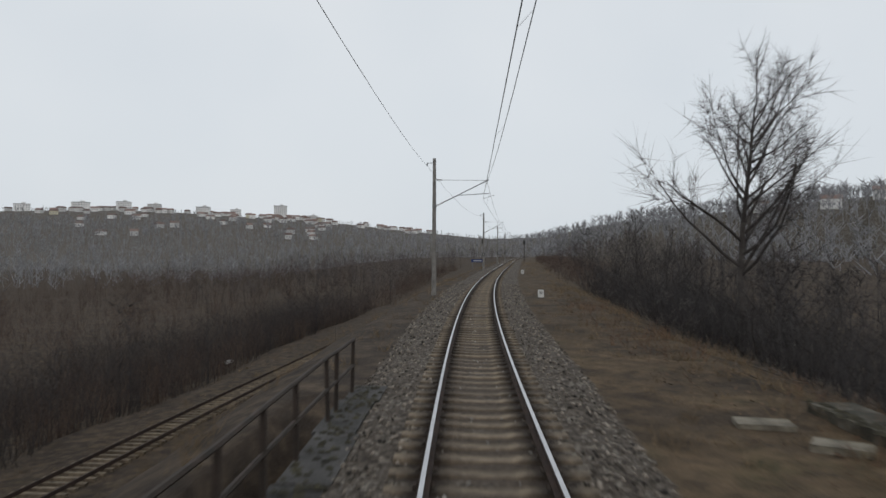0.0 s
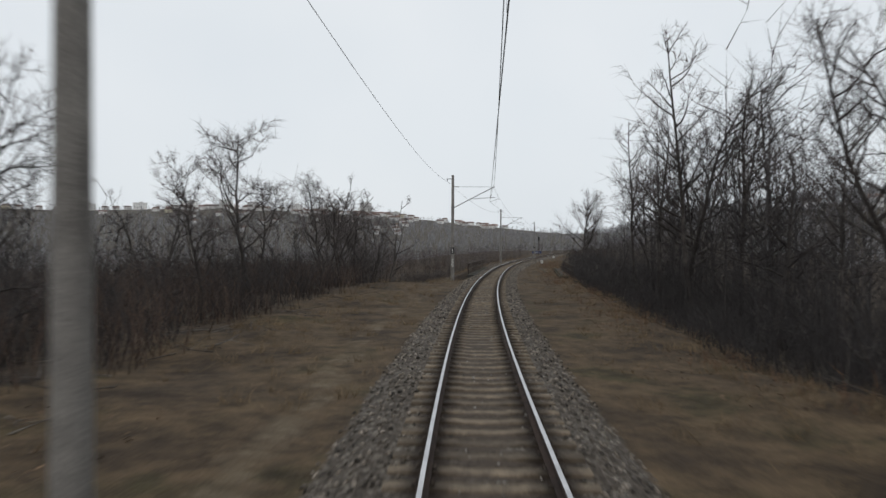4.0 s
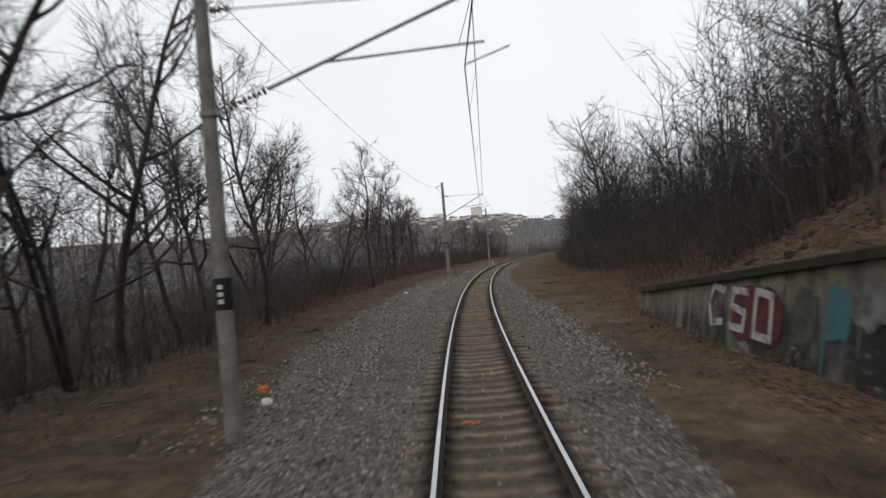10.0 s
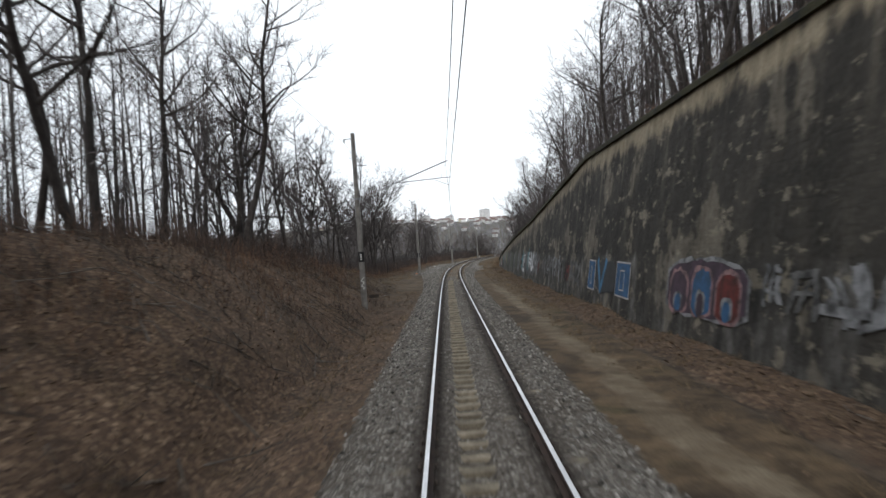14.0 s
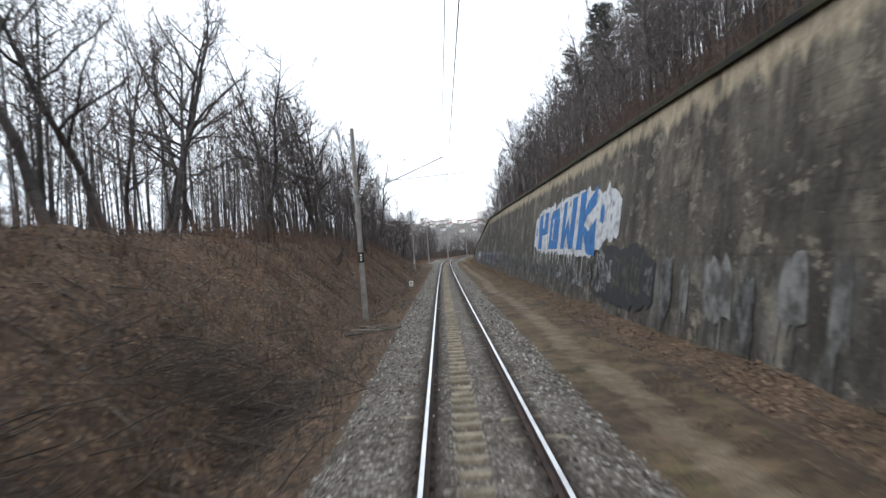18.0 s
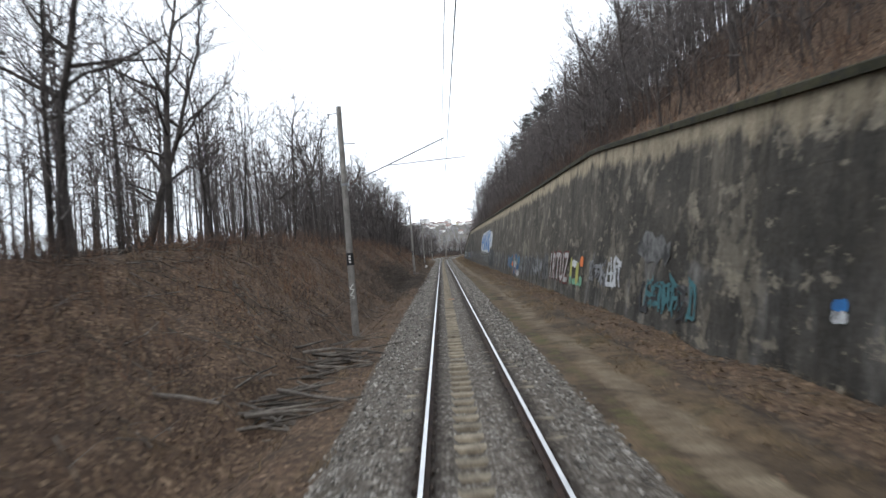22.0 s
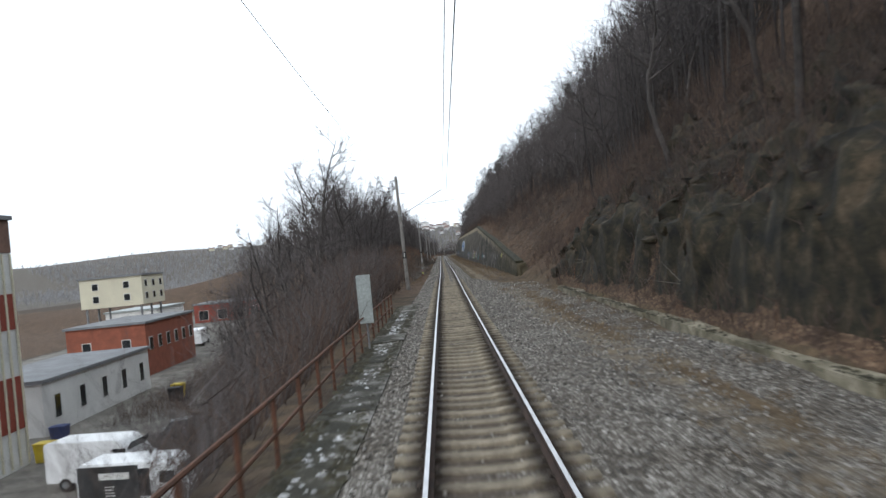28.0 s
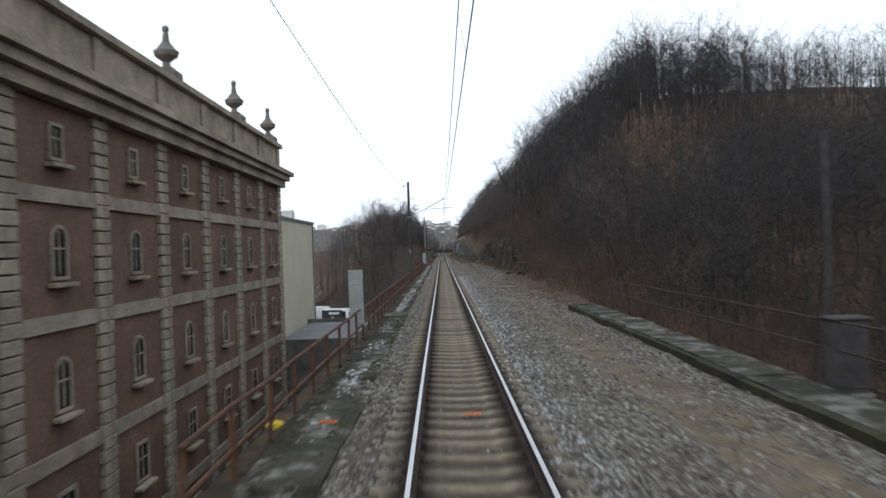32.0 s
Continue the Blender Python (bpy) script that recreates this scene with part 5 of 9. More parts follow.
for t_ in BUSH:
    tagged(t_, category="shrub")
TREE_RNG = np.random.default_rng(77)
used_template = set()


def plant(template, s, lat, scale=1.0, sink=0.1):
    z = ground_at(s, lat) - sink
    m = stand(s, lat, z, TREE_RNG.uniform(0, 360)) @ Matrix.Diagonal((scale * TREE_RNG.uniform(0.9, 1.1), scale * TREE_RNG.uniform(0.9, 1.1), scale, 1))
    if id(template) not in used_template:
        used_template.add(id(template))
        template.matrix_basis = m
        return template
    ob = copy_thing(template, m)
    ob.matrix_basis = m
    return ob


def grove(kinds, s_lo, s_hi, lat_lo, lat_hi, count, lo, hi):
    for i in range(count):
        s = s_lo + (s_hi - s_lo) * (i + TREE_RNG.uniform(0, 1)) / count
        plant(kinds[int(TREE_RNG.integers(len(kinds)))], s, TREE_RNG.uniform(lat_lo, lat_hi), TREE_RNG.uniform(lo, hi))


# right of the line
broad = tree_template("bare_tree", "leafless tree with a broad fan of fine branches", "bare trees along the line", seed=15, height=10.2, trunk_r=0.17, spread=0.44, first=0.34, primaries=28, crook=0.11, secondaries=7, twigs=14, rise=(0.5, 1.3))
plant(broad, 27, 10.0, 1.14)
grove(CROOKED + TALL[:1], 0, 110, 13, 26, 9, 0.55, 0.8)
grove(CROOKED, -62, -20, 11, 24, 8, 0.8, 1.0)
grove(TALL + CROOKED, -150, -62, 9.5, 20, 26, 0.85, 1.1)
grove(TALL, -250, -150, 9.5, 18, 22, 0.75, 1.0)
grove(TALL, -385, -250, 12, 22, 18, 0.75, 1.0)
grove(TALL, -428, -385, 17, 26, 8, 0.9, 1.1)
grove(TALL, -478, -420, 10.5, 22, 14, 0.8, 1.05)
grove(TALL, -502, -478, 10.5, 26, 8, 0.62, 0.85)
grove(TALL, -575, -500, 10, 18, 10, 0.5, 0.72)
for s_, la_ in ((-486, 11.0), (-480, 9.6), (-475, 11.5), (-470, 9.8), (-465, 11.2), (-459, 9.9)):
    plant(TALL[3 if s_ % 2 else 0], s_, la_, TREE_RNG.uniform(0.85, 1.05))
for k_, s_, la_, sc_ in ((1, -5, -14.0, 1.6), (0, -14, -10.8, 1.0), (2, -9, -12.5, 1.45), (2, -2, -12.5, 1.75), (1, 4, -14.5, 1.7), (0, 9, -13.5, 1.6), (2, -8, -10.5, 1.6), (0, -12, -13.5, 1.2), (2, -19, -12.5, 1.05), (0, -24, -11.0, 0.9), (0, -8, 14.2, 1.35), (1, 4, 17.0, 0.8)):
    plant(CROOKED[k_], s_, la_, sc_)
for k_ in range(11):
    plant(TALL[(1, 0, 1, 2)[k_ % 4]], -39.0 + 1.7 * k_, (9.5, 12.2, 14.5, 10.6, 13.2)[k_ % 5] + 0.06 * k_, TREE_RNG.uniform(0.98, 1.18))
for s_, la_ in ((-181, -13.5), (-176, -10.8), (-170, -14.0), (-165, -11.2), (-158, -13), (-150, -11.5)):
    plant(TALL[int(abs(s_)) % 4], s_, la_, TREE_RNG.uniform(1.12, 1.3))
for k_ in range(7):
    plant(TALL[k_ % 4], -61.0 + 2.8 * k_, (10.2, 13.5, 11.6)[k_ % 3] + 0.1 * k_, TREE_RNG.uniform(0.75, 1.0))
for s_, la_ in ((52, 11), (58, 14), (66, 12), (74, 15), (63, 17)):
    plant(TALL[1], s_, la_, 0.6)
grove(TALL, -300, -200, 9.6, 12.5, 12, 0.8, 1.0)
grove(TALL, -360, -300, 9.6, 12.5, 8, 0.7, 0.9)
# left of the line
grove(TALL, -300, -225, -13, -8.6, 12, 1.0, 1.25)
grove(CROOKED, -102, -62, -17, -9.5, 12, 0.95, 1.25)
grove(BUSH + CROOKED, -62, -20, -20, -9.5, 9, 0.7, 1.0)
grove(CROOKED, -212, -100, -18, -9.5, 28, 1.15, 1.5)
grove(TALL + CROOKED, -330, -262, -19, -11, 12, 0.95, 1.22)
grove(TALL, -264, -206, -18, -10, 13, 1.12, 1.38)
grove(TALL, -392, -352, -16, -9.5, 8, 1.0, 1.15)
grove(TALL + CROOKED, -430, -330, -18, -10, 14, 0.75, 1.0)
grove(CROOKED, -462, -430, -12, -7, 8, 0.85, 1.1)
grove(TALL, -440, -380, -18, -9, 8, 1.0, 1.2)
grove(BUSH, -140, 60, 7.8, 12, 18, 0.7, 1.1)
grove(BUSH, -480, -452, -9.5, -5.0, 12, 0.9, 1.3)
grove(BUSH, -452, -428, -18, -6.0, 20, 0.9, 1.35)
grove(BUSH, -430, -220, -13, -7, 14, 0.5, 0.9)
for t_ in TALL + CROOKED + BUSH:
    if id(t_) not in used_template:
        for o_ in (*t_.children, t_):
            bpy.data.objects.remove(o_)


# ---- conifers on the hill above the wall ----
def conifer_template(seed):
    r = np.random.default_rng(seed)
    t = empty("conifer", "dark green pine standing in the bare hillside wood", "tree", "conifers on the hill")
    part("trunk", tube_bm((0, 0, -0.3), (0, 0, 14), 0.17, 0.03, 7), M["bark"], t)
    p0, p1, r0, r1 = [], [], [], []
    for z in np.arange(5.0, 13.8, 0.55):
        reach = (14.4 - z) * 0.30 + 0.3
        for _ in range(9):
            a = r.uniform(0, 6.28)
            d = np.array([np.cos(a), np.sin(a), r.uniform(-0.15, 0.25)])
            ln = reach * r.uniform(0.7, 1.1)
            q0 = np.array([0, 0, z + r.uniform(-0.2, 0.2)])
            for k in range(14):
                f = r.uniform(0.2, 1.0)
                b = q0 + d * ln * f
                e = b + (d * 0.6 + r.normal(0, 0.55, 3)) * 0.42
                p0.append(b), p1.append(e), r0.append(0.05), r1.append(0.012)
    spikes_mesh("crown", p0, p1, r0, M["needle"], t, "clumps of dark needles")
    return t


PINE = [conifer_template(41)]
for s, la, sc in ((-246, 22, 1.15), (-241, 18.5, 1.05), (-238, 24, 1.25), (-233, 20, 1.15), (-229, 17.5, 1.0), (-226, 23, 1.2), (-298, 24, 0.9), (-352, 27, 0.85)):
    plant(PINE[0], s, la, sc)


# ---- woods further back, and thickets ----
def far_wood(name, bands, seed, label, mat="twig"):
    r = np.random.default_rng(seed)
    p0, p1, r0, r1, q0, q1, qr = [], [], [], [], [], [], []
    for s_lo, s_hi, l_lo, l_hi, count, h_lo, h_hi in bands:
        s, la = r.uniform(s_lo, s_hi, count), r.uniform(l_lo, l_hi, count)
        z = ground_z(s, la)
        x, y = along(s, la)
        for i in range(count):
            if z[i] < -8.6:
                continue
            h = r.uniform(h_lo, h_hi)
            b = np.array([x[i], y[i], z[i] - 0.3])
            top = b + np.array([r.normal(0, 0.5), r.normal(0, 0.5), h * 0.88])
            p0.append(b), p1.append(top), r0.append(0.0072 * h), r1.append(0.02)
            m = 12
            f = r.uniform(0.18, 1.0, m)
            a = r.uniform(0, 6.28, m)
            ln = h * (0.36 - 0.22 * f) * r.uniform(0.7, 1.2, m)
            d = np.stack([np.cos(a) * 0.75, np.sin(a) * 0.75, r.uniform(0.5, 1.1, m)], -1)
            q = b + (top - b) * f[:, None]
            e = q + d * ln[:, None]
            bend = q + (e - q) * 0.5 + r.normal(0, 0.11, (m, 3)) * ln[:, None]
            e = e + r.normal(0, 0.13, (m, 3)) * ln[:, None]
            q0.append(q), q1.append(bend + (bend - q) * 0.12), qr.append(np.full(m, 0.03))
            q0.append(bend), q1.append(e), qr.append(np.full(m, 0.021))
            for k in range(4):
                g = r.uniform(0.2, 1.0, m)[:, None]
                q2 = np.where(g < 0.5, q + (bend - q) * 2 * g, bend + (e - bend) * (2 * g - 1))
                e2 = q2 + (d * 0.5 + r.normal(0, 0.6, (m, 3))) * ln[:, None] * 0.55
                q0.append(q2), q1.append(e2), qr.append(np.full(m, 0.014))
    ob = spikes_mesh(name, np.concatenate([np.array(p0)] + q0), np.concatenate([np.array(p1)] + q1), np.concatenate([np.array(r0)] + qr), M[mat])
    ob.data.materials.append(M["bark" if mat == "twig" else mat])
    stems = np.zeros(len(ob.data.polygons), dtype=np.int32)
    stems[:3 * len(p0)] = 1
    ob.data.polygons.foreach_set("material_index", stems)
    return tagged(ob, label, "woodland", kind="stuff")


far_wood("hillside_wood", [(-250, -150, 9.0, 14, 150, 5, 9), (-385, -250, 8.8, 14, 330, 4.5, 8.5), (-400, -300, 14, 44, 420, 9, 14), (-300, -225, 14, 44, 220, 9, 14), (-440, -385, 19, 46, 260, 12, 17), (-250, -150, 10, 40, 430, 9, 14), (-385, -250, 11, 44, 330, 9, 13), (-430, -385, 17, 46, 230, 12, 17), (-430, -385, 13.5, 20, 90, 7, 11), ], 51, "dense leafless wood on the hillside above the line")
far_wood("dark_wood", [(-150, -60, 9.0, 38, 520, 8, 12.5), (-44, -19, 9.5, 26, 70, 9, 14), (-60, 120, 10, 45, 340, 4, 7.5), (-5, 110, -70, -22, 420, 7, 11.5), (-60, -12, -55, -10, 130, 3.0, 6.0)], 54, "dense dark leafless wood beside the line", "shaded_twig")
far_wood("oak_wood", [(-600, -500, 9.5, 40, 850, 5.5, 9.5), (-505, -430, 28, 62, 320, 9, 13), (-476, -430, 12, 44, 300, 11, 16), (-502, -474, 11, 40, 170, 8, 11.5), (-472, -380, 42, 95, 300, 9, 13), (-540, -472, 38, 80, 120, 6, 9), (-556, -490, 22, 36, 70, 8, 11)], 53, "dense leafless wood on the hill above the gravel, coloured as shaded", "shaded_twig")
far_wood("valley_wood", [(-400, -200, -20, -9.5, 260, 8, 13), (-430, -265, -38, -11.5, 360, 9, 14), (-265, -200, -36, -11.5, 170, 12, 17), (-212, -60, -42, -11, 280, 7, 11), (110, 260, -70, -20, 260, 6, 10), (260, 400, -50, -9, 100, 3.5, 7), (110, 400, 9, 45, 160, 4, 9)], 52, "leafless woodland and scrub beside the line")


def thicket(name, bands, seed, label, mat, rad=0.012):
    r = np.random.default_rng(seed)
    P0, P1, R0, R1 = [], [], [], []
    for s_lo, s_hi, l_lo, l_hi, count, h_lo, h_hi in bands:
        count = int(count * 0.72)
        clumps = max(1, count // 9)
        cs, cl = r.uniform(s_lo, s_hi, clumps), r.uniform(l_lo, l_hi, clumps)
        ch = r.uniform(h_lo, h_hi, clumps)
        k = r.integers(0, clumps, count)
        s, la = cs[k] + r.normal(0, 0.45, count), np.clip(cl[k] + r.normal(0, 0.45, count), l_lo - 0.4, l_hi + 0.4)
        z = ground_z(s, la)
        x, y = along(s, la)
        h = ch[k] * r.uniform(0.55, 1.1, count)
        b = np.stack([x, y, z - 0.08], -1)
        mid = b + np.stack([r.normal(0, 0.16, count) * h, r.normal(0, 0.16, count) * h, h * 0.55], -1)
        e = mid + np.stack([r.normal(0, 0.2, count) * h, r.normal(0, 0.2, count) * h, h * 0.45], -1)
        e2 = mid + np.stack([r.normal(0, 0.28, count) * h, r.normal(0, 0.28, count) * h, h * 0.35], -1)
        P0 += [b, mid]
        P1 += [e, e2]
        R0 += [np.full(count, rad * 1.3), np.full(count, rad)]
        R1 += [np.full(count, rad * 0.5), np.full(count, rad * 0.5)]
    ob = spikes_mesh(name, np.concatenate(P0), np.concatenate(P1), np.concatenate(R0), mat)
    return tagged(ob, label, "thicket", kind="stuff")


thicket("bramble_thicket", [
    (-60, -12, -22, -8.0, 3200, 1.6, 3.0), (-10, 120, -34, -21.5, 7000, 2.0, 5.0), (-10, 240, -120, -34, 9000, 5.0, 9.0), (120, 250, -32, -19.5, 3600, 2.0, 4.5), (60, 250, 7, 16, 3600, 1.5, 3.2),
    (-212, -60, -16, -9, 7000, 1.2, 2.6), (-150, -60, 7.5, 16, 6000, 1.2, 2.8),
    (-430, -200, -17, -8, 9000, 0.7, 1.9), (-430, -200, -8, -4.8, 3600, 0.3, 0.8), (-420, -150, 8.5, 20, 9000, 0.8, 2.0), (-600, -420, 8.0, 22, 11000, 0.9, 2.6),
    (-496, -472, -7.5, -4.2, 2500, 1.2, 2.8), (-472, -452, -12, -4.2, 4500, 2.0, 4.2), (-452, -430, -19, -4.4, 8000, 1.8, 3.8), (-430, -395, -30, -9, 8000, 1.0, 2.6), (-566, -503, 7.2, 11, 5000, 1.0, 2.4), (-500, -443, 6.7, 8.5, 4500, 0.3, 1.0), (-500, -443, 9, 16, 5000, 1.2, 3.0),
    (-430, -196, -11, -4.4, 9000, 0.25, 0.9), (-395, -250, 8.2, 15, 6000, 0.9, 2.6), (-445, -425, 7.0, 16, 2500, 0.6, 1.8),
    (-504, -441, 7.0, 15, 6500, 0.5, 1.9), (-600, -500, 8.5, 26, 9000, 1.6, 3.4), (-430, -380, 9, 24, 4000, 0.5, 1.6), (-150, -60, 9, 22, 6000, 1.5, 3.0),
], 61, "red-brown leafless bramble and sapling thicket", M["scrub"])


thicket("dead_stalks", [(-425, -200, -13, -6.0, 7000, 0.5, 1.4), (-212, -95, -11.5, -6.8, 3500, 0.4, 1.1), (-150, -95, 5.5, 8.5, 1500, 0.3, 0.8), (-570, -440, 6.6, 9.5, 2500, 0.4, 1.3), (-390, -150, 7.6, 9.5, 3000, 0.4, 1.0), (-60, 40, 4.5, 8.0, 1500, 0.3, 0.8)], 62, "tan and reddish dead weed stalks on the banks", M["stalk"], 0.009)


thicket("dark_brush", [
    (-150, -60, 8.2, 19, 9000, 2.4, 5.2), (-120, -90, 7.9, 9.5, 1500, 0.8, 2.0), (-62, -10, 7.0, 9.0, 3000, 0.5, 1.8), (-10, 14, 7.0, 9.0, 1500, 0.6, 1.6), (-432, -372, 15, 26, 4500, 1.2, 3.2), (-420, -385, 10, 16, 1200, 0.4, 1.4), (-62, 70, 8.4, 20, 16000, 1.8, 4.4), (-10, 120, -36, -21.5, 10000, 3.0, 6.5), (-62, -10, -22, -9.0, 5000, 1.6, 3.6), (-212, -100, -17, -9.5, 4500, 1.6, 3.6), (-212, -50, -42, -17, 7000, 3.0, 6.0),
    (-504, -443, 7.4, 14, 9000, 0.4, 1.6), (-600, -500, 9, 26, 6000, 2.5, 5.0),
], 64, "dense dark leafless brushwood along the edge of the wood", M["dark_brush"], 0.011)
thicket("grey_brush", [(-480, -450, -13, -4.6, 7000, 1.8, 4.6), (-452, -426, -22, -4.6, 8000, 1.8, 4.4), (-498, -478, -8, -4.4, 2500, 1.0, 2.6)], 65, "grey leafless bushes crowding below the fence", M["twig"], 0.01)
thicket("low_brush", [(-336, -294, -7.0, -2.5, 5200, 0.25, 0.8), (-400, -384, -5.5, -2.6, 900, 0.2, 0.5), (-290, -200, -4.4, -2.4, 1500, 0.15, 0.5)], 63, "dark low brushwood in the ditch beside the ballast", M["black_brush"], 0.01)


def tufts(name, bands, seed, label, mat, rad=0.006):
    """Dry grass and weeds: bent blades in tufts."""
    r = np.random.default_rng(seed)
    P0, P1 = [], []
    for s_lo, s_hi, l_lo, l_hi, count, h_lo, h_hi in bands:
        n = max(1, count // 14)
        cs, cl = r.uniform(s_lo, s_hi, n), r.uniform(l_lo, l_hi, n)
        k = r.integers(0, n, count)
        s, la = cs[k] + r.normal(0, 0.13, count), cl[k] + r.normal(0, 0.13, count)
        z = ground_z(s, la)
        x, y = along(s, la)
        h = r.uniform(h_lo, h_hi, count)
        b = np.stack([x, y, z - 0.02], -1)
        e = b + np.stack([r.normal(0, 0.5, count) * h, r.normal(0, 0.5, count) * h, h], -1)
        P0.append(b), P1.append(e)
    p0, p1 = np.concatenate(P0), np.concatenate(P1)
    ob = spikes_mesh(name, p0, p1, np.full(len(p0), rad * 1.15), mat)
    return tagged(ob, label, "grass", kind="stuff")


tufts("dry_grass", [
    (-60, 60, 2.6, 8.5, 7000, 0.08, 0.3), (-60, 60, 5.0, 8.0, 4000, 0.2, 0.5), (-60, -8, -8.5, -2.4, 4200, 0.12, 0.4), (-8, 90, -20, -2.6, 9000, 0.15, 0.5), (-150, -60, 2.8, 8.6, 8000, 0.08, 0.3), (-150, -60, 5.0, 9.0, 6000, 0.2, 0.5), (-490, -450, 3.9, 4.5, 1800, 0.06, 0.2), (-212, -60, -10, -4.5, 5200, 0.12, 0.45),
    (-430, -150, 3.2, 5.9, 16000, 0.08, 0.3), (-430, -196, -10, -2.2, 14000, 0.1, 0.35), (-570, -430, 2.8, 7.0, 4500, 0.08, 0.3), (60, 200, 3, 7, 2500, 0.15, 0.4), (60, 200, -7, -3, 2500, 0.15, 0.4),
], 71, "dry tan grass and dead weeds on the verge", M["grass"])


def litter_leaves(name, bands, seed, label):
    r = np.random.default_rng(seed)
    V, F, n0 = [], [], 0
    for s_lo, s_hi, l_lo, l_hi, count in bands:
        s, la = r.uniform(s_lo, s_hi, count), r.uniform(l_lo, l_hi, count)
        z = ground_z(s, la)
        x, y = along(s, la)
        c = np.stack([x, y, z + r.uniform(0.02, 0.06, count)], -1)
        t = r.uniform(0, 6.28, count)
        u = np.stack([np.cos(t), np.sin(t), r.normal(0, 0.22, count)], -1) * r.uniform(0.035, 0.07, count)[:, None]
        w = np.stack([-np.sin(t), np.cos(t), r.normal(0, 0.22, count)], -1) * r.uniform(0.022, 0.042, count)[:, None]
        up = np.array([0, 0, 0.018])
        V.append(np.stack([c - u, c + w + up, c + u, c - w + up], 1).reshape(-1, 3))
        F.append(np.arange(count)[:, None] * 4 + np.arange(4)[None] + n0)
        n0 += 4 * count
    ob = quick_mesh(name, np.concatenate(V), np.concatenate(F), M["leaf"])
    return tagged(ob, label, "fallen leaves", kind="stuff")


litter_leaves("fallen_leaves", [(-430, -196, -10, -2.3, 23000), (-425, -150, 7.5, 14, 12000), (-425, -150, 4.6, 5.9, 9000), (-425, -150, 3.2, 4.7, 1500), (-212, -60, -9, -5, 3000), (-160, -110, 5.5, 12, 6000), (-570, -500, 5.0, 12, 3000), (-432, -380, 7, 19, 14000), (-60, 40, 4, 8, 2500), (-502, -444, 6.9, 15, 9000)], 81, "brown fallen leaves strewn over the slopes")


def fallen_branches(name, bands, seed, label):
    """Dead branches and twigs lying on the slopes, each a bent stick."""
    r = np.random.default_rng(seed)
    P0, P1, R0 = [], [], []
    for s_lo, s_hi, l_lo, l_hi, count, lo, hi in bands:
        s, la = r.uniform(s_lo, s_hi, count), r.uniform(l_lo, l_hi, count)
        a, ln = r.uniform(0, 6.28, count), r.uniform(lo, hi, count)
        ds, dl = np.cos(a) * ln, np.sin(a) * ln
        pts = []
        for f in (0.0, 0.5, 1.0):
            q_s, q_l = s + ds * f + (r.normal(0, 0.07, count) * ln), la + dl * f
            x, y = along(q_s, q_l)
            pts.append(np.stack([x, y, ground_z(q_s, q_l) + r.uniform(0.0, 0.16, count) * ln * (0.5 + f)], -1))
        rad = 0.012 + 0.012 * ln * r.uniform(0.3, 1.0, count)
        P0 += [pts[0], pts[1]]
        P1 += [pts[1] + (pts[1] - pts[0]) * 0.3, pts[2]]
        R0 += [rad, rad * 0.75]
        for k in range(2):
            e = pts[1] + r.normal(0, 0.3, (count, 3)) * ln[:, None]
            e[:, 2] = np.maximum(e[:, 2], pts[1][:, 2])
            P0.append(pts[1]), P1.append(e), R0.append(rad * 0.5)
    ob = spikes_mesh(name, np.concatenate(P0), np.concatenate(P1), np.concatenate(R0), M["dead_wood"])
    return tagged(ob, label, "branches", kind="stuff")


fallen_branches("fallen_branches", [(-430, -190, -11, -4, 1500, 0.4, 2.2), (-432, -375, 7.5, 20, 900, 0.5, 3.0), (-506, -441, 7.2, 15, 500, 0.4, 2.2), (-570, -505, 6.8, 14, 400, 0.4, 2.0), (-160, -60, 6.5, 12, 400, 0.4, 2.0), (-60, 40, 6.5, 11, 250, 0.4, 1.8), (-212, -20, -12, -6.5, 500, 0.4, 1.8), (-400, -160, 5.0, 5.85, 250, 0.3, 1.0)], 91, "dead grey branches and twigs strewn over the slopes")

# ---- overhead line: masts, arms and wires ----
def strip_bars(parent, name, w, h, z, y, mat, count, label=""):
    """A column of plain bars where writing cannot be read."""
    bm = bmesh.new()
    for i in range(count):
        add_box(bm, 0, y, z + (i - (count - 1) / 2) * h * 1.7, w, 0.006, h)
    return part(name, bm, mat, parent, label)


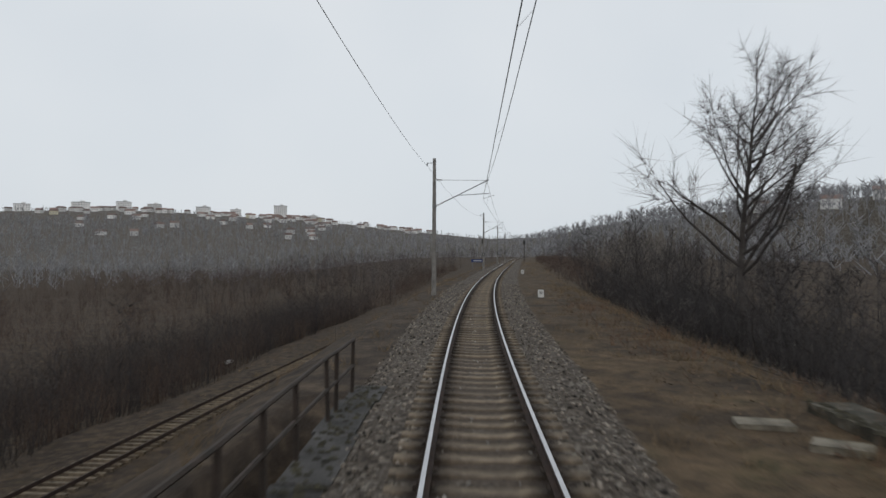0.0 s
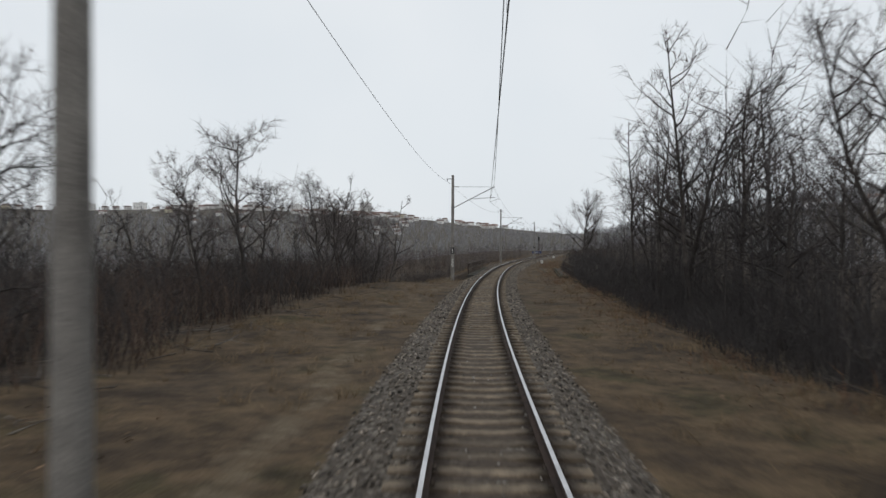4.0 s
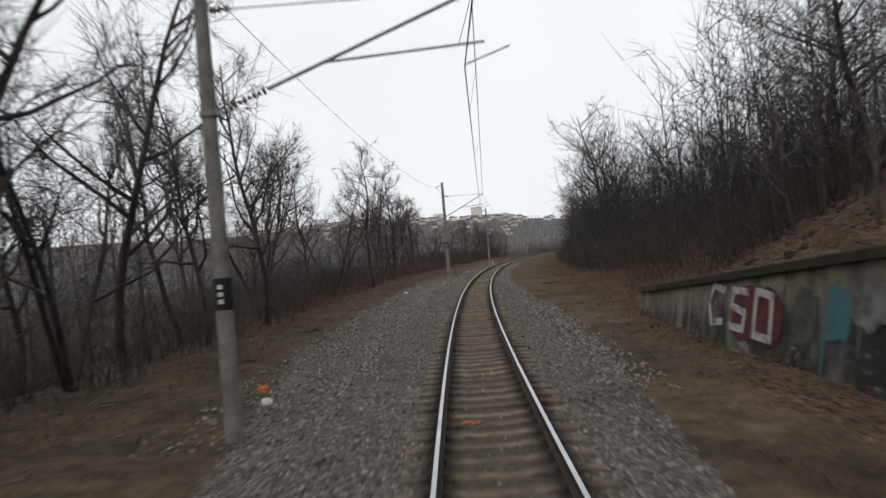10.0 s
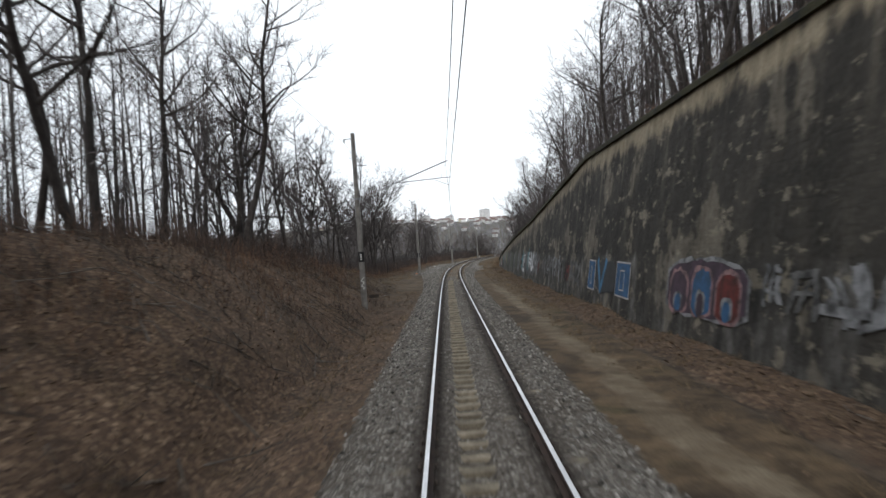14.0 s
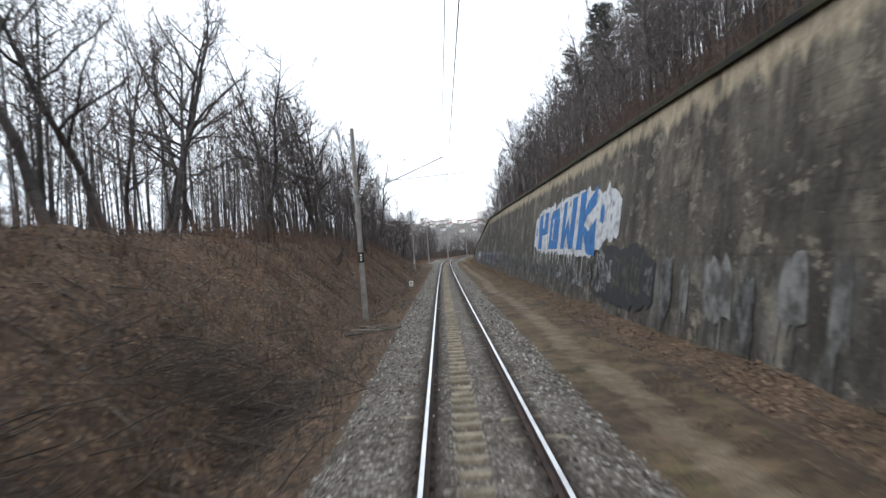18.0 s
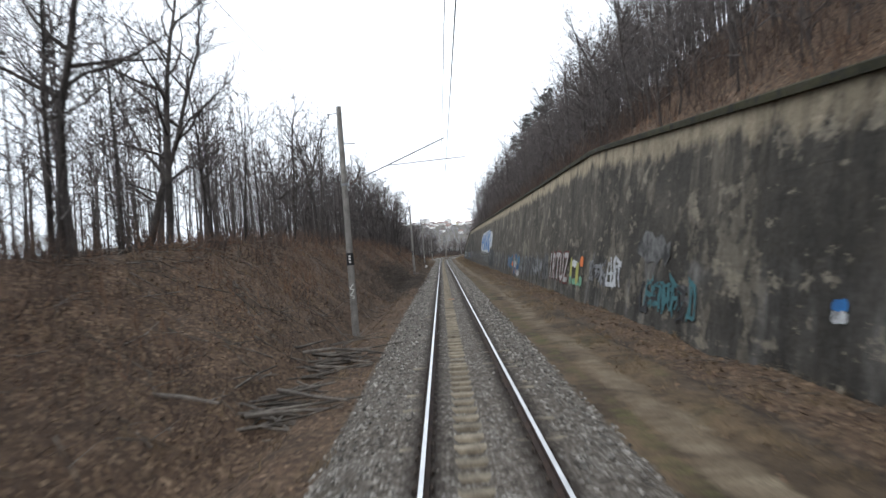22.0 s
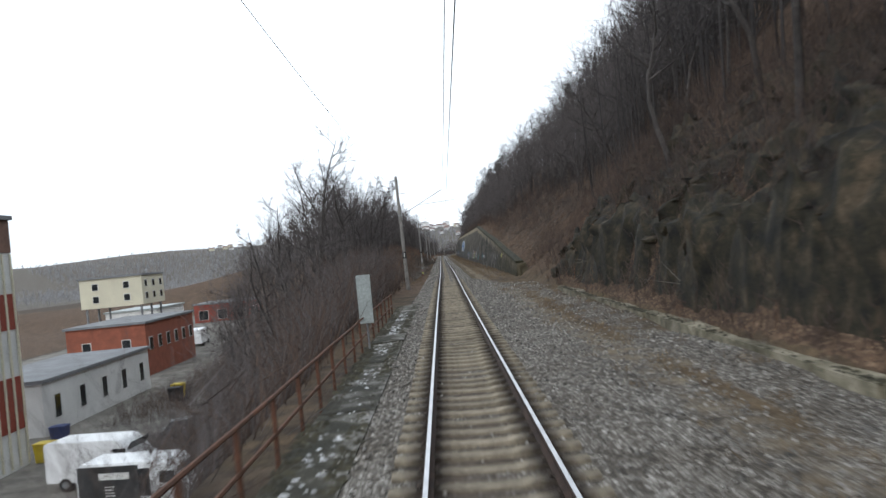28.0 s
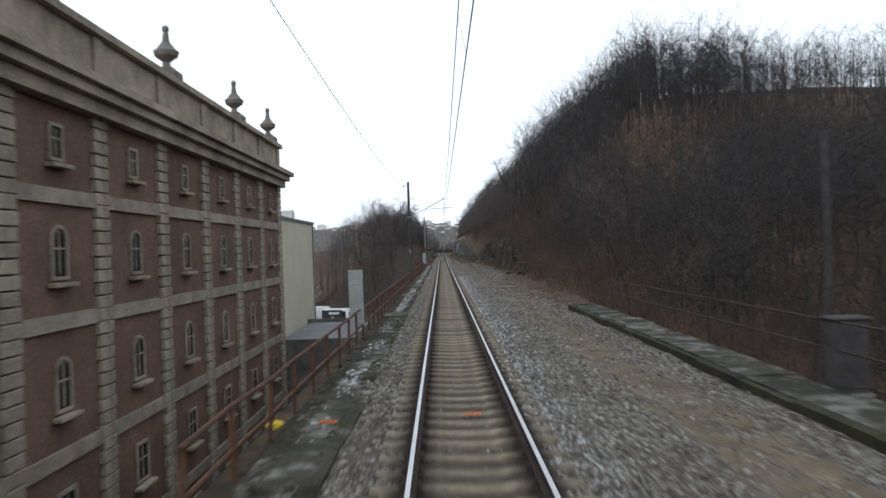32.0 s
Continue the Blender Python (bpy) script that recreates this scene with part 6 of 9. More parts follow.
def mast(s, lat, height, tip_lat, tip_z, wire_lat, wire_z, lean=0.0, tag_paint=False, tie=True, plate=2.2, dark=False):
    g = ground_at(s, lat)
    m = empty("catenary_mast", "dark weathered overhead-line mast with a steel arm, beside the railing" if dark else "pale concrete overhead-line mast with a steel arm, beside the track", "mast", "overhead-line masts", place=stand(s, lat, 0, 0) @ pose(0, 0, 0, 0, lean, 0))
    bm = bmesh.new()
    add_tube(bm, (0, 0, g - 0.4), (0, 0, height), 0.155, 0.105, 12)
    part("pole", bm, M["dark_mast" if dark else "mast"], m)
    if plate:
        bm = bmesh.new()
        geo = bmesh.ops.create_cone(bm, cap_ends=True, segments=12, radius1=0.152, radius2=0.15, depth=0.52)
        bmesh.ops.translate(bm, vec=(0, 0, plate), verts=geo["verts"])
        pl = part("number_plate", bm, M["mast_black"], m, "black painted band with pale marks")
        strip_bars(pl, "marking", 0.085, 0.07, plate, -0.154, M["white_paint"], 3)
    if tag_paint:
        bm = bmesh.new()
        for k in range(7):
            a = (0.09 * math.sin(k * 2.1), -0.15, 0.75 + 0.09 * k)
            b = (0.09 * math.sin(k * 2.1 + 2.1), -0.15, 0.82 + 0.09 * k)
            add_tube(bm, a, b, 0.024, None, 4)
        part("paint_scrawl", bm, M["white_paint"], m, "white painted scrawl")
    dt, dw = tip_lat - lat, wire_lat - lat
    foot = tip_z - 1.62
    a, b = Vector((0.13, 0, foot)), Vector((dt, 0, tip_z))
    part("cantilever_tube", tube_bm(a + (b - a) * 0.2, b + (b - a).normalized() * 0.12, 0.032, None, 8), M["steel"], m)
    bm = bmesh.new()
    for k in range(9):
        c = a + (b - a) * (0.03 + 0.019 * k)
        add_tube(bm, c, c + (b - a).normalized() * 0.045, 0.062 if k % 2 == 0 else 0.035, None, 8)
    part("insulator", bm, M["insulator"], m, "ribbed brown insulator")
    bm = bmesh.new()
    add_box(bm, 0.1, 0, foot, 0.16, 0.14, 0.1, 0.01)
    add_tube(bm, (0, 0, foot - 0.05), (0, 0, foot + 0.05), 0.152, 0.151, 12)
    part("bracket", bm, M["steel"], m)
    if tie:
        part("tie_rod", tube_bm((0.12, 0, tip_z + 0.06), (dt, 0, tip_z + 0.02), 0.014, None, 6), M["steel"], m)
        bm = bmesh.new()
        for k in range(6):
            add_tube(bm, (0.16 + 0.06 * k, 0, tip_z + 0.06), (0.2 + 0.06 * k, 0, tip_z + 0.06), 0.055 if k % 2 == 0 else 0.03, None, 8)
        part("insulator", bm, M["insulator"], m, "ribbed brown insulator")
    else:
        part("top_arm", tube_bm((0.1, 0, tip_z + 0.1), (0.62, 0, tip_z + 0.1), 0.025, None, 6), M["steel"], m)
    # registration tube and steady arm
    f = 0.42
    c = a + (b - a) * f
    reach = max(dw, dt) + (0.9 if s < -270 else 0.15)
    part("registration_tube", tube_bm(c, (reach, 0, c.z + 0.12), 0.022, None, 6), M["steel"], m)
    part("steady_arm", tube_bm((reach - 0.9 if dw >= dt - 0.05 else dw + 0.75, 0, c.z + 0.02), (dw, 0, wire_z + 0.03), 0.014, None, 6), M["steel"], m)
    part("hanger", tube_bm((dt, 0, tip_z - 0.05), (dt * 0.94, 0, c.z + 0.12), 0.006, None, 5), M["wire"], m)
    # outer bracket for the feeder
    bm = bmesh.new()
    add_tube(bm, (-0.05, 0, height - 0.28), (-0.5, 0, height - 0.3), 0.022, None, 6)
    add_tube(bm, (-0.46, 0, height - 0.3), (-0.46, 0, height - 0.5), 0.045, 0.03, 8)
    part("feeder_bracket", bm, M["steel"], m)
    return m


MASTS = [  # s, lat, height, tip lat, tip z, wire lat, wire z
    (228.0, -2.9, 8.4, 0.1, 6.9, 0.1, 5.7), (168.0, -2.8, 8.4, 0.2, 6.9, -0.1, 5.7),
    (109.0, -2.75, 8.4, 0.2, 6.95, 0.1, 5.75), (45.9, -3.15, 8.5, 0.25, 7.05, 0.0, 5.85), (-14.0, -3.2, 8.2, 0.1, 7.2, -0.17, 6.0), (-66.8, -3.15, 8.0, 0.05, 6.5, 0.1, 5.45),
    (-113.9, -2.9, 8.0, 0.35, 6.75, 0.1, 5.6), (-161.3, -4.15, 8.2, 0.25, 6.6, 0.05, 5.4), (-210.1, -4.7, 8.85, 0.0, 7.05, 0.1, 5.8), (-282.0, -4.35, 8.9, 0.0, 7.1, 0.2, 5.8),
    (-354.0, -4.2, 8.9, 0.05, 7.2, 0.1, 5.8), (-433.0, -3.3, 8.7, 0.05, 7.2, 0.25, 5.8), (-501.2, -3.25, 8.95, 0.07, 7.25, 0.1, 5.85), (-575.0, -3.3, 8.9, 0.05, 7.2, 0.2, 5.8),
]
for i, row in enumerate(MASTS):
    mast(*row, lean=(-0.9 if row[0] == -433.0 else 0.0), tag_paint=(row[0] in (-14.0, -354.0, -210.1)), tie=(row[0] > -165), plate=(0 if row[0] in (-66.8, 45.9) else 2.75 if row[0] == -113.9 else 2.42 if row[0] < -200 else 2.05), dark=(row[0] == -501.2))


def wires():
    over = empty("overhead_line", "dark contact and carrier wires strung from mast to mast above the track", "overhead wires", kind="structure")
    order = sorted(MASTS, key=lambda r: -r[0])
    for a, b in zip(order[:-1], order[1:]):
        n = 12
        f = np.linspace(0, 1, n + 1)
        sag = 4 * f * (1 - f)
        # wires run straight between their supports
        A, B = at(a[0], a[5], a[6]), at(b[0], b[5], b[6])
        con = [A + (B - A) * fi for fi in f]
        A, B = at(a[0], a[3], a[4]), at(b[0], b[3], b[4])
        mes = [A + (B - A) * fi - Vector((0, 0, 0.95 * g)) for fi, g in zip(f, sag)]
        A, B = at(a[0], a[1] - 0.46, a[2] - 0.5), at(b[0], b[1] - 0.46, b[2] - 0.5)
        fee = [A + (B - A) * fi - Vector((0, 0, 0.75 * g)) for fi, g in zip(f, sag)]
        for nm, pts, r in (("contact_wire", con, 0.0105), ("carrier_wire", mes, 0.009), ("feeder_wire", fee, 0.009)):
            tubes_mesh(nm, pts[:-1], pts[1:], np.full(n, r), np.full(n, r), 4, M["wire"], over)
        d0 = [mes[i] for i in range(1, n, 2)]
        d1 = [con[i] for i in range(1, n, 2)]
        tubes_mesh("droppers", d0, d1, np.full(len(d0), 0.004), np.full(len(d0), 0.004), 3, M["wire"], over)


wires()


# ---- railings and walkways ----
def bar(name, pts, rad, mat, parent, sides=6):
    """One continuous round bar through points."""
    pts = [Vector(p) for p in pts]
    verts, faces = [], []
    for i, p in enumerate(pts):
        d = (pts[min(i + 1, len(pts) - 1)] - pts[max(i - 1, 0)]).normalized()
        u = d.cross(Vector((0, 0, 1))).normalized()
        w = u.cross(d)
        for k in range(sides):
            a = 2 * math.pi * k / sides
            verts.append(p + u * rad * math.cos(a) + w * rad * math.sin(a))
    for i in range(len(pts) - 1):
        for k in range(sides):
            faces.append((i * sides + k, i * sides + (k + 1) % sides, (i + 1) * sides + (k + 1) % sides, (i + 1) * sides + k))
    return mesh_object(name, verts, faces, mat, parent)


def railing(name, label, pts, spacing, height, mat, group, thick=0.028):
    """A post-and-rail fence along places (s, lat, z of the foot)."""
    r = empty(name, label, "railing", group)
    ss = spacing if isinstance(spacing, list) else np.arange(pts[0][0], pts[-1][0] + 0.01, spacing)
    foot = [at(s, float(np.interp(s, [p[0] for p in pts], [p[1] for p in pts])), float(np.interp(s, [p[0] for p in pts], [p[2] for p in pts]))) for s in ss]
    rr = np.random.default_rng(int(abs(pts[0][0]) * 7) + 3)
    tops = []
    shared = None
    for p in foot:
        t = p + Vector((rr.normal(0, 0.015), rr.normal(0, 0.015), height))
        tops.append(t)
        if shared is None:
            bm = bmesh.new()
            add_box(bm, 0, 0, height / 2 - 0.1, thick * 2, thick * 2, height + 0.2, 0.006)
            ob = part("post", bm, mat, r)
            shared = ob.data
        else:
            ob = new("post", shared)
            ob.parent = r
        h = math.degrees(math.atan2((t - p).x, height))
        ob.matrix_basis = Matrix.Translation(p) @ pose(0, 0, 0, rr.normal(0, 0.6), h, heading(float(ss[0])))
    for nm, f in (("top_rail", 1.0), ("middle_rail", 0.5)):
        q = [p + (t - p) * f for p, t in zip(foot, tops)]
        ends = [q[0] + (q[0] - q[1]) * 0.05] + q[1:-1] + [q[-1] + (q[-1] - q[-2]) * 0.05]
        bar(nm, ends, thick, mat, r)
    return r


def walkway(name, label, s0, s1, lat0, lat1, z, length, mat, thick=0.22):
    w = empty(name, label, "walkway", kind="structure")
    rr = np.random.default_rng(int(abs(s0)))
    for s in np.arange(s0, s1 - 0.01, length):
        e = min(s + length - 0.015, s1)
        dz, tip, slip = rr.normal(0, 0.012), rr.normal(0, 0.012), rr.normal(0, 0.025)
        verts = [at(q, la + slip, z + dz + dd + tip * (la == lat1)) for q in (s, e) for la, dd in ((lat0, 0), (lat1, 0), (lat1, -thick), (lat0, -thick))]
        mesh_object("slab", verts, [(0, 1, 5, 4), (1, 2, 6, 5), (2, 3, 7, 6), (3, 0, 4, 7), (3, 2, 1, 0), (4, 5, 6, 7)], mat, w)
    return w


railing("bridge_railing", "dark rusted post-and-rail fence beside the narrow bridge walkway", [(-6.0, -2.51, -0.2), (2.0, -2.48, -0.2), (13.55, -2.45, -0.2)], [-6.0, -5.35, -3.0, -0.85, 0.4, 1.65, 3.1, 4.6, 6.1, 7.6, 9.1, 11.2, 11.9, 13.55], 1.0, M["dark_rail"], "railings along the bridges", 0.033)
walkway("bridge_walkway", "damp dark concrete walkway slabs beside the rails", -7.9, 14.2, -2.5, -1.85, -0.2, 2.3, M["damp_slab"])
railing("bridge_railing", "dark thin rusted fence on the concrete edge of the bridge", [(-12.0, 6.65, -0.12), (-4.0, 6.75, -0.12), (11.5, 6.85, -0.12)], 1.95, 0.95, M["dark_rail"], "railings along the bridges", 0.022)
walkway("bridge_edge", "mossy concrete kerb slabs on the edge of the bridge", -9.5, 12.8, 5.75, 6.55, -0.14, 2.6, M["wet_concrete"], 0.4)
railing("viaduct_railing", "rusty red-brown post-and-rail fence high above the yard", [(-562.0, -2.85, -0.3), (-457.0, -2.85, -0.3)], 1.75, 1.02, M["rust_rail"], "railings along the bridges", 0.03)
walkway("viaduct_walkway", "worn concrete walkway slabs beside the rails", -560.5, -452.0, -2.8, -1.8, -0.2, 1.9, M["mossy_slab"])
walkway("viaduct_kerb", "mossy concrete kerb stones along the gravel", -496.8, -449.0, 6.05, 6.6, -0.16, 1.8, M["mossy_kerb"], 0.4)
walkway("viaduct_kerb", "grey concrete footpath slabs beside the gravel", -566.0, -537.2, 5.45, 6.45, -0.14, 2.2, M["mossy_slab"], 0.4)
walkway("viaduct_edge", "dark mossy edge stones before the footpath", -566.0, -537.2, 5.28, 5.44, -0.17, 2.2, M["coping"], 0.4)
railing("footpath_railing", "thin dark rusted fence before the wood", [(-566.0, 6.5, 0.0), (-538.0, 6.5, 0.0)], 2.6, 1.0, M["dark_rail"], "railings along the bridges", 0.022)
railing("footpath_railing", "grey weathered two-rail fence before the wood", [(-487.0, 8.4, -0.1), (-474.0, 8.4, 0.2)], 2.6, 0.9, M["dead_wood"], "railings along the bridges", 0.03)

cabinet = empty("equipment_cabinet", "dark grey metal trackside cabinet standing at the edge of the wood", "cabinet", place=stand(-556.2, 6.75, ground_at(-556.2, 6.75), 0))
part("body", box_bm(0.62, 0.4, 1.3, 0, 0, 0.75, 0.02), M["dark_mast"], cabinet)
part("roof", box_bm(0.7, 0.48, 0.06, 0, 0, 1.43, 0.02), M["dark_mast"], cabinet)
part("door", box_bm(0.54, 0.02, 1.1, 0, -0.212, 0.78, 0.008), M["dark_mast"], cabinet)
part("base", box_bm(0.7, 0.5, 0.5, 0, 0, -0.12, 0.02), M["concrete"], cabinet)
pole = empty("concrete_pole", "slim weathered concrete pole standing in the wood", "pole", place=stand(-552.6, 8.45, ground_at(-552.6, 8.45), 0))
part("shaft", tube_bm((0, 0, -0.3), (0, 0, 4.9 - ground_at(-552.6, 8.45)), 0.1, 0.07, 9), M["dark_mast"], pole)

def moss_cushions(s_lo, s_hi, l_lo, l_hi, z, count, size, seed, mat, label):
    """Low clumps grown over the edges and joints of slabs."""
    r = np.random.default_rng(seed)
    heart = r.uniform(s_lo, s_hi, count // 12 + 1)
    s = np.clip(heart[r.integers(0, len(heart), count)] + r.normal(0, 0.7, count), s_lo, s_hi)
    la = r.uniform(l_lo, l_hi, count)
    x, y = along(s, la)
    base = np.array([[1, 0, 0], [0.3, 0.95, 0], [-0.8, 0.6, 0], [-0.8, -0.6, 0], [0.3, -0.95, 0], [0, 0, 0.45]])
    v = base[None] * (r.uniform(0.6, 1.4, (count, 6, 1)) * size * r.uniform(0.5, 1.5, (count, 1, 1)))
    v = v + np.stack([x, y, np.full(count, z)], -1)[:, None]
    tri = np.array([[0, 1, 5], [1, 2, 5], [2, 3, 5], [3, 4, 5], [4, 0, 5]])
    ob = quick_mesh("moss", v.reshape(-1, 3), (tri[None] + (np.arange(count) * 6)[:, None, None]).reshape(-1, 3), M[mat])
    return tagged(ob, label, "moss", kind="stuff")


moss_cushions(-561, -452, -2.85, -2.52, -0.205, 3200, 0.07, 171, "moss", "dark olive moss and dirt along the edge of the walkway")
moss_cushions(-561, -452, -2.05, -1.82, -0.205, 2200, 0.06, 172, "moss", "dark olive moss over the inner edge of the walkway")
moss_cushions(-561, -452, -2.5, -2.1, -0.2, 900, 0.045, 173, "fresh_stone", "loose pale stones scattered on the walkway")
moss_cushions(-7.9, 14, -2.45, -1.9, -0.202, 500, 0.05, 174, "moss", "dark dirt lying on the bridge walkway")
moss_cushions(-9.5, 12.8, 5.75, 6.0, -0.14, 500, 0.07, 175, "moss", "dark moss on the edge of the bridge")
moss_cushions(-496, -449, 6.05, 6.3, -0.16, 900, 0.06, 176, "moss", "dark moss on the kerb along the gravel")

# the retaining wall under the line, above the yard
verts, faces = [], []
RW = np.arange(-600, -486, 3.0)
for s in RW:
    for la, z in ((-2.95, -0.42), (-3.25, -0.42), (-3.6, -9.9), (-2.95, -9.9)):
        verts.append(at(s, la, z))
for i in range(len(RW) - 1):
    for j in range(4):
        faces.append((i * 4 + j, (i + 1) * 4 + j, (i + 1) * 4 + (j + 1) % 4, i * 4 + (j + 1) % 4))
faces += [(0, 1, 2, 3), tuple((len(RW) - 1) * 4 + j for j in (3, 2, 1, 0))]
tagged(mesh_object("wall_viaduct", verts, faces, M["concrete"]), "tall grey concrete wall carrying the line above the yard", "retaining wall", kind="structure")


# ---- signs, stones and stakes ----
def text_on(parent, body, size, x, y, z, mat, name="number", turn=0):
    cu = bpy.data.curves.new(name, "FONT")
    cu.body, cu.size, cu.extrude, cu.align_x, cu.align_y = body, size, 0.003, "CENTER", "CENTER"
    tmp = new("lettering", cu)
    me = bpy.data.meshes.new_from_object(tmp)
    bpy.data.objects.remove(tmp)
    me.materials.clear()
    me.materials.append(mat)
    ob = new(name, me)
    ob.parent = parent
    ob.matrix_basis = pose(x, y, z, 90, 0, turn)
    return ob


def milestone(s, lat, body, label):
    g = ground_at(s, lat)
    m = empty("distance_marker", label, "marker stone", "distance markers", place=stand(s, lat, g, 0))
    bm = bmesh.new()
    add_box(bm, 0, 0, 0.17, 0.36, 0.16, 0.6, 0.03)
    part("stone", bm, M["white_paint"], m)
    if body:
        text_on(m, body, 0.2, 0, -0.085, 0.3, M["mast_black"])
    else:
        bm = bmesh.new()
        add_box(bm, -0.06, -0.084, 0.28, 0.05, 0.006, 0.16)
        add_box(bm, 0.06, -0.084, 0.28, 0.05, 0.006, 0.16)
        part("marks", bm, M["mast_black"], m)
    return m


milestone(44.7, 3.65, "83", "white-painted distance marker stone in dry grass by the track")
milestone(-254.5, -3.25, "", "white-painted distance marker stone at the foot of the bank")
milestone(92.0, 3.2, "", "small white distance marker stone in dry grass")


def stake(s, lat, h, mat, label, r=0.035, lean=0.0, paint=None):
    g = ground_at(s, lat)
    m = empty("stake", label, "stake", place=stand(s, lat, g, 0) @ pose(0, 0, 0, 0, lean, 0))
    bm = bmesh.new()
    add_tube(bm, (0, 0, -0.2), (0, 0, h), r, r * 0.85, 7)
    part("shaft", bm, mat, m)
    if paint:
        part("tip", tube_bm((0, 0, h - 0.25), (0, 0, h + 0.004), r * 1.06, r * 0.95, 7), paint, m)
    return m


stake(-66.5, -2.75, 0.62, M["white_paint"], "short white-painted stake at the foot of a mast", 0.05)
stake(-104.8, -3.1, 0.95, M["dark_rail"], "leaning rusty iron stake in the ballast", 0.025, -14, M["dead_wood"])
stake(-108.5, -6.2, 0.5, M["dark_rail"], "short rusty iron stake in the ballast", 0.025, 10)
stake(62.0, -13.5, 3.4, M["dead_wood"], "thin grey wooden pole in dry grass", 0.03)
stake(70.0, -12.2, 1.4, M["white_paint"], "small white stake in dry grass", 0.04)
stake(-109.4, -2.75, 0.42, M["dark_rail"], "short rusty iron stake beside the ballast", 0.03, 6)
stake(-110.2, -2.85, 0.38, M["dark_rail"], "bent rusty iron stake beside the ballast", 0.025, -8)


def post_sign(s, lat, base, top, width, label):
    m = empty("trackside_board", label, "sign board", "metal boards on the railing", place=stand(s, lat, 0, 0))
    bm = bmesh.new()
    add_box(bm, 0, 0, (base + top) / 2, width, 0.03, top - base, 0.008)
    b = part("panel", bm, M["board"], m)
    bm = bmesh.new()
    add_box(bm, width * 0.28, -0.02, (base + top) / 2, 0.05, 0.02, top - base - 0.06)
    add_box(bm, -width * 0.28, -0.02, (base + top) / 2, 0.05, 0.02, top - base - 0.06)
    part("rib", bm, M["board"], b)
    part("pole", tube_bm((0, 0.05, -0.4), (0, 0.05, top - 0.05), 0.03, None, 8), M["steel"], m)
    return m


post_sign(-468.3, -2.75, 0.55, 2.0, 0.42, "grey-green ribbed metal board standing at the railing")
post_sign(-547.0, -2.95, 0.3, 1.95, 0.44, "grey metal board standing behind the rusty railing")

# signals and a platform sign far down the line
for s, la in ((150, -5.2), (205, 3.4)):
    g = empty("signal_post", "dark steel signal post beside the line", "railway signal", "signals down the line", place=stand(s, la, ground_at(s, la), 0))
    part("post", tube_bm((0, 0, -0.2), (0, 0, 5.6), 0.09, 0.08, 8), M["dark_rail"], g)
    part("head", box_bm(0.5, 0.18, 1.2, 0, 0, 5.4, 0.03), M["mast_black"], g)
g = empty("station_sign", "blue station name board on two posts beside the platform", "sign", place=stand(175, -8.0, ground_at(175, -8.0), 0))
part("panel", box_bm(3.0, 0.08, 0.7, 0, 0, 3.0, 0.02), M["blue"], g)
strip_bars(g, "lettering", 2.0, 0.16, 3.0, -0.045, M["white_paint"], 1)
for q in (-1.2, 1.2):
    part("post", tube_bm((q, 0, -0.2), (q, 0, 2.7), 0.04, None, 7), M["steel"], g)


def litter(s, lat, size, mat, label, name="rubbish", category="rubbish", seed=1):
    r = random.Random(seed)
    g = ground_at(s, lat)
    bm = bmesh.new()
    geo = bmesh.ops.create_icosphere(bm, subdivisions=2, radius=size / 2)
    for v in geo["verts"]:
        k = 0.75 + 0.5 * r.random()
        v.co = Vector((v.co.x * k * 1.3, v.co.y * k, v.co.z * k * 0.7))
    me = bpy.data.meshes.new(name)
    bm.to_mesh(me)
    bm.free()
    me.materials.append(mat)
    ob = new(name, me)
    ob.matrix_basis = stand(s, lat, g + size * 0.18, r.uniform(0, 360))
    return tagged(ob, label, category)


litter(69.7, -26.5, 1.0, M["white_paint"], "crumpled white plastic sack lying in the scrub", "plastic_sack", "rubbish", 3)
litter(-125, -5.0, 0.22, M["white_paint"], "scrap of white plastic on the ballast", "plastic_scrap", "rubbish", 4)
litter(-157, -4.9, 0.2, M["orange"], "scrap of orange plastic on the ballast", "plastic_scrap", "rubbish", 5)
litter(-158.5, -4.4, 0.24, M["white_paint"], "crumpled white paper on the ballast", "paper_scrap", "rubbish", 6)


def flat_piece(name, s, lat, length, width, thick, mat, label, category, turn, tilt=0.0, lift=0.0):
    bm = bmesh.new()
    add_box(bm, 0, 0, thick / 2, width, length, thick, min(0.015, thick * 0.3))
    for i, v in enumerate(bm.verts):
        v.co.z += 0.012 * math.sin(i * 2.7)
        v.co.x += 0.02 * math.sin(i * 1.9)
    me = bpy.data.meshes.new(name)
    bm.to_mesh(me)
    bm.free()
    me.materials.append(mat)
    ob = new(name, me)
    ob.matrix_basis = stand(s, lat, ground_at(s, lat) + lift, turn) @ pose(0, 0, 0, tilt, 0, 0)
    return tagged(ob, label, category)


flat_piece("broken_slab", 11.8, 4.6, 0.9, 0.5, 0.1, M["pale_stone"], "pale broken concrete slab lying in dry grass", "slab", 80)
flat_piece("broken_slab", 10.3, 5.1, 0.8, 0.45, 0.12, M["pale_stone"], "pale broken concrete slab lying in dry grass", "slab", 60)
flat_piece("broken_slab", 7.4, 5.0, 1.5, 0.4, 0.12, M["pale_stone"], "long pale broken kerb stone lying in dry grass", "slab", 20)
flat_piece("broken_slab", 5.4, 4.95, 1.2, 0.4, 0.12, M["pale_stone"], "long pale broken kerb stone lying in dry grass", "slab", 14)
flat_piece("wooden_plank", -125.0, 4.9, 1.4, 0.2, 0.1, M["plank"], "weathered red-brown plank lying on the verge", "plank", 88)
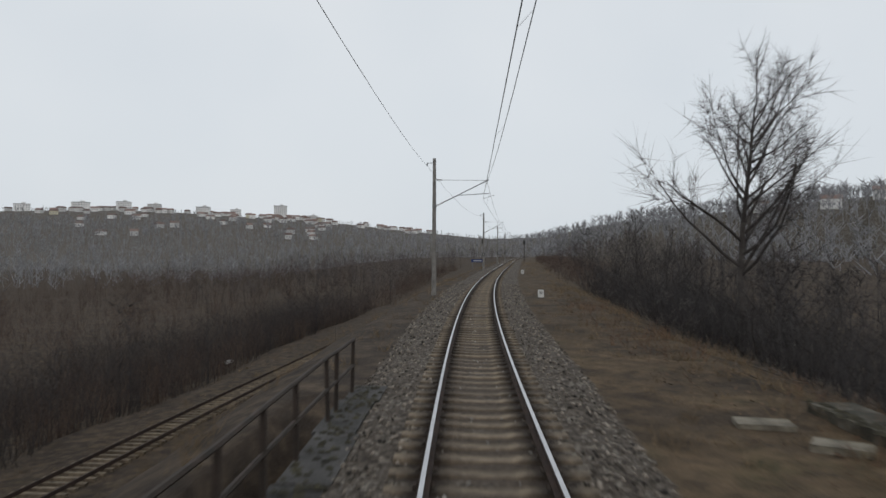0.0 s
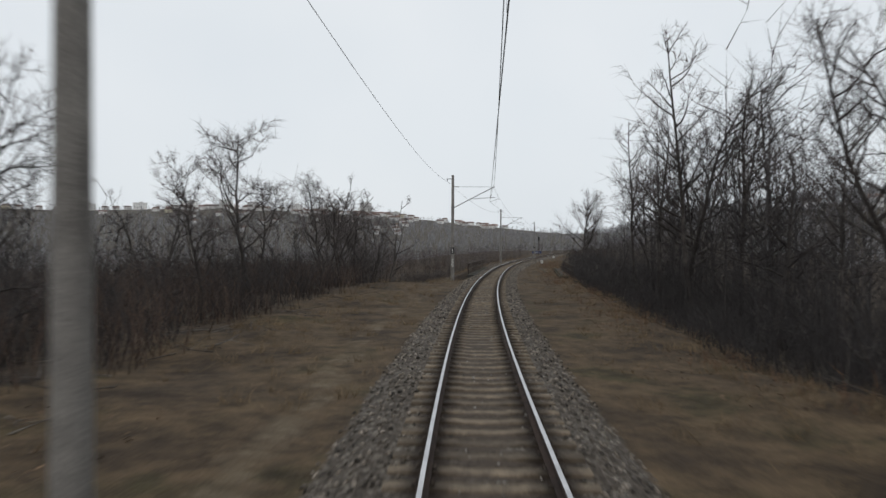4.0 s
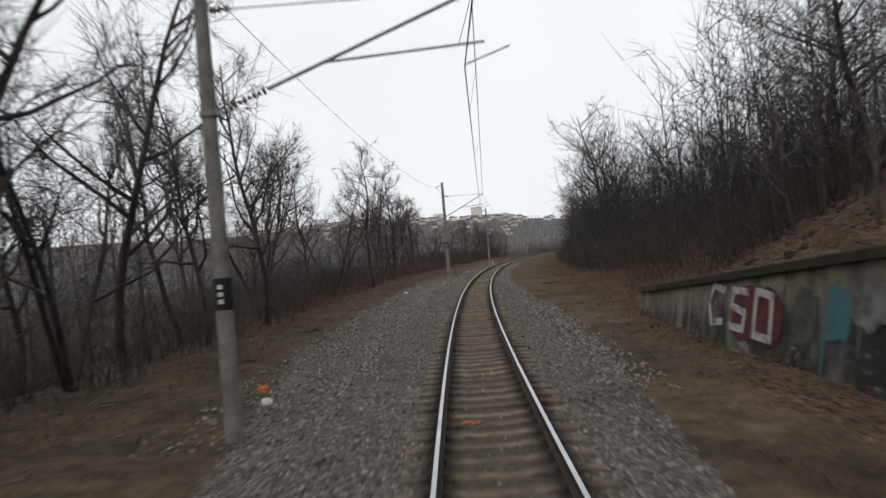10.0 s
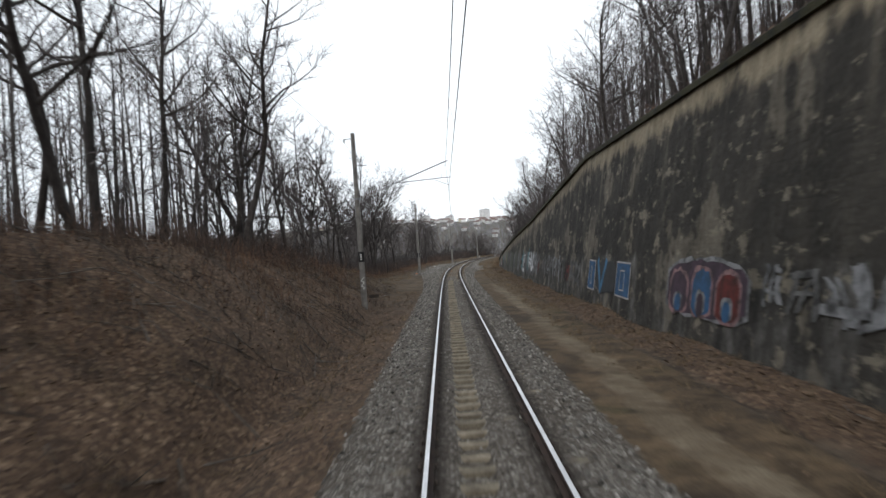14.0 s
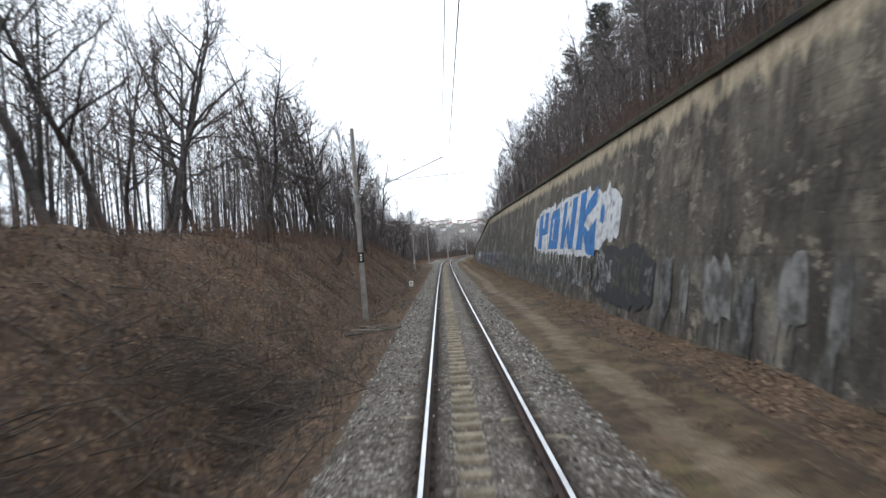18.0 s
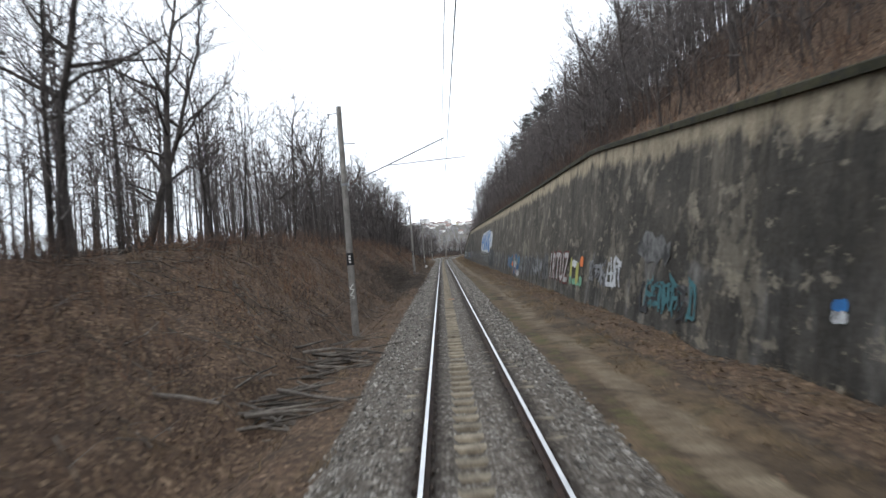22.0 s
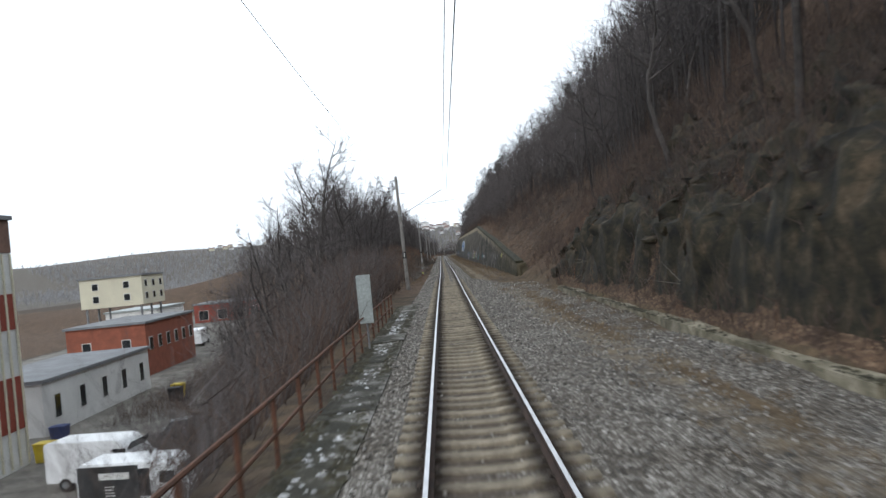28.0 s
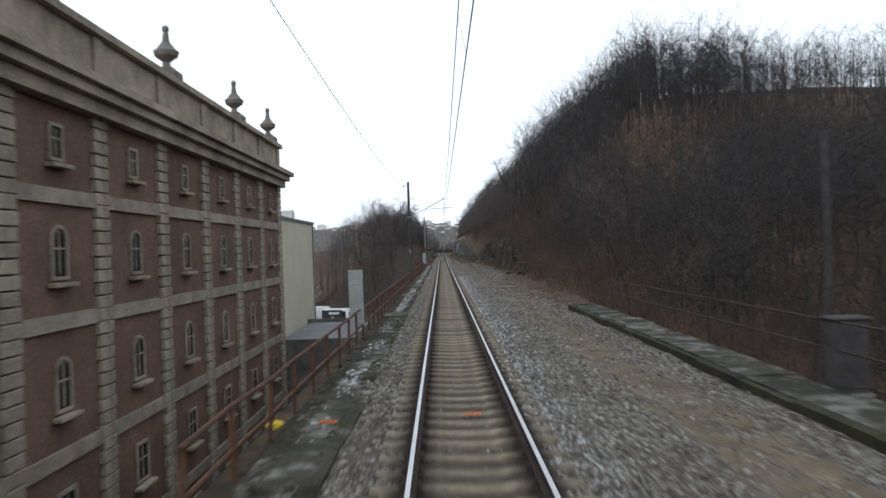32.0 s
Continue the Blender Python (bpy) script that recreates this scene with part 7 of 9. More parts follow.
flat_piece("wooden_plank", -125.7, 4.95, 1.4, 0.16, 0.1, M["plank"], "dark old plank lying beside another on the verge", "plank", 86)
flat_piece("wooden_plank", -20.0, 7.6, 2.6, 0.22, 0.06, M["pale_stone"], "pale weathered board tipped into the scrub", "plank", -72, 14, 0.25)
flat_piece("paper_sheet", -91.4, -3.5, 0.5, 0.28, 0.03, M["white_paint"], "flat white scrap lying on bare soil", "rubbish", 75)
flat_piece("concrete_plate", -519.4, 4.0, 1.2, 1.5, 0.1, M["pale_stone"], "pale square concrete cover lying in the gravel", "slab", 6)
flat_piece("concrete_plate", -497.6, 6.4, 1.0, 0.7, 0.25, M["wet_concrete"], "mossy concrete block at the end of the kerb", "slab", 2)
flat_piece("wooden_plank", -521.0, 6.2, 1.4, 0.16, 0.08, M["dead_wood"], "grey weathered board lying at the edge of the wood", "plank", 75)
# orange marks sprayed on a sleeper and on the walkway
for s, la, z in ((-162.0, -0.3, -0.166), (-557.4, -2.2, -0.192), (-557.3, 0.1, -0.166), (-346.0, 0.0, -0.166)):
    bm = bmesh.new()
    for k in range(4):
        add_box(bm, (k - 1.5) * 0.075, 0.03 * math.sin(k * 2), 0, 0.05, 0.13, 0.008, 0, pose(0, 0, 0, 0, 0, -20))
    me = bpy.data.meshes.new("paint_mark")
    bm.to_mesh(me)
    bm.free()
    me.materials.append(M["orange"])
    ob = new("paint_mark", me)
    ob.matrix_basis = stand(s, la, z + 0.012, 0)
    tagged(ob, "bright orange sprayed survey mark on old concrete", "paint mark")
litter(-557.8, -3.15, 0.2, M["yellow"], "small yellow plastic bucket at the railing's foot", "plastic_bucket", "bucket", 9).matrix_basis = stand(-557.8, -2.95, -0.1, 0)


# ---- cut branches, logs and stumps on the bank ----
def brush_pile(s, lat, n, length, spread, mat, label, seed, thick=0.03, flat=0.25):
    r = np.random.default_rng(seed)
    pile = empty("brush_pile", label, "brush pile", "cut branches on the bank", place=stand(s, lat, ground_at(s, lat), 0))
    p0, p1, r0, r1 = [], [], [], []
    for i in range(n):
        c = np.array([r.normal(0, spread * 0.5), r.normal(0, spread), abs(r.normal(0.12, 0.14))])
        x, y = stand(s, lat)[0][3], 0
        gz = ground_at(s + c[1], lat + c[0]) - ground_at(s, lat)
        a = r.normal(0.0, 0.55)
        d = np.array([np.cos(a), np.sin(a), r.normal(0, flat)])
        ln = length * r.uniform(0.4, 1.1)
        c = c + np.array([0, 0, gz])
        q = c - d * ln / 2
        rad = thick * r.uniform(0.4, 1.2)
        k = q + d * ln * 0.5 + r.normal(0, 0.06, 3)
        if i % max(1, n // 16) == 0:
            bm = tube_bm(q, k, rad, rad * 0.8, 6)
            add_tube(bm, k, q + d * ln, rad * 0.8, rad * 0.45, 6)
            part("branch", bm, mat, pile)
            continue
        p0 += [q, k]
        p1 += [k, q + d * ln]
        r0 += [rad, rad * 0.8]
        r1 += [rad * 0.8, rad * 0.45]
    if p0:
        tagged(tubes_mesh("brushwood", p0, p1, r0, r1, 5, mat, pile), kind="stuff")
    return pile


brush_pile(-312, -4.6, 420, 2.6, 1.7, M["black_brush"], "dark tangled heap of thin cut brushwood on the bank", 1, 0.018)
brush_pile(-319, -4.9, 460, 2.8, 1.9, M["black_brush"], "dark tangled heap of thin cut brushwood on the bank", 2, 0.018)
brush_pile(-304, -4.8, 320, 2.4, 1.8, M["black_brush"], "dark tangled heap of thin cut brushwood on the bank", 3, 0.016)
brush_pile(-326, -4.4, 260, 2.4, 1.6, M["black_brush"], "dark tangled heap of thin cut brushwood on the bank", 4, 0.016)
brush_pile(-315, -3.9, 9, 1.6, 1.6, M["dead_wood"], "pale cut branches lying on the brushwood", 5, 0.06)
brush_pile(-320, -4.2, 8, 1.7, 1.2, M["dead_wood"], "pale cut branches lying on the brushwood", 6, 0.06)
brush_pile(-290.3, -3.0, 6, 2.4, 0.5, M["dead_wood"], "long pale forked branch lying by the ballast", 7, 0.06)
brush_pile(-363.5, -3.6, 34, 2.2, 0.9, M["dead_wood"], "stack of grey cut poles by the ballast", 8, 0.05, 0.06)
brush_pile(-369.0, -3.9, 46, 2.6, 0.9, M["dead_wood"], "stack of grey cut poles by the ballast", 9, 0.05, 0.06)
brush_pile(-377.5, -4.0, 36, 2.4, 0.8, M["dead_wood"], "stack of grey cut poles by the ballast", 10, 0.05, 0.06)
brush_pile(-396.5, -3.9, 70, 2.2, 1.6, M["dead_wood"], "heap of grey cut branches by the ballast", 11, 0.03, 0.1)
brush_pile(-387.5, -3.9, 40, 1.6, 1.0, M["black_brush"], "dark cut brushwood on the bank", 12, 0.03, 0.1)


def log(s, lat, length, rad, label, turn, mat="dead_wood"):
    bm = bmesh.new()
    add_tube(bm, (-length / 2, 0, rad * 0.8), (length / 2, 0, rad * 0.9), rad, rad * 0.85, 10)
    for i, v in enumerate(bm.verts):
        v.co += Vector((0, 0.03 * math.sin(i * 1.3), 0.03 * math.cos(i * 1.7)))
    me = bpy.data.meshes.new("log")
    bm.to_mesh(me)
    bm.free()
    me.materials.append(M[mat])
    ob = new("log", me)
    ob.matrix_basis = stand(s, lat, ground_at(s, lat), turn)
    return tagged(ob, label, "log", "logs on the bank")


log(-382.5, -4.0, 1.5, 0.24, "thick grey split log with a dark underside by the ballast", -28)
log(-381.6, -4.1, 1.3, 0.2, "thick grey split log lying by the ballast", -24)
log(-318.6, -4.3, 1.4, 0.12, "pale cut log lying on dark brushwood", 20)
log(-321.0, -5.2, 1.2, 0.1, "pale cut log lying on dark brushwood", -30)
log(-205.0, -5.0, 1.2, 0.1, "dark fallen branch lying on the leafy bank", 35, "black_brush")

wp = empty("wooden_post", "old square wooden post with red and green paint marks", "post", place=stand(-400.2, -3.05, ground_at(-400.2, -3.05), 0) @ pose(0, 0, 0, 0, 4, 0))
part("shaft", box_bm(0.3, 0.24, 1.9, 0, 0, 0.7, 0.02), M["dead_wood"], wp)
for k, nm in enumerate(("p_red", "p_yellow", "p_pink", "p_grey")):
    part("paint_patch", box_bm(0.2, 0.008, 0.24, 0.02 * (k % 2), -0.123, 0.15 + 0.3 * k), M[nm], wp, "faded sprayed paint patch")


# ---- painted letters and scrawls on the retaining wall ----
def on_wall(s, z, proud=0.03):
    la = wall_lat(z) + 0.02 * float(wobble(np.array(s * 1.0), np.array(z * 1.0), 1.7, 2)) - proud
    return at(s, la, z)


LETTERS = {  # strokes on a field one wide and one high
    "Y": [((0.0, 1.0), (0.0, 0.5)), ((0.85, 1.0), (0.85, 0.5)), ((0.0, 0.5), (0.85, 0.5)), ((0.42, 0.5), (0.42, 0.0))],
    "O": [((0.1, 0.0), (0.1, 1.0)), ((0.1, 1.0), (0.8, 0.95)), ((0.8, 0.95), (0.85, 0.0)), ((0.85, 0.0), (0.1, 0.0))],
    "W": [((0.0, 1.0), (0.12, 0.0)), ((0.12, 0.0), (0.45, 0.55)), ((0.45, 0.55), (0.75, 0.0)), ((0.75, 0.0), (0.95, 1.0))],
    "K": [((0.1, 0.0), (0.1, 1.0)), ((0.1, 0.45), (0.9, 1.0)), ((0.3, 0.5), (0.95, 0.0))],
    "I": [((0.5, 0.0), (0.5, 1.0))],
    "R": [((0.1, 0.0), (0.1, 1.0)), ((0.1, 1.0), (0.75, 0.9)), ((0.75, 0.9), (0.7, 0.55)), ((0.7, 0.55), (0.1, 0.5)), ((0.35, 0.5), (0.85, 0.0))],
    "T": [((0.0, 1.0), (1.0, 1.0)), ((0.5, 1.0), (0.5, 0.0))],
    "U": [((0.1, 1.0), (0.1, 0.15)), ((0.1, 0.15), (0.5, 0.0)), ((0.5, 0.0), (0.9, 0.15)), ((0.9, 0.15), (0.9, 1.0))],
    "Z": [((0.0, 1.0), (1.0, 1.0)), ((1.0, 1.0), (0.0, 0.0)), ((0.0, 0.0), (1.0, 0.0))],
    "D": [((0.1, 0.0), (0.1, 1.0)), ((0.1, 1.0), (0.8, 1.0)), ((0.8, 1.0), (0.8, 0.0)), ((0.8, 0.0), (0.1, 0.0))],
    "V": [((0.0, 1.0), (0.45, 0.0)), ((0.45, 0.0), (0.9, 1.0))],
    "C": [((0.9, 0.9), (0.3, 1.0)), ((0.3, 1.0), (0.1, 0.5)), ((0.1, 0.5), (0.3, 0.0)), ((0.3, 0.0), (0.9, 0.1))],
    "S": [((0.9, 0.95), (0.2, 0.95)), ((0.2, 0.95), (0.15, 0.55)), ((0.15, 0.55), (0.85, 0.45)), ((0.85, 0.45), (0.8, 0.05)), ((0.8, 0.05), (0.1, 0.05))],
}


def letters(body, s0, s1, z0, z1, width, mat, proud, label, name="painted_letter", dip=0.0):
    """Stroke letters on the wall, reading from s0 (far end) to s1; each letter a part of the wall."""
    cell = (s1 - s0) / len(body)
    for i, ch in enumerate(body):
        verts, faces = [], []
        for a, b in LETTERS[ch]:
            pa = np.array([s0 + cell * (i + 0.08 + 0.8 * a[0]), z0 + (z1 - z0) * a[1] + dip * i])
            pb = np.array([s0 + cell * (i + 0.08 + 0.8 * b[0]), z0 + (z1 - z0) * b[1] + dip * i])
            d = (pb - pa) / max(np.linalg.norm(pb - pa), 1e-6)
            nrm = np.array([-d[1], d[0]]) * width / 2
            k = max(1, int(np.linalg.norm(pb - pa) / 0.7))
            pa, pb = pa - d * width * 0.3, pb + d * width * 0.3
            base = len(verts)
            for j in range(k + 1):
                c = pa + (pb - pa) * j / k
                for e in (nrm, -nrm):
                    verts.append(on_wall(c[0] + e[0], c[1] + e[1], proud))
            for j in range(k):
                q = base + 2 * j
                faces.append((q, q + 1, q + 3, q + 2))
            proud += 0.0012
        mesh_object(name, verts, faces, mat, wall, label)


def blob(s0, s1, z0, z1, mat, proud, label, seed, rag=0.12, name="paint_patch", drips=0):
    """A patch of paint with a ragged edge, laid on the wall."""
    r = np.random.default_rng(seed)
    n = max(6, int(abs(s1 - s0) / 0.35))
    top = [z1 + r.normal(0, rag) - abs(z1 - z0) * 0.25 * (abs(2 * i / n - 1) ** 4) for i in range(n + 1)]
    bot = [z0 + r.normal(0, rag) + abs(z1 - z0) * 0.15 * (abs(2 * i / n - 1) ** 4) for i in range(n + 1)]
    rows = 5
    verts, faces = [], []
    for i in range(n + 1):
        s = s0 + (s1 - s0) * i / n
        for j in range(rows + 1):
            z = bot[i] + (top[i] - bot[i]) * j / rows
            verts.append(on_wall(s, z, proud))
    for i in range(n):
        for j in range(rows):
            q = i * (rows + 1) + j
            faces.append((q, q + 1, q + rows + 2, q + rows + 1))
    for k in range(drips):
        s = r.uniform(min(s0, s1), max(s0, s1))
        w, ln = r.uniform(0.05, 0.16), r.uniform(0.3, 0.9)
        b = len(verts)
        verts += [on_wall(s, z0 + 0.2, proud), on_wall(s + w, z0 + 0.2, proud), on_wall(s + w * 0.7, z0 - ln, proud), on_wall(s + w * 0.3, z0 - ln, proud)]
        faces.append((b, b + 1, b + 2, b + 3))
    return mesh_object(name, verts, faces, mat, wall, label)


def tag_cluster(s0, s1, z0, z1, mats, seed, count=9, label="overlapping faded sprayed letters"):
    """Rounded letter-like strokes crowded over one another, not readable."""
    r = np.random.default_rng(seed)
    proud = 0.034
    for i in range(count):
        c = s0 + (s1 - s0) * (i + 0.5) / count
        w = abs(s1 - s0) / count * r.uniform(0.7, 1.25)
        verts, faces = [], []
        top, bot = z1 - r.uniform(0, 0.2) * (z1 - z0), z0 + r.uniform(0, 0.2) * (z1 - z0)
        for leg in (-0.38, -0.08, 0.3):
            n = 7
            base = len(verts)
            bow = r.normal(0, 0.28) * w
            tilt = r.normal(0, 0.22) * w
            th = w * r.uniform(0.05, 0.13)
            lo, hi = bot + r.uniform(0, 0.3) * (top - bot), top - r.uniform(0, 0.25) * (top - bot)
            for j in range(n + 1):
                f = j / n
                z = lo + (hi - lo) * f
                x = c + leg * w + bow * math.sin(f * 3.14) + tilt * (f - 0.5)
                k = th * (0.6 + 0.8 * r.random())
                verts += [on_wall(x - k, z, proud), on_wall(x + k, z, proud)]
            for j in range(n):
                q = base + 2 * j
                faces.append((q, q + 1, q + 3, q + 2))
        for f in r.uniform(0.1, 0.9, 2):
            z, base = bot + (top - bot) * f, len(verts)
            h, dz = (top - bot) * r.uniform(0.03, 0.08), r.normal(0, 0.12) * (top - bot)
            verts += [on_wall(c - w * 0.45, z - h, proud + 0.001), on_wall(c + w * 0.4, z - h + dz, proud + 0.001), on_wall(c + w * 0.4, z + h + dz, proud + 0.001), on_wall(c - w * 0.45, z + h, proud + 0.001)]
            faces.append((base, base + 1, base + 2, base + 3))
        mesh_object("painted_scrawl", verts, faces, M[mats[int(r.integers(len(mats)))]], wall, label)
        proud += 0.0015


# the big blue and white piece: each letter is cut out of plain shapes, (along, up) from its lower left corner
PIECE = {
    "#": [((0, 0), (1, -0.03), (0.98, 1.0), (0.02, 1.02))],
    "Y": [((0.1, 0), (0.48, 0), (0.48, 0.5), (0.1, 0.5)), ((0.0, 0.5), (0.48, 0.5), (0.42, 1.0), (0.08, 0.98)), ((0.48, 0.38), (0.95, 0.42), (0.95, 0.6), (0.48, 0.6)), ((0.6, 0.6), (0.95, 0.6), (0.98, 1.02), (0.66, 1.0))],
    "O": [((0.0, 0.0), (0.28, 0.0), (0.28, 0.72), (0.0, 0.72)), ((0.42, 0.22), (0.95, 0.2), (0.97, 0.74), (0.42, 0.72)), ((0.28, 0.0), (0.9, 0.0), (0.95, 0.2), (0.28, 0.22)), ((0.0, 0.72), (0.97, 0.74), (0.82, 0.97), (0.14, 0.93))],
    "W": [((0.0, 0.0), (0.26, 0.0), (0.3, 1.0), (0.06, 0.97)), ((0.26, 0.0), (0.42, 0.3), (0.45, 0.62), (0.28, 0.4)), ((0.42, 0.3), (0.6, 0.0), (0.62, 0.34), (0.45, 0.62)), ((0.6, 0.0), (0.9, 0.0), (0.99, 1.02), (0.68, 1.0))],
    "K": [((0.0, 0.0), (0.34, 0.0), (0.38, 1.0), (0.06, 0.98)), ((0.34, 0.42), (0.5, 0.56), (0.5, 0.8), (0.36, 0.66)), ((0.5, 0.56), (0.95, 0.72), (0.95, 1.02), (0.5, 0.8)), ((0.34, 0.26), (0.62, -0.06), (0.62, 0.3), (0.34, 0.42)), ((0.62, -0.06), (1.02, -0.1), (1.0, 0.5), (0.62, 0.3))],
}


def piece_letter(ch, s0, s1, z0, z1, mat, proud, label):
    """One filled letter on the wall, its shapes cut into small squares that follow the wall."""
    verts, faces = [], []
    n = 5
    for quad in PIECE[ch]:
        base = len(verts)
        a, b, c, d = (np.array(q, float) for q in quad)
        for i in range(n + 1):
            for j in range(n + 1):
                u, v = i / n, j / n
                q = (a * (1 - u) + b * u) * (1 - v) + (d * (1 - u) + c * u) * v
                verts.append(on_wall(s0 + (s1 - s0) * q[0], z0 + (z1 - z0) * q[1], proud))
        for i in range(n):
            for j in range(n):
                k = base + i * (n + 1) + j
                faces.append((k, k + 1, k + n + 2, k + n + 1))
    return mesh_object("painted_letter", verts, faces, mat, wall, label)


blob(-267.2, -283.0, 1.85, 4.65, M["p_white"], 0.03, "white ground of a large sprayed piece with dripping paint", 1, 0.12, drips=30)
blob(-276.0, -288.6, 1.7, 4.8, M["p_white"], 0.034, "white ground of a large sprayed piece", 2, 0.07, drips=12)
blob(-285.6, -291.2, 2.3, 4.45, M["p_white"], 0.032, "white ground of a large sprayed piece", 3, 0.1)
piece_letter("Y", -269.0, -273.3, 2.05, 4.3, M["p_blue"], 0.042, "bold bright blue sprayed letter with a white outline")
piece_letter("O", -274.0, -277.7, 2.05, 4.45, M["p_blue"], 0.042, "bold bright blue sprayed letter with a white outline")
piece_letter("W", -278.4, -282.5, 2.05, 4.6, M["p_blue"], 0.042, "bold bright blue sprayed letter with a white outline")
piece_letter("K", -283.0, -287.2, 2.0, 4.75, M["p_blue"], 0.042, "bold bright blue sprayed letter with a white outline")
blob(-267.9, -268.5, 2.9, 3.5, M["p_blue"], 0.044, "small blue sprayed tick", 4, 0.03)
blob(-287.9, -288.6, 3.1, 3.85, M["p_blue"], 0.044, "blue sprayed block", 5, 0.03)
tag_cluster(-266, -290, 0.1, 1.5, ["p_dim", "p_dim", "p_grey"], 21, 16, "faded grey sprayed letters half scrubbed away")
blob(-287.6, -296, 0.0, 2.1, M["p_black"], 0.03, "dark sprayed patch with green and white edges", 6, 0.1)
tag_cluster(-288, -296, 0.2, 2.0, ["p_grey", "p_dim", "p_green"], 22, 6, "dark outlined sprayed letters")
# blue panels and letters
for a, b in ((-214.9, -216.25), (-220.0, -222.1)):
    piece_letter("#", a, b, 0.3, 1.56, M["p_pale"], 0.03, "white edge of a blue painted panel")
    piece_letter("#", a - 0.07, b + 0.07, 0.36, 1.5, M["p_deep_blue"], 0.036, "deep blue painted panel with a white edge")
    letters("D", a - 0.5, b + 0.5, 0.55, 1.25, 0.05, M["p_pale"], 0.042, "pale thin painted letter")
blob(-216.4, -219.9, 0.3, 1.6, M["p_black"], 0.028, "black ground between blue painted panels", 37, 0.03)
letters("V", -216.5, -218.6, 0.35, 1.55, 0.3, M["p_light_blue"], 0.04, "pale blue sprayed letter")
blob(-226.2, -231.8, 0.28, 1.8, M["p_grey"], 0.026, "faded outline round a row of sprayed letters", 38, 0.04)
blob(-226.32, -231.68, 0.36, 1.72, M["p_plum"], 0.03, "dark plum ground of a row of sprayed letters", 39, 0.03)
for k_, (a, top_, fill_) in enumerate(((-226.5, 1.5, "p_plum"), (-228.2, 1.62, "p_deep_blue"), (-229.9, 1.55, "p_red"))):
    blob(a, a - 1.5, 0.3, top_, M["p_pink"], 0.034, "faded outline of a rounded sprayed letter", 140 + k_, 0.03)
    blob(a - 0.1, a - 1.4, 0.36, top_ - 0.1, M[fill_], 0.038, "dull rounded sprayed letter with a white outline", 150 + k_, 0.03)
    blob(a - 0.42, a - 1.08, 0.4, top_ - 0.62, M["p_grey"], 0.042, "faded inner line of a sprayed letter", 160 + k_, 0.02)
    blob(a - 0.52, a - 0.98, 0.36, top_ - 0.72, M["p_plum" if k_ % 2 else "p_deep_blue"], 0.046, "dark counter of a sprayed letter", 170 + k_, 0.02)
tag_cluster(-232.2, -240.5, 0.6, 2.0, ["p_dim", "p_grey", "p_dim"], 34, 7, "faded white outlined letters")
tag_cluster(-241, -262, 0.2, 1.6, ["p_dim"], 35, 14, "faint grey sprayed letters")
# start of the wall
letters("CSO", -154.2, -158.5, 0.12, 1.05, 0.17, M["p_pale"], 0.04, "white outlined sprayed letter")
blob(-155.9, -158.6, -0.05, 1.15, M["p_red"], 0.03, "round dark red sprayed patch", 41, 0.05)
for k_, (a, b, lo_, hi_, mat_) in enumerate(((-159.0, -159.9, 0.25, 1.2, "p_green"), (-160.2, -161.0, 0.4, 1.3, "p_teal"), (-161.0, -162.0, 0.7, 1.5, "p_scrub"), (-162.1, -163.2, 0.75, 1.6, "p_scrub"), (-164.1, -165.0, 0.75, 1.62, "p_scrub"), (-165.0, -165.8, 0.85, 1.75, "p_scrub"), (-165.8, -166.8, 0.8, 1.65, "p_scrub"), (-164.6, -166.5, -0.1, 0.75, "p_dim"), (-167.2, -167.7, 0.5, 1.6, "p_ochre"), (-168.2, -169.2, 0.3, 1.55, "p_green"), (-169.2, -170.1, 0.35, 1.7, "p_green"), (-170.1, -171.2, 0.3, 1.6, "p_green"), (-172.0, -173.6, 0.2, 1.75, "p_dim"), (-174.0, -175.6, 0.1, 1.7, "p_green"), (-175.6, -177.0, 0.2, 1.8, "p_green"), (-177.6, -179.0, 0.2, 1.6, "p_dim"), (-179.6, -181.4, 0.1, 1.8, "p_green"), (-182.0, -184.0, 0.2, 1.7, "p_dim"))):
    blob(a, b, lo_, hi_, M[mat_], 0.03 + 0.0006 * k_, "scrubbed block of an old sprayed letter", 240 + k_, 0.07, drips=1)
tag_cluster(-168.4, -171.0, 0.4, 1.5, ["p_dim"], 44, 3, "dull outlines of sprayed letters")
blob(-186.5, -196.5, 0.15, 1.8, M["p_dim"], 0.03, "faded grey ground of a sprayed piece", 45, 0.15)
tag_cluster(-185.5, -197.5, 0.0, 2.1, ["p_black", "p_white", "p_teal", "p_grey"], 46, 8, "black outlined white and teal sprayed letters")
blob(-197.0, -197.75, 0.45, 1.2, M["p_red"], 0.036, "small dark red sprayed patch", 47, 0.06)
tag_cluster(-200, -213, 0.1, 1.8, ["p_dim", "p_red", "p_grey", "p_dim"], 48, 9, "scrubbed grey and red sprayed letters")
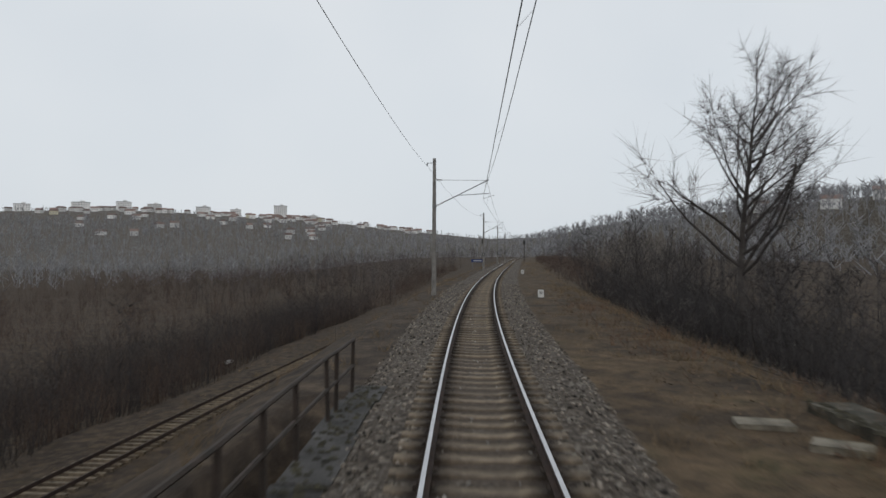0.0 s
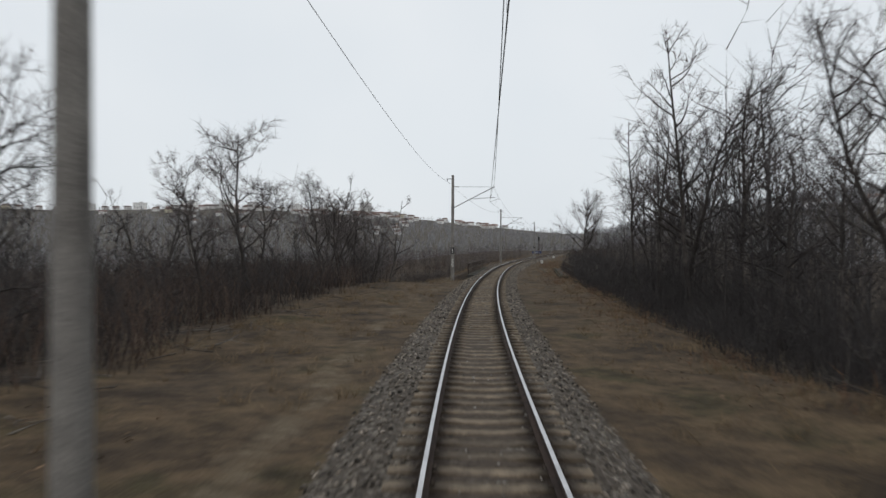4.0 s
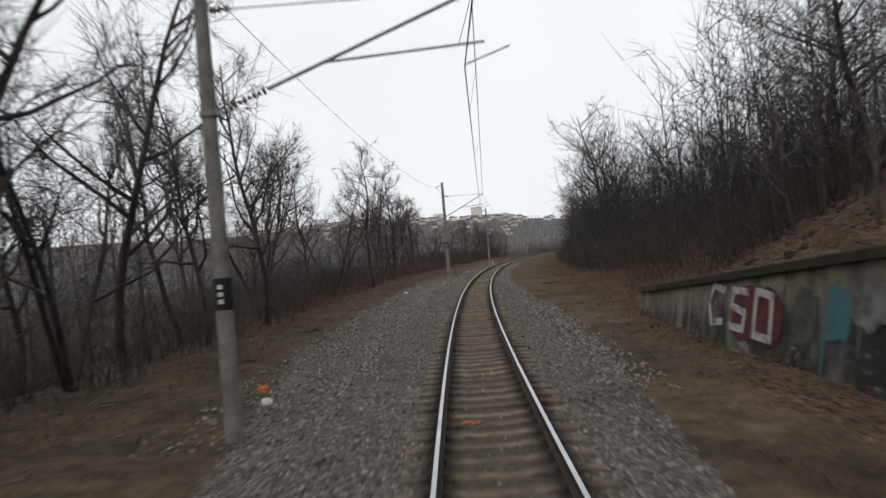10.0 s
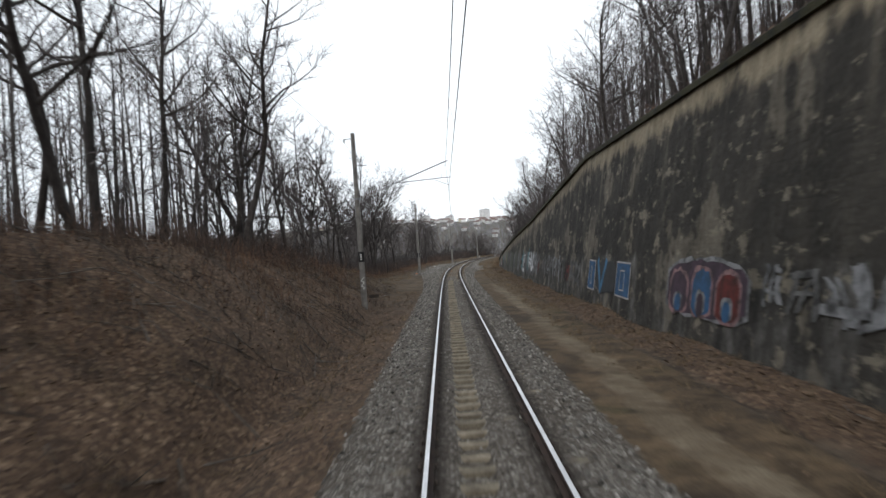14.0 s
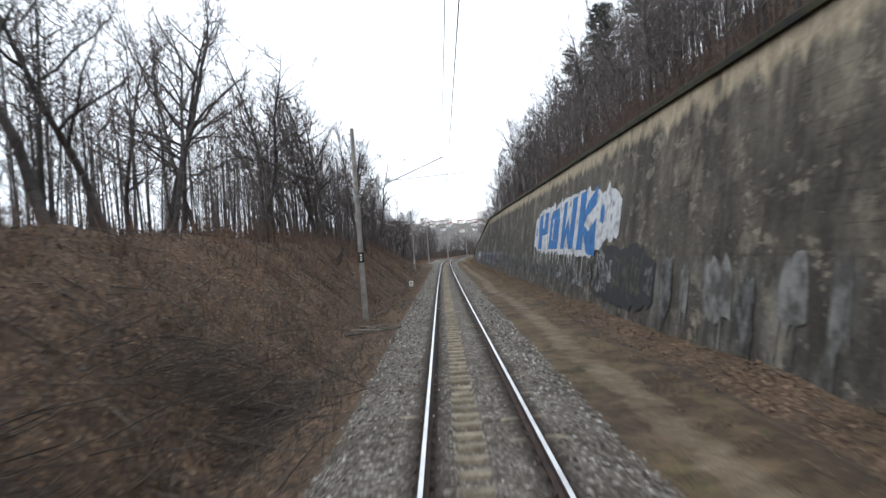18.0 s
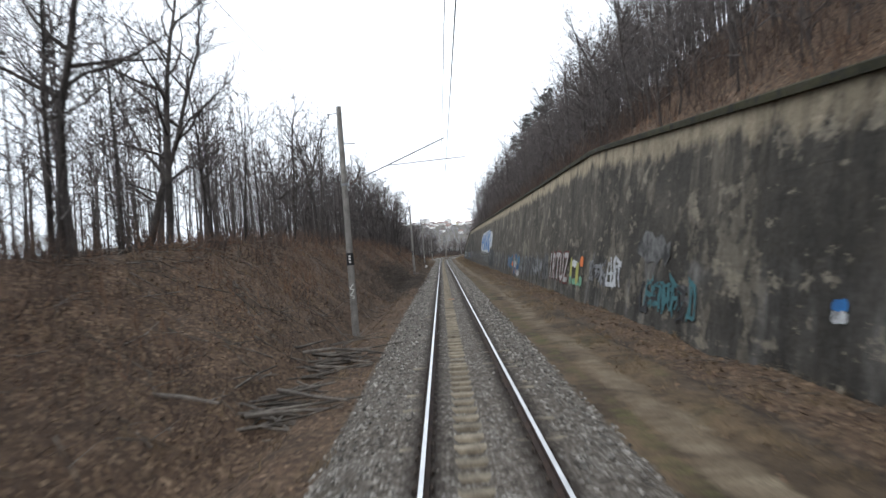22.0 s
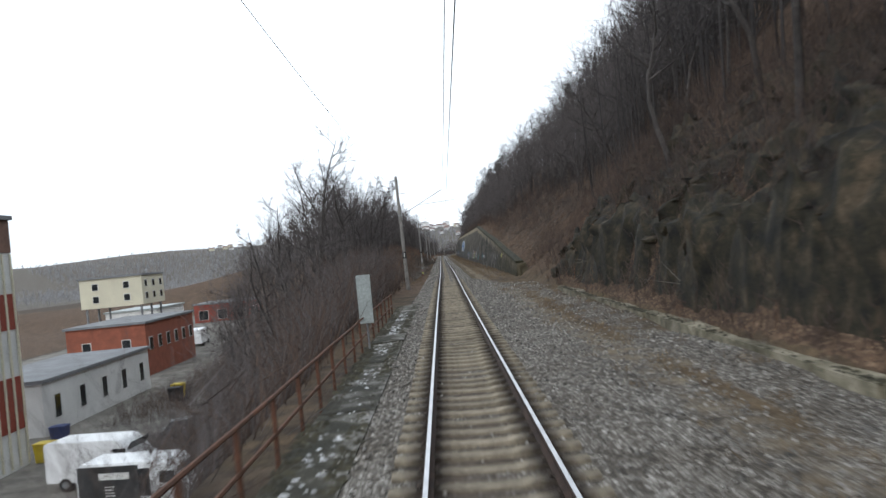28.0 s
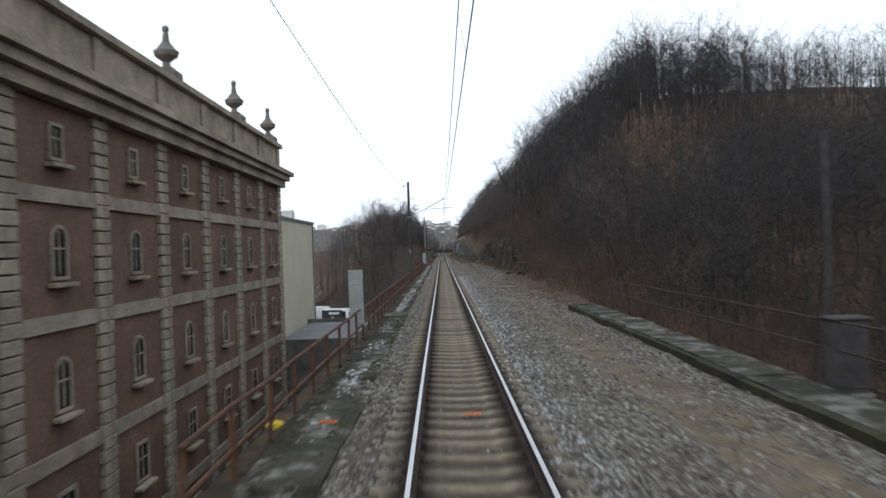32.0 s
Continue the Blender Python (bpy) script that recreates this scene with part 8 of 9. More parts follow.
# further along
for k_ in range(9):
    a = -296.6 - 1.85 * k_
    blob(a, a - (1.1, 0.6, 1.5, 0.8)[k_ % 4], (0.1, 0.5, 0.3)[k_ % 3], (1.9, 1.6, 1.75, 1.4, 1.85)[k_ % 5], M["p_scrub" if k_ % 3 else "p_dim"], 0.03, "scrubbed grey patch of old paint", 190 + k_, 0.14, drips=3)
for a, b, lo_, hi_, mat_ in ((-315.3, -316.15, 0.45, 1.5, "p_light_blue"), (-316.15, -316.8, 0.5, 1.4, "p_pink"), (-316.75, -317.4, 0.42, 1.45, "p_light_blue"), (-317.35, -318.1, 0.45, 1.4, "p_light_blue"), (-318.25, -318.75, 0.35, 1.45, "p_light_blue"), (-318.7, -319.35, 0.8, 1.62, "p_light_blue"), (-318.7, -319.3, 0.3, 0.7, "p_light_blue")):
    blob(a - 0.03, b + 0.03, lo_ - 0.05, hi_ + 0.05, M["p_black"], 0.03, "dark edge of a chunky sprayed letter", 201, 0.04)
    blob(a - 0.07, b + 0.07, lo_, hi_, M[mat_], 0.036, "chunky upright stroke of a sprayed letter", 202, 0.03)
blob(-320.2, -325.8, 0.0, 1.6, M["p_scrub"], 0.028, "pale grey ground under colourful sprayed shapes", 81, 0.12)
for k_ in range(7):
    a = -326.3 - 2.15 * k_
    blob(a, a - (1.5, 0.9, 1.8, 1.1)[k_ % 4], (0.2, 0.5, 0.1)[k_ % 3], (1.5, 1.3, 1.65, 1.2)[k_ % 4], M["p_scrub" if k_ in (1, 4) else "p_dim"], 0.028, "worn grey painted ground of large letters", 280 + k_, 0.12, drips=2)
blob(-319.2, -320.2, 0.55, 1.0, M["orange"], 0.05, "small orange sprayed patch", 53, 0.03)
for k_, (a, b, lo_, hi_, mat_) in enumerate(((-320.1, -321.0, 1.2, 1.65, "p_pink"), (-321.0, -321.7, 1.25, 1.7, "p_deep_blue"), (-320.2, -320.6, 0.1, 1.15, "p_deep_blue"), (-320.5, -322.0, 0.75, 1.35, "p_mint_grey"), (-321.3, -323.0, 0.45, 1.05, "p_pale"), (-320.3, -321.0, -0.05, 0.5, "p_pink"), (-322.3, -323.3, 1.1, 1.6, "p_deep_blue"), (-322.7, -323.9, 0.85, 1.3, "p_mint_grey"), (-321.4, -322.2, 0.05, 0.5, "p_deep_blue"), (-322.1, -322.9, 0.1, 0.6, "p_pink"), (-323.0, -325.0, 0.3, 0.8, "p_deep_blue"), (-324.0, -325.3, 0.85, 1.5, "p_light_blue"), (-323.4, -325.5, -0.1, 0.35, "p_pale"), (-322.0, -322.7, 0.62, 0.78, "p_green"), (-323.2, -324.0, 0.75, 0.9, "p_green"))):
    blob(a, b, lo_, hi_, M[mat_], 0.034 + 0.0015 * k_, "rounded sprayed shape overlapping its neighbours", 210 + k_, 0.09)
tag_cluster(-326.0, -341.5, 0.1, 1.7, ["p_grey", "p_dim", "p_dim"], 54, 11, "large faded white sprayed letters")
letters("IRTUZ", -341.5, -347.9, 0.47, 1.76, 0.42, M["p_red"], 0.034, "dark red edge of a white sprayed letter")
letters("IRTUZ", -341.5, -347.9, 0.5, 1.74, 0.26, M["p_pale"], 0.042, "white sprayed letter with a red edge")
blob(-348.4, -348.9, 0.4, 1.65, M["p_yellow"], 0.034, "yellow sprayed upright stroke", 180, 0.03)
blob(-348.4, -348.9, 0.35, 0.75, M["p_mint"], 0.037, "mint green foot of a sprayed stroke", 181, 0.03)
blob(-348.8, -350.2, 1.2, 1.5, M["p_white"], 0.034, "white sprayed cross stroke", 182, 0.03)
blob(-349.1, -350.9, 0.35, 0.62, M["p_mint"], 0.034, "mint green sprayed band", 183, 0.04)
blob(-349.9, -350.6, 0.4, 1.4, M["p_yellow"], 0.037, "yellow sprayed block", 184, 0.04)
blob(-350.9, -351.5, 0.35, 0.8, M["p_mint"], 0.037, "mint green sprayed block", 185, 0.03)
blob(-350.9, -351.6, 1.25, 1.68, M["orange"], 0.05, "small orange sprayed patch", 56, 0.03)
tag_cluster(-353, -358.5, 0.4, 1.8, ["p_grey", "p_white"], 57, 5, "faded grey and white sprayed letters")
blob(-360.4, -363.8, 1.75, 2.45, M["p_dim"], 0.03, "worn pale grey patch of old paint", 186, 0.12)
tag_cluster(-361.6, -365.8, 0.05, 1.3, ["p_teal", "p_dim", "p_teal"], 189, 5, "teal sprayed outlines crossing one another")
tag_cluster(-361.3, -366.2, 0.0, 1.32, ["p_teal", "p_black", "p_teal"], 59, 6, "teal sprayed letters with pale edges")
blob(-373.8, -378.6, 0.35, 1.45, M["p_dark_teal"], 0.03, "dark teal ground of a sprayed piece", 60, 0.08)
tag_cluster(-374.0, -378.4, 0.45, 1.4, ["p_light_blue", "p_teal"], 61, 5, "pale blue thin sprayed letters")
tag_cluster(-379.0, -382.8, 0.55, 1.45, ["p_white", "p_grey"], 62, 4, "faded white sprayed letters")
blob(-372.35, -372.8, 0.8, 1.02, M["p_white"], 0.03, "small white sprayed patch", 91, 0.02)
blob(-372.35, -372.8, 1.0, 1.22, M["p_blue"], 0.036, "small blue sprayed patch", 92, 0.02)
for k_, a in enumerate((-395.0, -397.4, -399.2, -401.0, -402.3, -403.0, -405.6)):
    blob(a, a - (0.5, 0.25, 0.9)[k_ % 3], (1.0, 0.4, 0.8)[k_ % 3], (1.5, 1.6, 1.3)[k_ % 3], M["p_scrub"], 0.028, "pale scrubbed patch of old paint", 270 + k_, 0.09, drips=3)
tag_cluster(-410.6, -412.5, 1.02, 1.6, ["p_yellow"], 187, 3, "faded yellow sprayed letters")
blob(-410.7, -412.4, 1.05, 1.5, M["p_ochre"], 0.028, "faded yellow sprayed patch", 188, 0.08)
# light posts and boards left at the wall's foot
for s, h in ((-385.6, 1.5), (-391.8, 0.9), (-393.2, 0.7), (-387.0, 0.8)):
    part("post", box_bm(0.1, 0.1, h, 0, 0, h / 2 - 0.2, 0.012), M["concrete"], empty("short_post", "pale weathered post standing at the foot of the wall", "post", "posts at the wall", place=stand(s, 5.55, ground_at(s, 5.55), 0)))
part("pole", tube_bm((0, 0, -0.1), (0.28, 0, 2.6), 0.035, 0.03, 7), M["dead_wood"], empty("leaning_pole", "thin weathered pole leaning on the wall", "pole", place=stand(-375.6, 5.72, ground_at(-375.6, 5.72), 0)))


# ---- rock face above the gravel ----
def rock(s, lat, sx, sy, sz, seed, label="mossy brown boulder in the rocky slope"):
    r = random.Random(seed)
    bm = bmesh.new()
    bmesh.ops.create_icosphere(bm, subdivisions=2, radius=1.0)
    off = Vector((r.uniform(0, 50), r.uniform(0, 50), r.uniform(0, 50)))
    cuts = [(Vector((r.uniform(-1, 1), r.uniform(-1, 1), r.uniform(-0.6, 1))).normalized(), r.uniform(0.45, 0.8)) for _ in range(9)]
    for v in bm.verts:
        for nrm, lim in cuts:
            over = v.co.dot(nrm) - lim
            if over > 0:
                v.co -= nrm * over
        k = 1 + 0.22 * noise.noise(v.co * 2.3 + off)
        v.co = Vector((v.co.x * sx * k, v.co.y * sy * k, v.co.z * sz * k))
    me = bpy.data.meshes.new("boulder")
    bm.to_mesh(me)
    bm.free()
    me.materials.append(M["rock"])
    ob = new("boulder", me)
    ob.matrix_basis = stand(s, lat, ground_at(s, lat) - sz * 0.25, r.uniform(0, 360))
    return tagged(ob, label, "boulder", "rocks in the cutting")


def cell_relief(a, b, count, lo, hi, step, tilt, seed):
    """Broken, stepped relief: each nearest-seed cell is a tilted slab of its own height."""
    r = np.random.default_rng(seed)
    ca, cb = r.uniform(a.min(), a.max(), count), r.uniform(b.min(), b.max(), count)
    d = (a[:, None] - ca) ** 2 + ((b[:, None] - cb) * 1.7) ** 2
    k = d.argmin(axis=1)
    h = r.uniform(lo, hi, count)
    ta, tb = r.normal(0, tilt, count), r.normal(-0.2, tilt, count)
    return h[k] * step + ta[k] * (a - ca[k]) + tb[k] * (b - cb[k])


def rock_outcrop():
    ss, vv = np.arange(-506, -440, 0.3), np.linspace(0, 1, 44)
    A, B = np.meshgrid(ss, vv, indexing="ij")
    a, b = A.ravel(), B.ravel()
    reach = ramp(a, [(-506, 3.0), (-490, 7.0), (-468, 8.5), (-450, 6.0), (-440, 2.0)])
    lat = 6.75 + b * reach
    edge = np.clip(np.minimum(b * 9, (1 - b) * 4), 0, 1) * np.clip(np.minimum(a + 506, -440 - a) / 4, 0, 1)
    up = cell_relief(a, b * 8, 230, 0, 1, 0.34, 0.22, 5) + cell_relief(a, b * 8, 2200, 0, 1, 0.22, 0.35, 6)
    out = cell_relief(a, b * 8, 260, 0, 1, 0.4, 0.15, 7) + cell_relief(a, b * 8, 2000, 0, 1, 0.2, 0.25, 8)
    lat2 = lat - edge * out
    z = ground_z(a, lat) - 0.2 + edge * up
    x, y = along(a, lat2)
    n, k = len(ss), len(vv)
    i, j = np.meshgrid(np.arange(n - 1), np.arange(k - 1), indexing="ij")
    q = np.stack([i * k + j, i * k + j + 1, (i + 1) * k + j + 1, (i + 1) * k + j], -1).reshape(-1, 4)
    ob = quick_mesh("rock_outcrop", np.stack([x, y, z], -1), q, M["rock"])
    return tagged(ob, "rugged dark mossy rock face at the foot of the wooded hill", "rock face", kind="structure")


rock_outcrop()
rk = np.random.default_rng(91)
for i in range(46):
    s = rk.uniform(-498, -444)
    la = 7.3 + abs(rk.normal(0, 2.2))
    k = rk.uniform(0.2, 0.55)
    rock(s, la, k * rk.uniform(0.8, 1.3), k * rk.uniform(0.8, 1.5), k * rk.uniform(0.5, 0.9), 1000 + i)
for i in range(16):
    rock(rk.uniform(-160, -140), rk.uniform(7.2, 11), rk.uniform(0.15, 0.35), rk.uniform(0.15, 0.3), rk.uniform(0.1, 0.25), 1200 + i, "grey stone lying among dead leaves")

# ---- the yard and buildings below the line ----
def block(name, parent, mat, x0, x1, y0, y1, z0, z1, label="", bevel=0.0):
    return part(name, box_bm(abs(x1 - x0), abs(y1 - y0), abs(z1 - z0), (x0 + x1) / 2, (y0 + y1) / 2, (z0 + z1) / 2, bevel), mat, parent, label)


def wall_window(parent, y, z, w, h, arched, sill=True):
    """A window in a wall that faces +x, in the wall's own frame: black sheet for the unlit inside, raised surround,
    bars and sill.
    """
    bm = bmesh.new()
    n = 8 if arched else 1
    def outline(hw, hh, grow):
        pts = [(-hw - grow, -hh - grow), (hw + grow, -hh - grow)]
        if arched:
            for i in range(n + 1):
                a = math.pi * i / n
                pts.append(((hw + grow) * math.cos(a), hh - hw + (hw + grow) * math.sin(a)))
        else:
            pts += [(hw + grow, hh + grow), (-hw - grow, hh + grow)]
        return pts
    inner, outer = outline(w / 2, h / 2, 0.0), outline(w / 2, h / 2, 0.09)
    vi = [bm.verts.new((0.07, y + a, z + b)) for a, b in inner]
    vo = [bm.verts.new((0.07, y + a, z + b)) for a, b in outer]
    wi = [bm.verts.new((-0.2, y + a, z + b)) for a, b in inner]
    wo = [bm.verts.new((-0.01, y + a, z + b)) for a, b in outer]
    k = len(vi)
    for i in range(k):
        j = (i + 1) % k
        bm.faces.new((vi[i], vo[i], vo[j], vi[j]))
        bm.faces.new((wi[i], vi[i], vi[j], wi[j]))
        bm.faces.new((vo[i], wo[i], wo[j], vo[j]))
    win = part("window", bm, M["quoin"], parent)
    # flat black face before the solid wall, painted as the dark inside
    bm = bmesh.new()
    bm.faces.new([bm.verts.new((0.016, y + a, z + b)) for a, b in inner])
    part("pane", bm, M["void"], win, "black sheet standing for the unlit inside of a window")
    bm = bmesh.new()
    add_box(bm, 0.03, y, z, 0.03, 0.05, h - 0.1)
    add_box(bm, 0.03, y, z + 0.1, 0.03, w - 0.06, 0.05)
    part("glazing_bar", bm, M["cornice"], win)
    if sill:
        part("sill", box_bm(0.26, w + 0.5, 0.12, 0.13, y, z - h / 2 - 0.22, 0.02), M["cornice"], win)
    return win


def lathe(profile, sides=14):
    bm = bmesh.new()
    rings = [[bm.verts.new((r * math.cos(2 * math.pi * i / sides), r * math.sin(2 * math.pi * i / sides), z)) for i in range(sides)] for r, z in profile]
    for a, b in zip(rings[:-1], rings[1:]):
        for i in range(sides):
            j = (i + 1) % sides
            bm.faces.new((a[i], a[j], b[j], b[i]))
    bm.faces.new(rings[0][::-1])
    bm.faces.new(rings[-1])
    return bm


YARD_Z = -9.6


def brick_mill():
    s_end, lat = -525.0, -10.2
    b = empty("brick_mill", "old dark-red brick mill with cream quoins and parapet urns", "mill building", place=stand(s_end, lat, 0))
    length, bay = 41.4, 4.6
    block("body", b, M["brick"], -13, -0.02, -length, 0, YARD_Z - 0.5, 7.0)
    block("parapet", b, M["cornice"], -13, 0.06, -length, 0.06, 7.6, 9.0, "stained plaster parapet")
    for z_, x_, e_, h_ in ((7.15, 13.9, 1.0, 0.3), (7.42, 14.3, 1.5, 0.24), (6.8, 13.4, 0.5, 0.4)):
        part("cornice", box_bm(x_, length + e_, h_, -6.3, -length / 2, z_), M["cornice"], b, "projecting stained cornice")
    quoins = [None, None]
    bm = bmesh.new()
    add_box(bm, -6.4, -length / 2, 9.1, 13.4, length + 0.5, 0.22)
    part("coping", bm, M["cornice"], b)
    for z in (4.2, 0.95, -2.5, -5.9):
        block("string_course", b, M["quoin"], -13.1, 0.09, -length - 0.09, 0.09, z - 0.2, z + 0.2)
    for i in range(10):
        y = -bay * i
        bm = bmesh.new()
        z, k = YARD_Z, 0
        while z < 6.55:
            w = 0.86 if k % 2 else 0.72
            yc = y - w / 2 + 0.12 if i == 0 else y
            if i < 6:
                if quoins[k % 2] is None:
                    ob = part("quoin", box_bm(0.22, w, 0.33, 0, 0, 0, 0.02), M["quoin"], b)
                    quoins[k % 2] = ob.data
                else:
                    ob = new("quoin", quoins[k % 2])
                    ob.parent = b
                ob.location = (0.02, yc, z + 0.18)
            else:
                add_box(bm, 0.02, yc, z + 0.18, 0.22, w, 0.33, 0.02)
            z, k = z + 0.37, k + 1
        if i >= 6:
            tagged(part("quoin_strip", bm, M["quoin"], b, "strip of cream stone quoins"), kind="stuff")
        bm = bmesh.new()
        add_box(bm, 0.08, y - (0.3 if i == 0 else 0), 8.3, 0.16, 0.6, 1.3)
        part("parapet_pier", bm, M["cornice"], b)
    for i in range(9):
        y = -bay * i - bay / 2
        wall_window(b, y, 5.6, 0.5, 0.8, False)
        wall_window(b, y, 2.75, 0.62, 1.25, True)
        wall_window(b, y, -0.65, 0.62, 1.25, True)
        wall_window(b, y, -4.0, 0.75, 1.1, False)
        wall_window(b, y, -7.6, 1.2, 1.5, False)
    urn = [(0.3, 9.2), (0.3, 9.75), (0.16, 9.8), (0.13, 9.98), (0.42, 10.2), (0.47, 10.38), (0.36, 10.46), (0.14, 10.75), (0.09, 11.15), (0.13, 11.2), (0.12, 11.32), (0.02, 11.4)]
    for y in (-0.6, -7.6, -16.5, -25.5):
        ob = part("urn", lathe(urn), M["urn"], b, "weathered stone urn with a pointed lid")
        ob.location = (-0.35, y, 0)
        block("pedestal", b, M["urn"], -0.8, 0.1, y - 0.45, y + 0.45, 9.2, 9.6)
    return b


brick_mill()


def cream_house():
    b = empty("cream_building", "plain cream-rendered windowless building beside the mill", "building", place=stand(-506.4, -11.5, 0))
    block("wall", b, M["cream_wall"], -14, 0, -18.2, 0, YARD_Z - 0.5, 5.0)
    block("roof_edge", b, M["flat_roof"], -14.1, 0.12, -18.1, 0.12, 5.0, 5.2, "thin grey roof edge")
    block("chimney", b, M["white_wall"], -2.3, -1.3, -2.2, -1.2, 5.2, 6.2, "small white chimney stack")
    block("downpipe", b, M["steel"], 0.0, 0.1, -0.4, -0.28, YARD_Z, 5.0)
    return b


cream_house()


def annexe():
    b = empty("flat_roofed_annexe", "low annexe with a grey felt roof and concrete parapet", "building", place=stand(-510.4, -4.5, 0))
    block("wall", b, M["concrete"], -6.9, 0, -12.6, 0, YARD_Z - 0.4, -3.3)
    block("roof", b, M["flat_roof"], -6.6, -0.25, -12.3, -0.25, -3.3, -3.15, "grey flat roof felt")
    block("parapet", b, M["concrete"], -6.9, 0, -0.25, 0, -3.3, -2.85)
    block("parapet", b, M["concrete"], -6.9, 0, -12.6, -12.35, -3.3, -3.0)
    block("parapet", b, M["concrete"], -0.25, 0, -12.35, -0.25, -3.3, -3.0)
    return b


annexe()


def plain_building(name, label, s, lat, length, depth, z1, wall_mat, roof_mat, windows, bands=(), z0=YARD_Z):
    """A building whose long side faces the track; windows: rows of (z, count, width, height)."""
    b = empty(name, label, "building", "buildings round the yard", place=stand(s, lat, 0))
    block("wall", b, wall_mat, -depth, 0, 0, length, z0 - 0.5, z1)
    block("roof", b, roof_mat, -depth - 0.25, 0.25, -0.25, length + 0.25, z1, z1 + 0.3)
    for z, n, w, h in windows:
        for i in range(n):
            y = length * (i + 0.5) / n
            win = part("window", box_bm(0.08, w + 0.16, h + 0.16, 0.02, y, z), M["white_paint"], b)
            part("pane", box_bm(0.04, w, h, 0.055, y, z), M["glass"], win)
        m = max(1, int(depth // 4))
        for i in range(m):
            x = -depth * (i + 0.5) / m
            win = part("window", box_bm(w + 0.16, 0.08, h + 0.16, x, -0.02, z), M["white_paint"], b)
            part("pane", box_bm(w, 0.04, h, x, -0.055, z), M["glass"], win)
    for za, zb, mat in bands:
        block("cladding", b, mat, -depth - 0.06, 0.06, -0.06, length + 0.06, za, zb)
    return b


stripes = plain_building("striped_building", "tall hall clad in white ribs and dark red bands", -453.4, -30.6, 14, 9, 7.6, M["white_wall"], M["flat_roof"], [], [(5.3, 7.6, M["brick"]), (-0.06, 2.43, M["red_panel"]), (-6.96, -3.32, M["red_panel"])])
bm = bmesh.new()
for i in range(15):
    add_box(bm, 0.1, i * 0.98 + 0.1, -2.1, 0.1, 0.14, 14.6)
    if i < 10:
        add_box(bm, -i * 0.95, -0.1, -2.1, 0.14, 0.1, 14.6)
part("rib", bm, M["cream_wall"], stripes, "pale vertical ribs")
plain_building("white_workshop", "low white workshop with a flat grey roof and small windows", -431, -34.2, 21, 9, -5.2, M["white_wall"], M["flat_roof"], [(-7.4, 5, 0.9, 1.9)])
plain_building("red_brick_shed", "long red brick shed with a grey roof", -400, -38.4, 17, 10, -3.0, M["red_brick"], M["flat_roof"], [(-5.6, 6, 1.0, 1.5)])
plain_building("red_garage", "row of dark red garages under a flat roof", -312, -49.0, 12, 14, -5.2, M["red_panel"], M["flat_roof"], [(-7.8, 3, 2.2, 2.2)])
plain_building("pale_house", "pale yellow rendered house beyond the yard", -375, -48.8, 9, 10, 3.3, M["cream_wall"], M["flat_roof"], [(2.0, 3, 0.9, 1.0), (0.0, 3, 0.9, 1.0)], z0=-0.9)
stilt_house = bpy.data.objects["pale_house"]
for x_ in (-0.6, -9.4):
    for y_ in (0.6, 4.5, 8.4):
        part("stilt", tube_bm((x_, y_, YARD_Z - 0.2), (x_, y_, -1.3), 0.18, None, 8), M["steel"], stilt_house)
plain_building("low_store", "low pale store with a light metal roof", -352, -56, 14, 10, -3.4, M["white_wall"], M["board"], [(-6.0, 3, 0.9, 1.2)])


def wheel(parent, x, y, r, w):
    bm = bmesh.new()
    add_tube(bm, (x - w / 2, y, r), (x + w / 2, y, r), r, None, 18)
    t = part("wheel", bm, M["tyre"], parent)
    part("rim", tube_bm((x - w / 2 - 0.006, y, r), (x + w / 2 + 0.006, y, r), r * 0.58, None, 14), M["steel"], t)


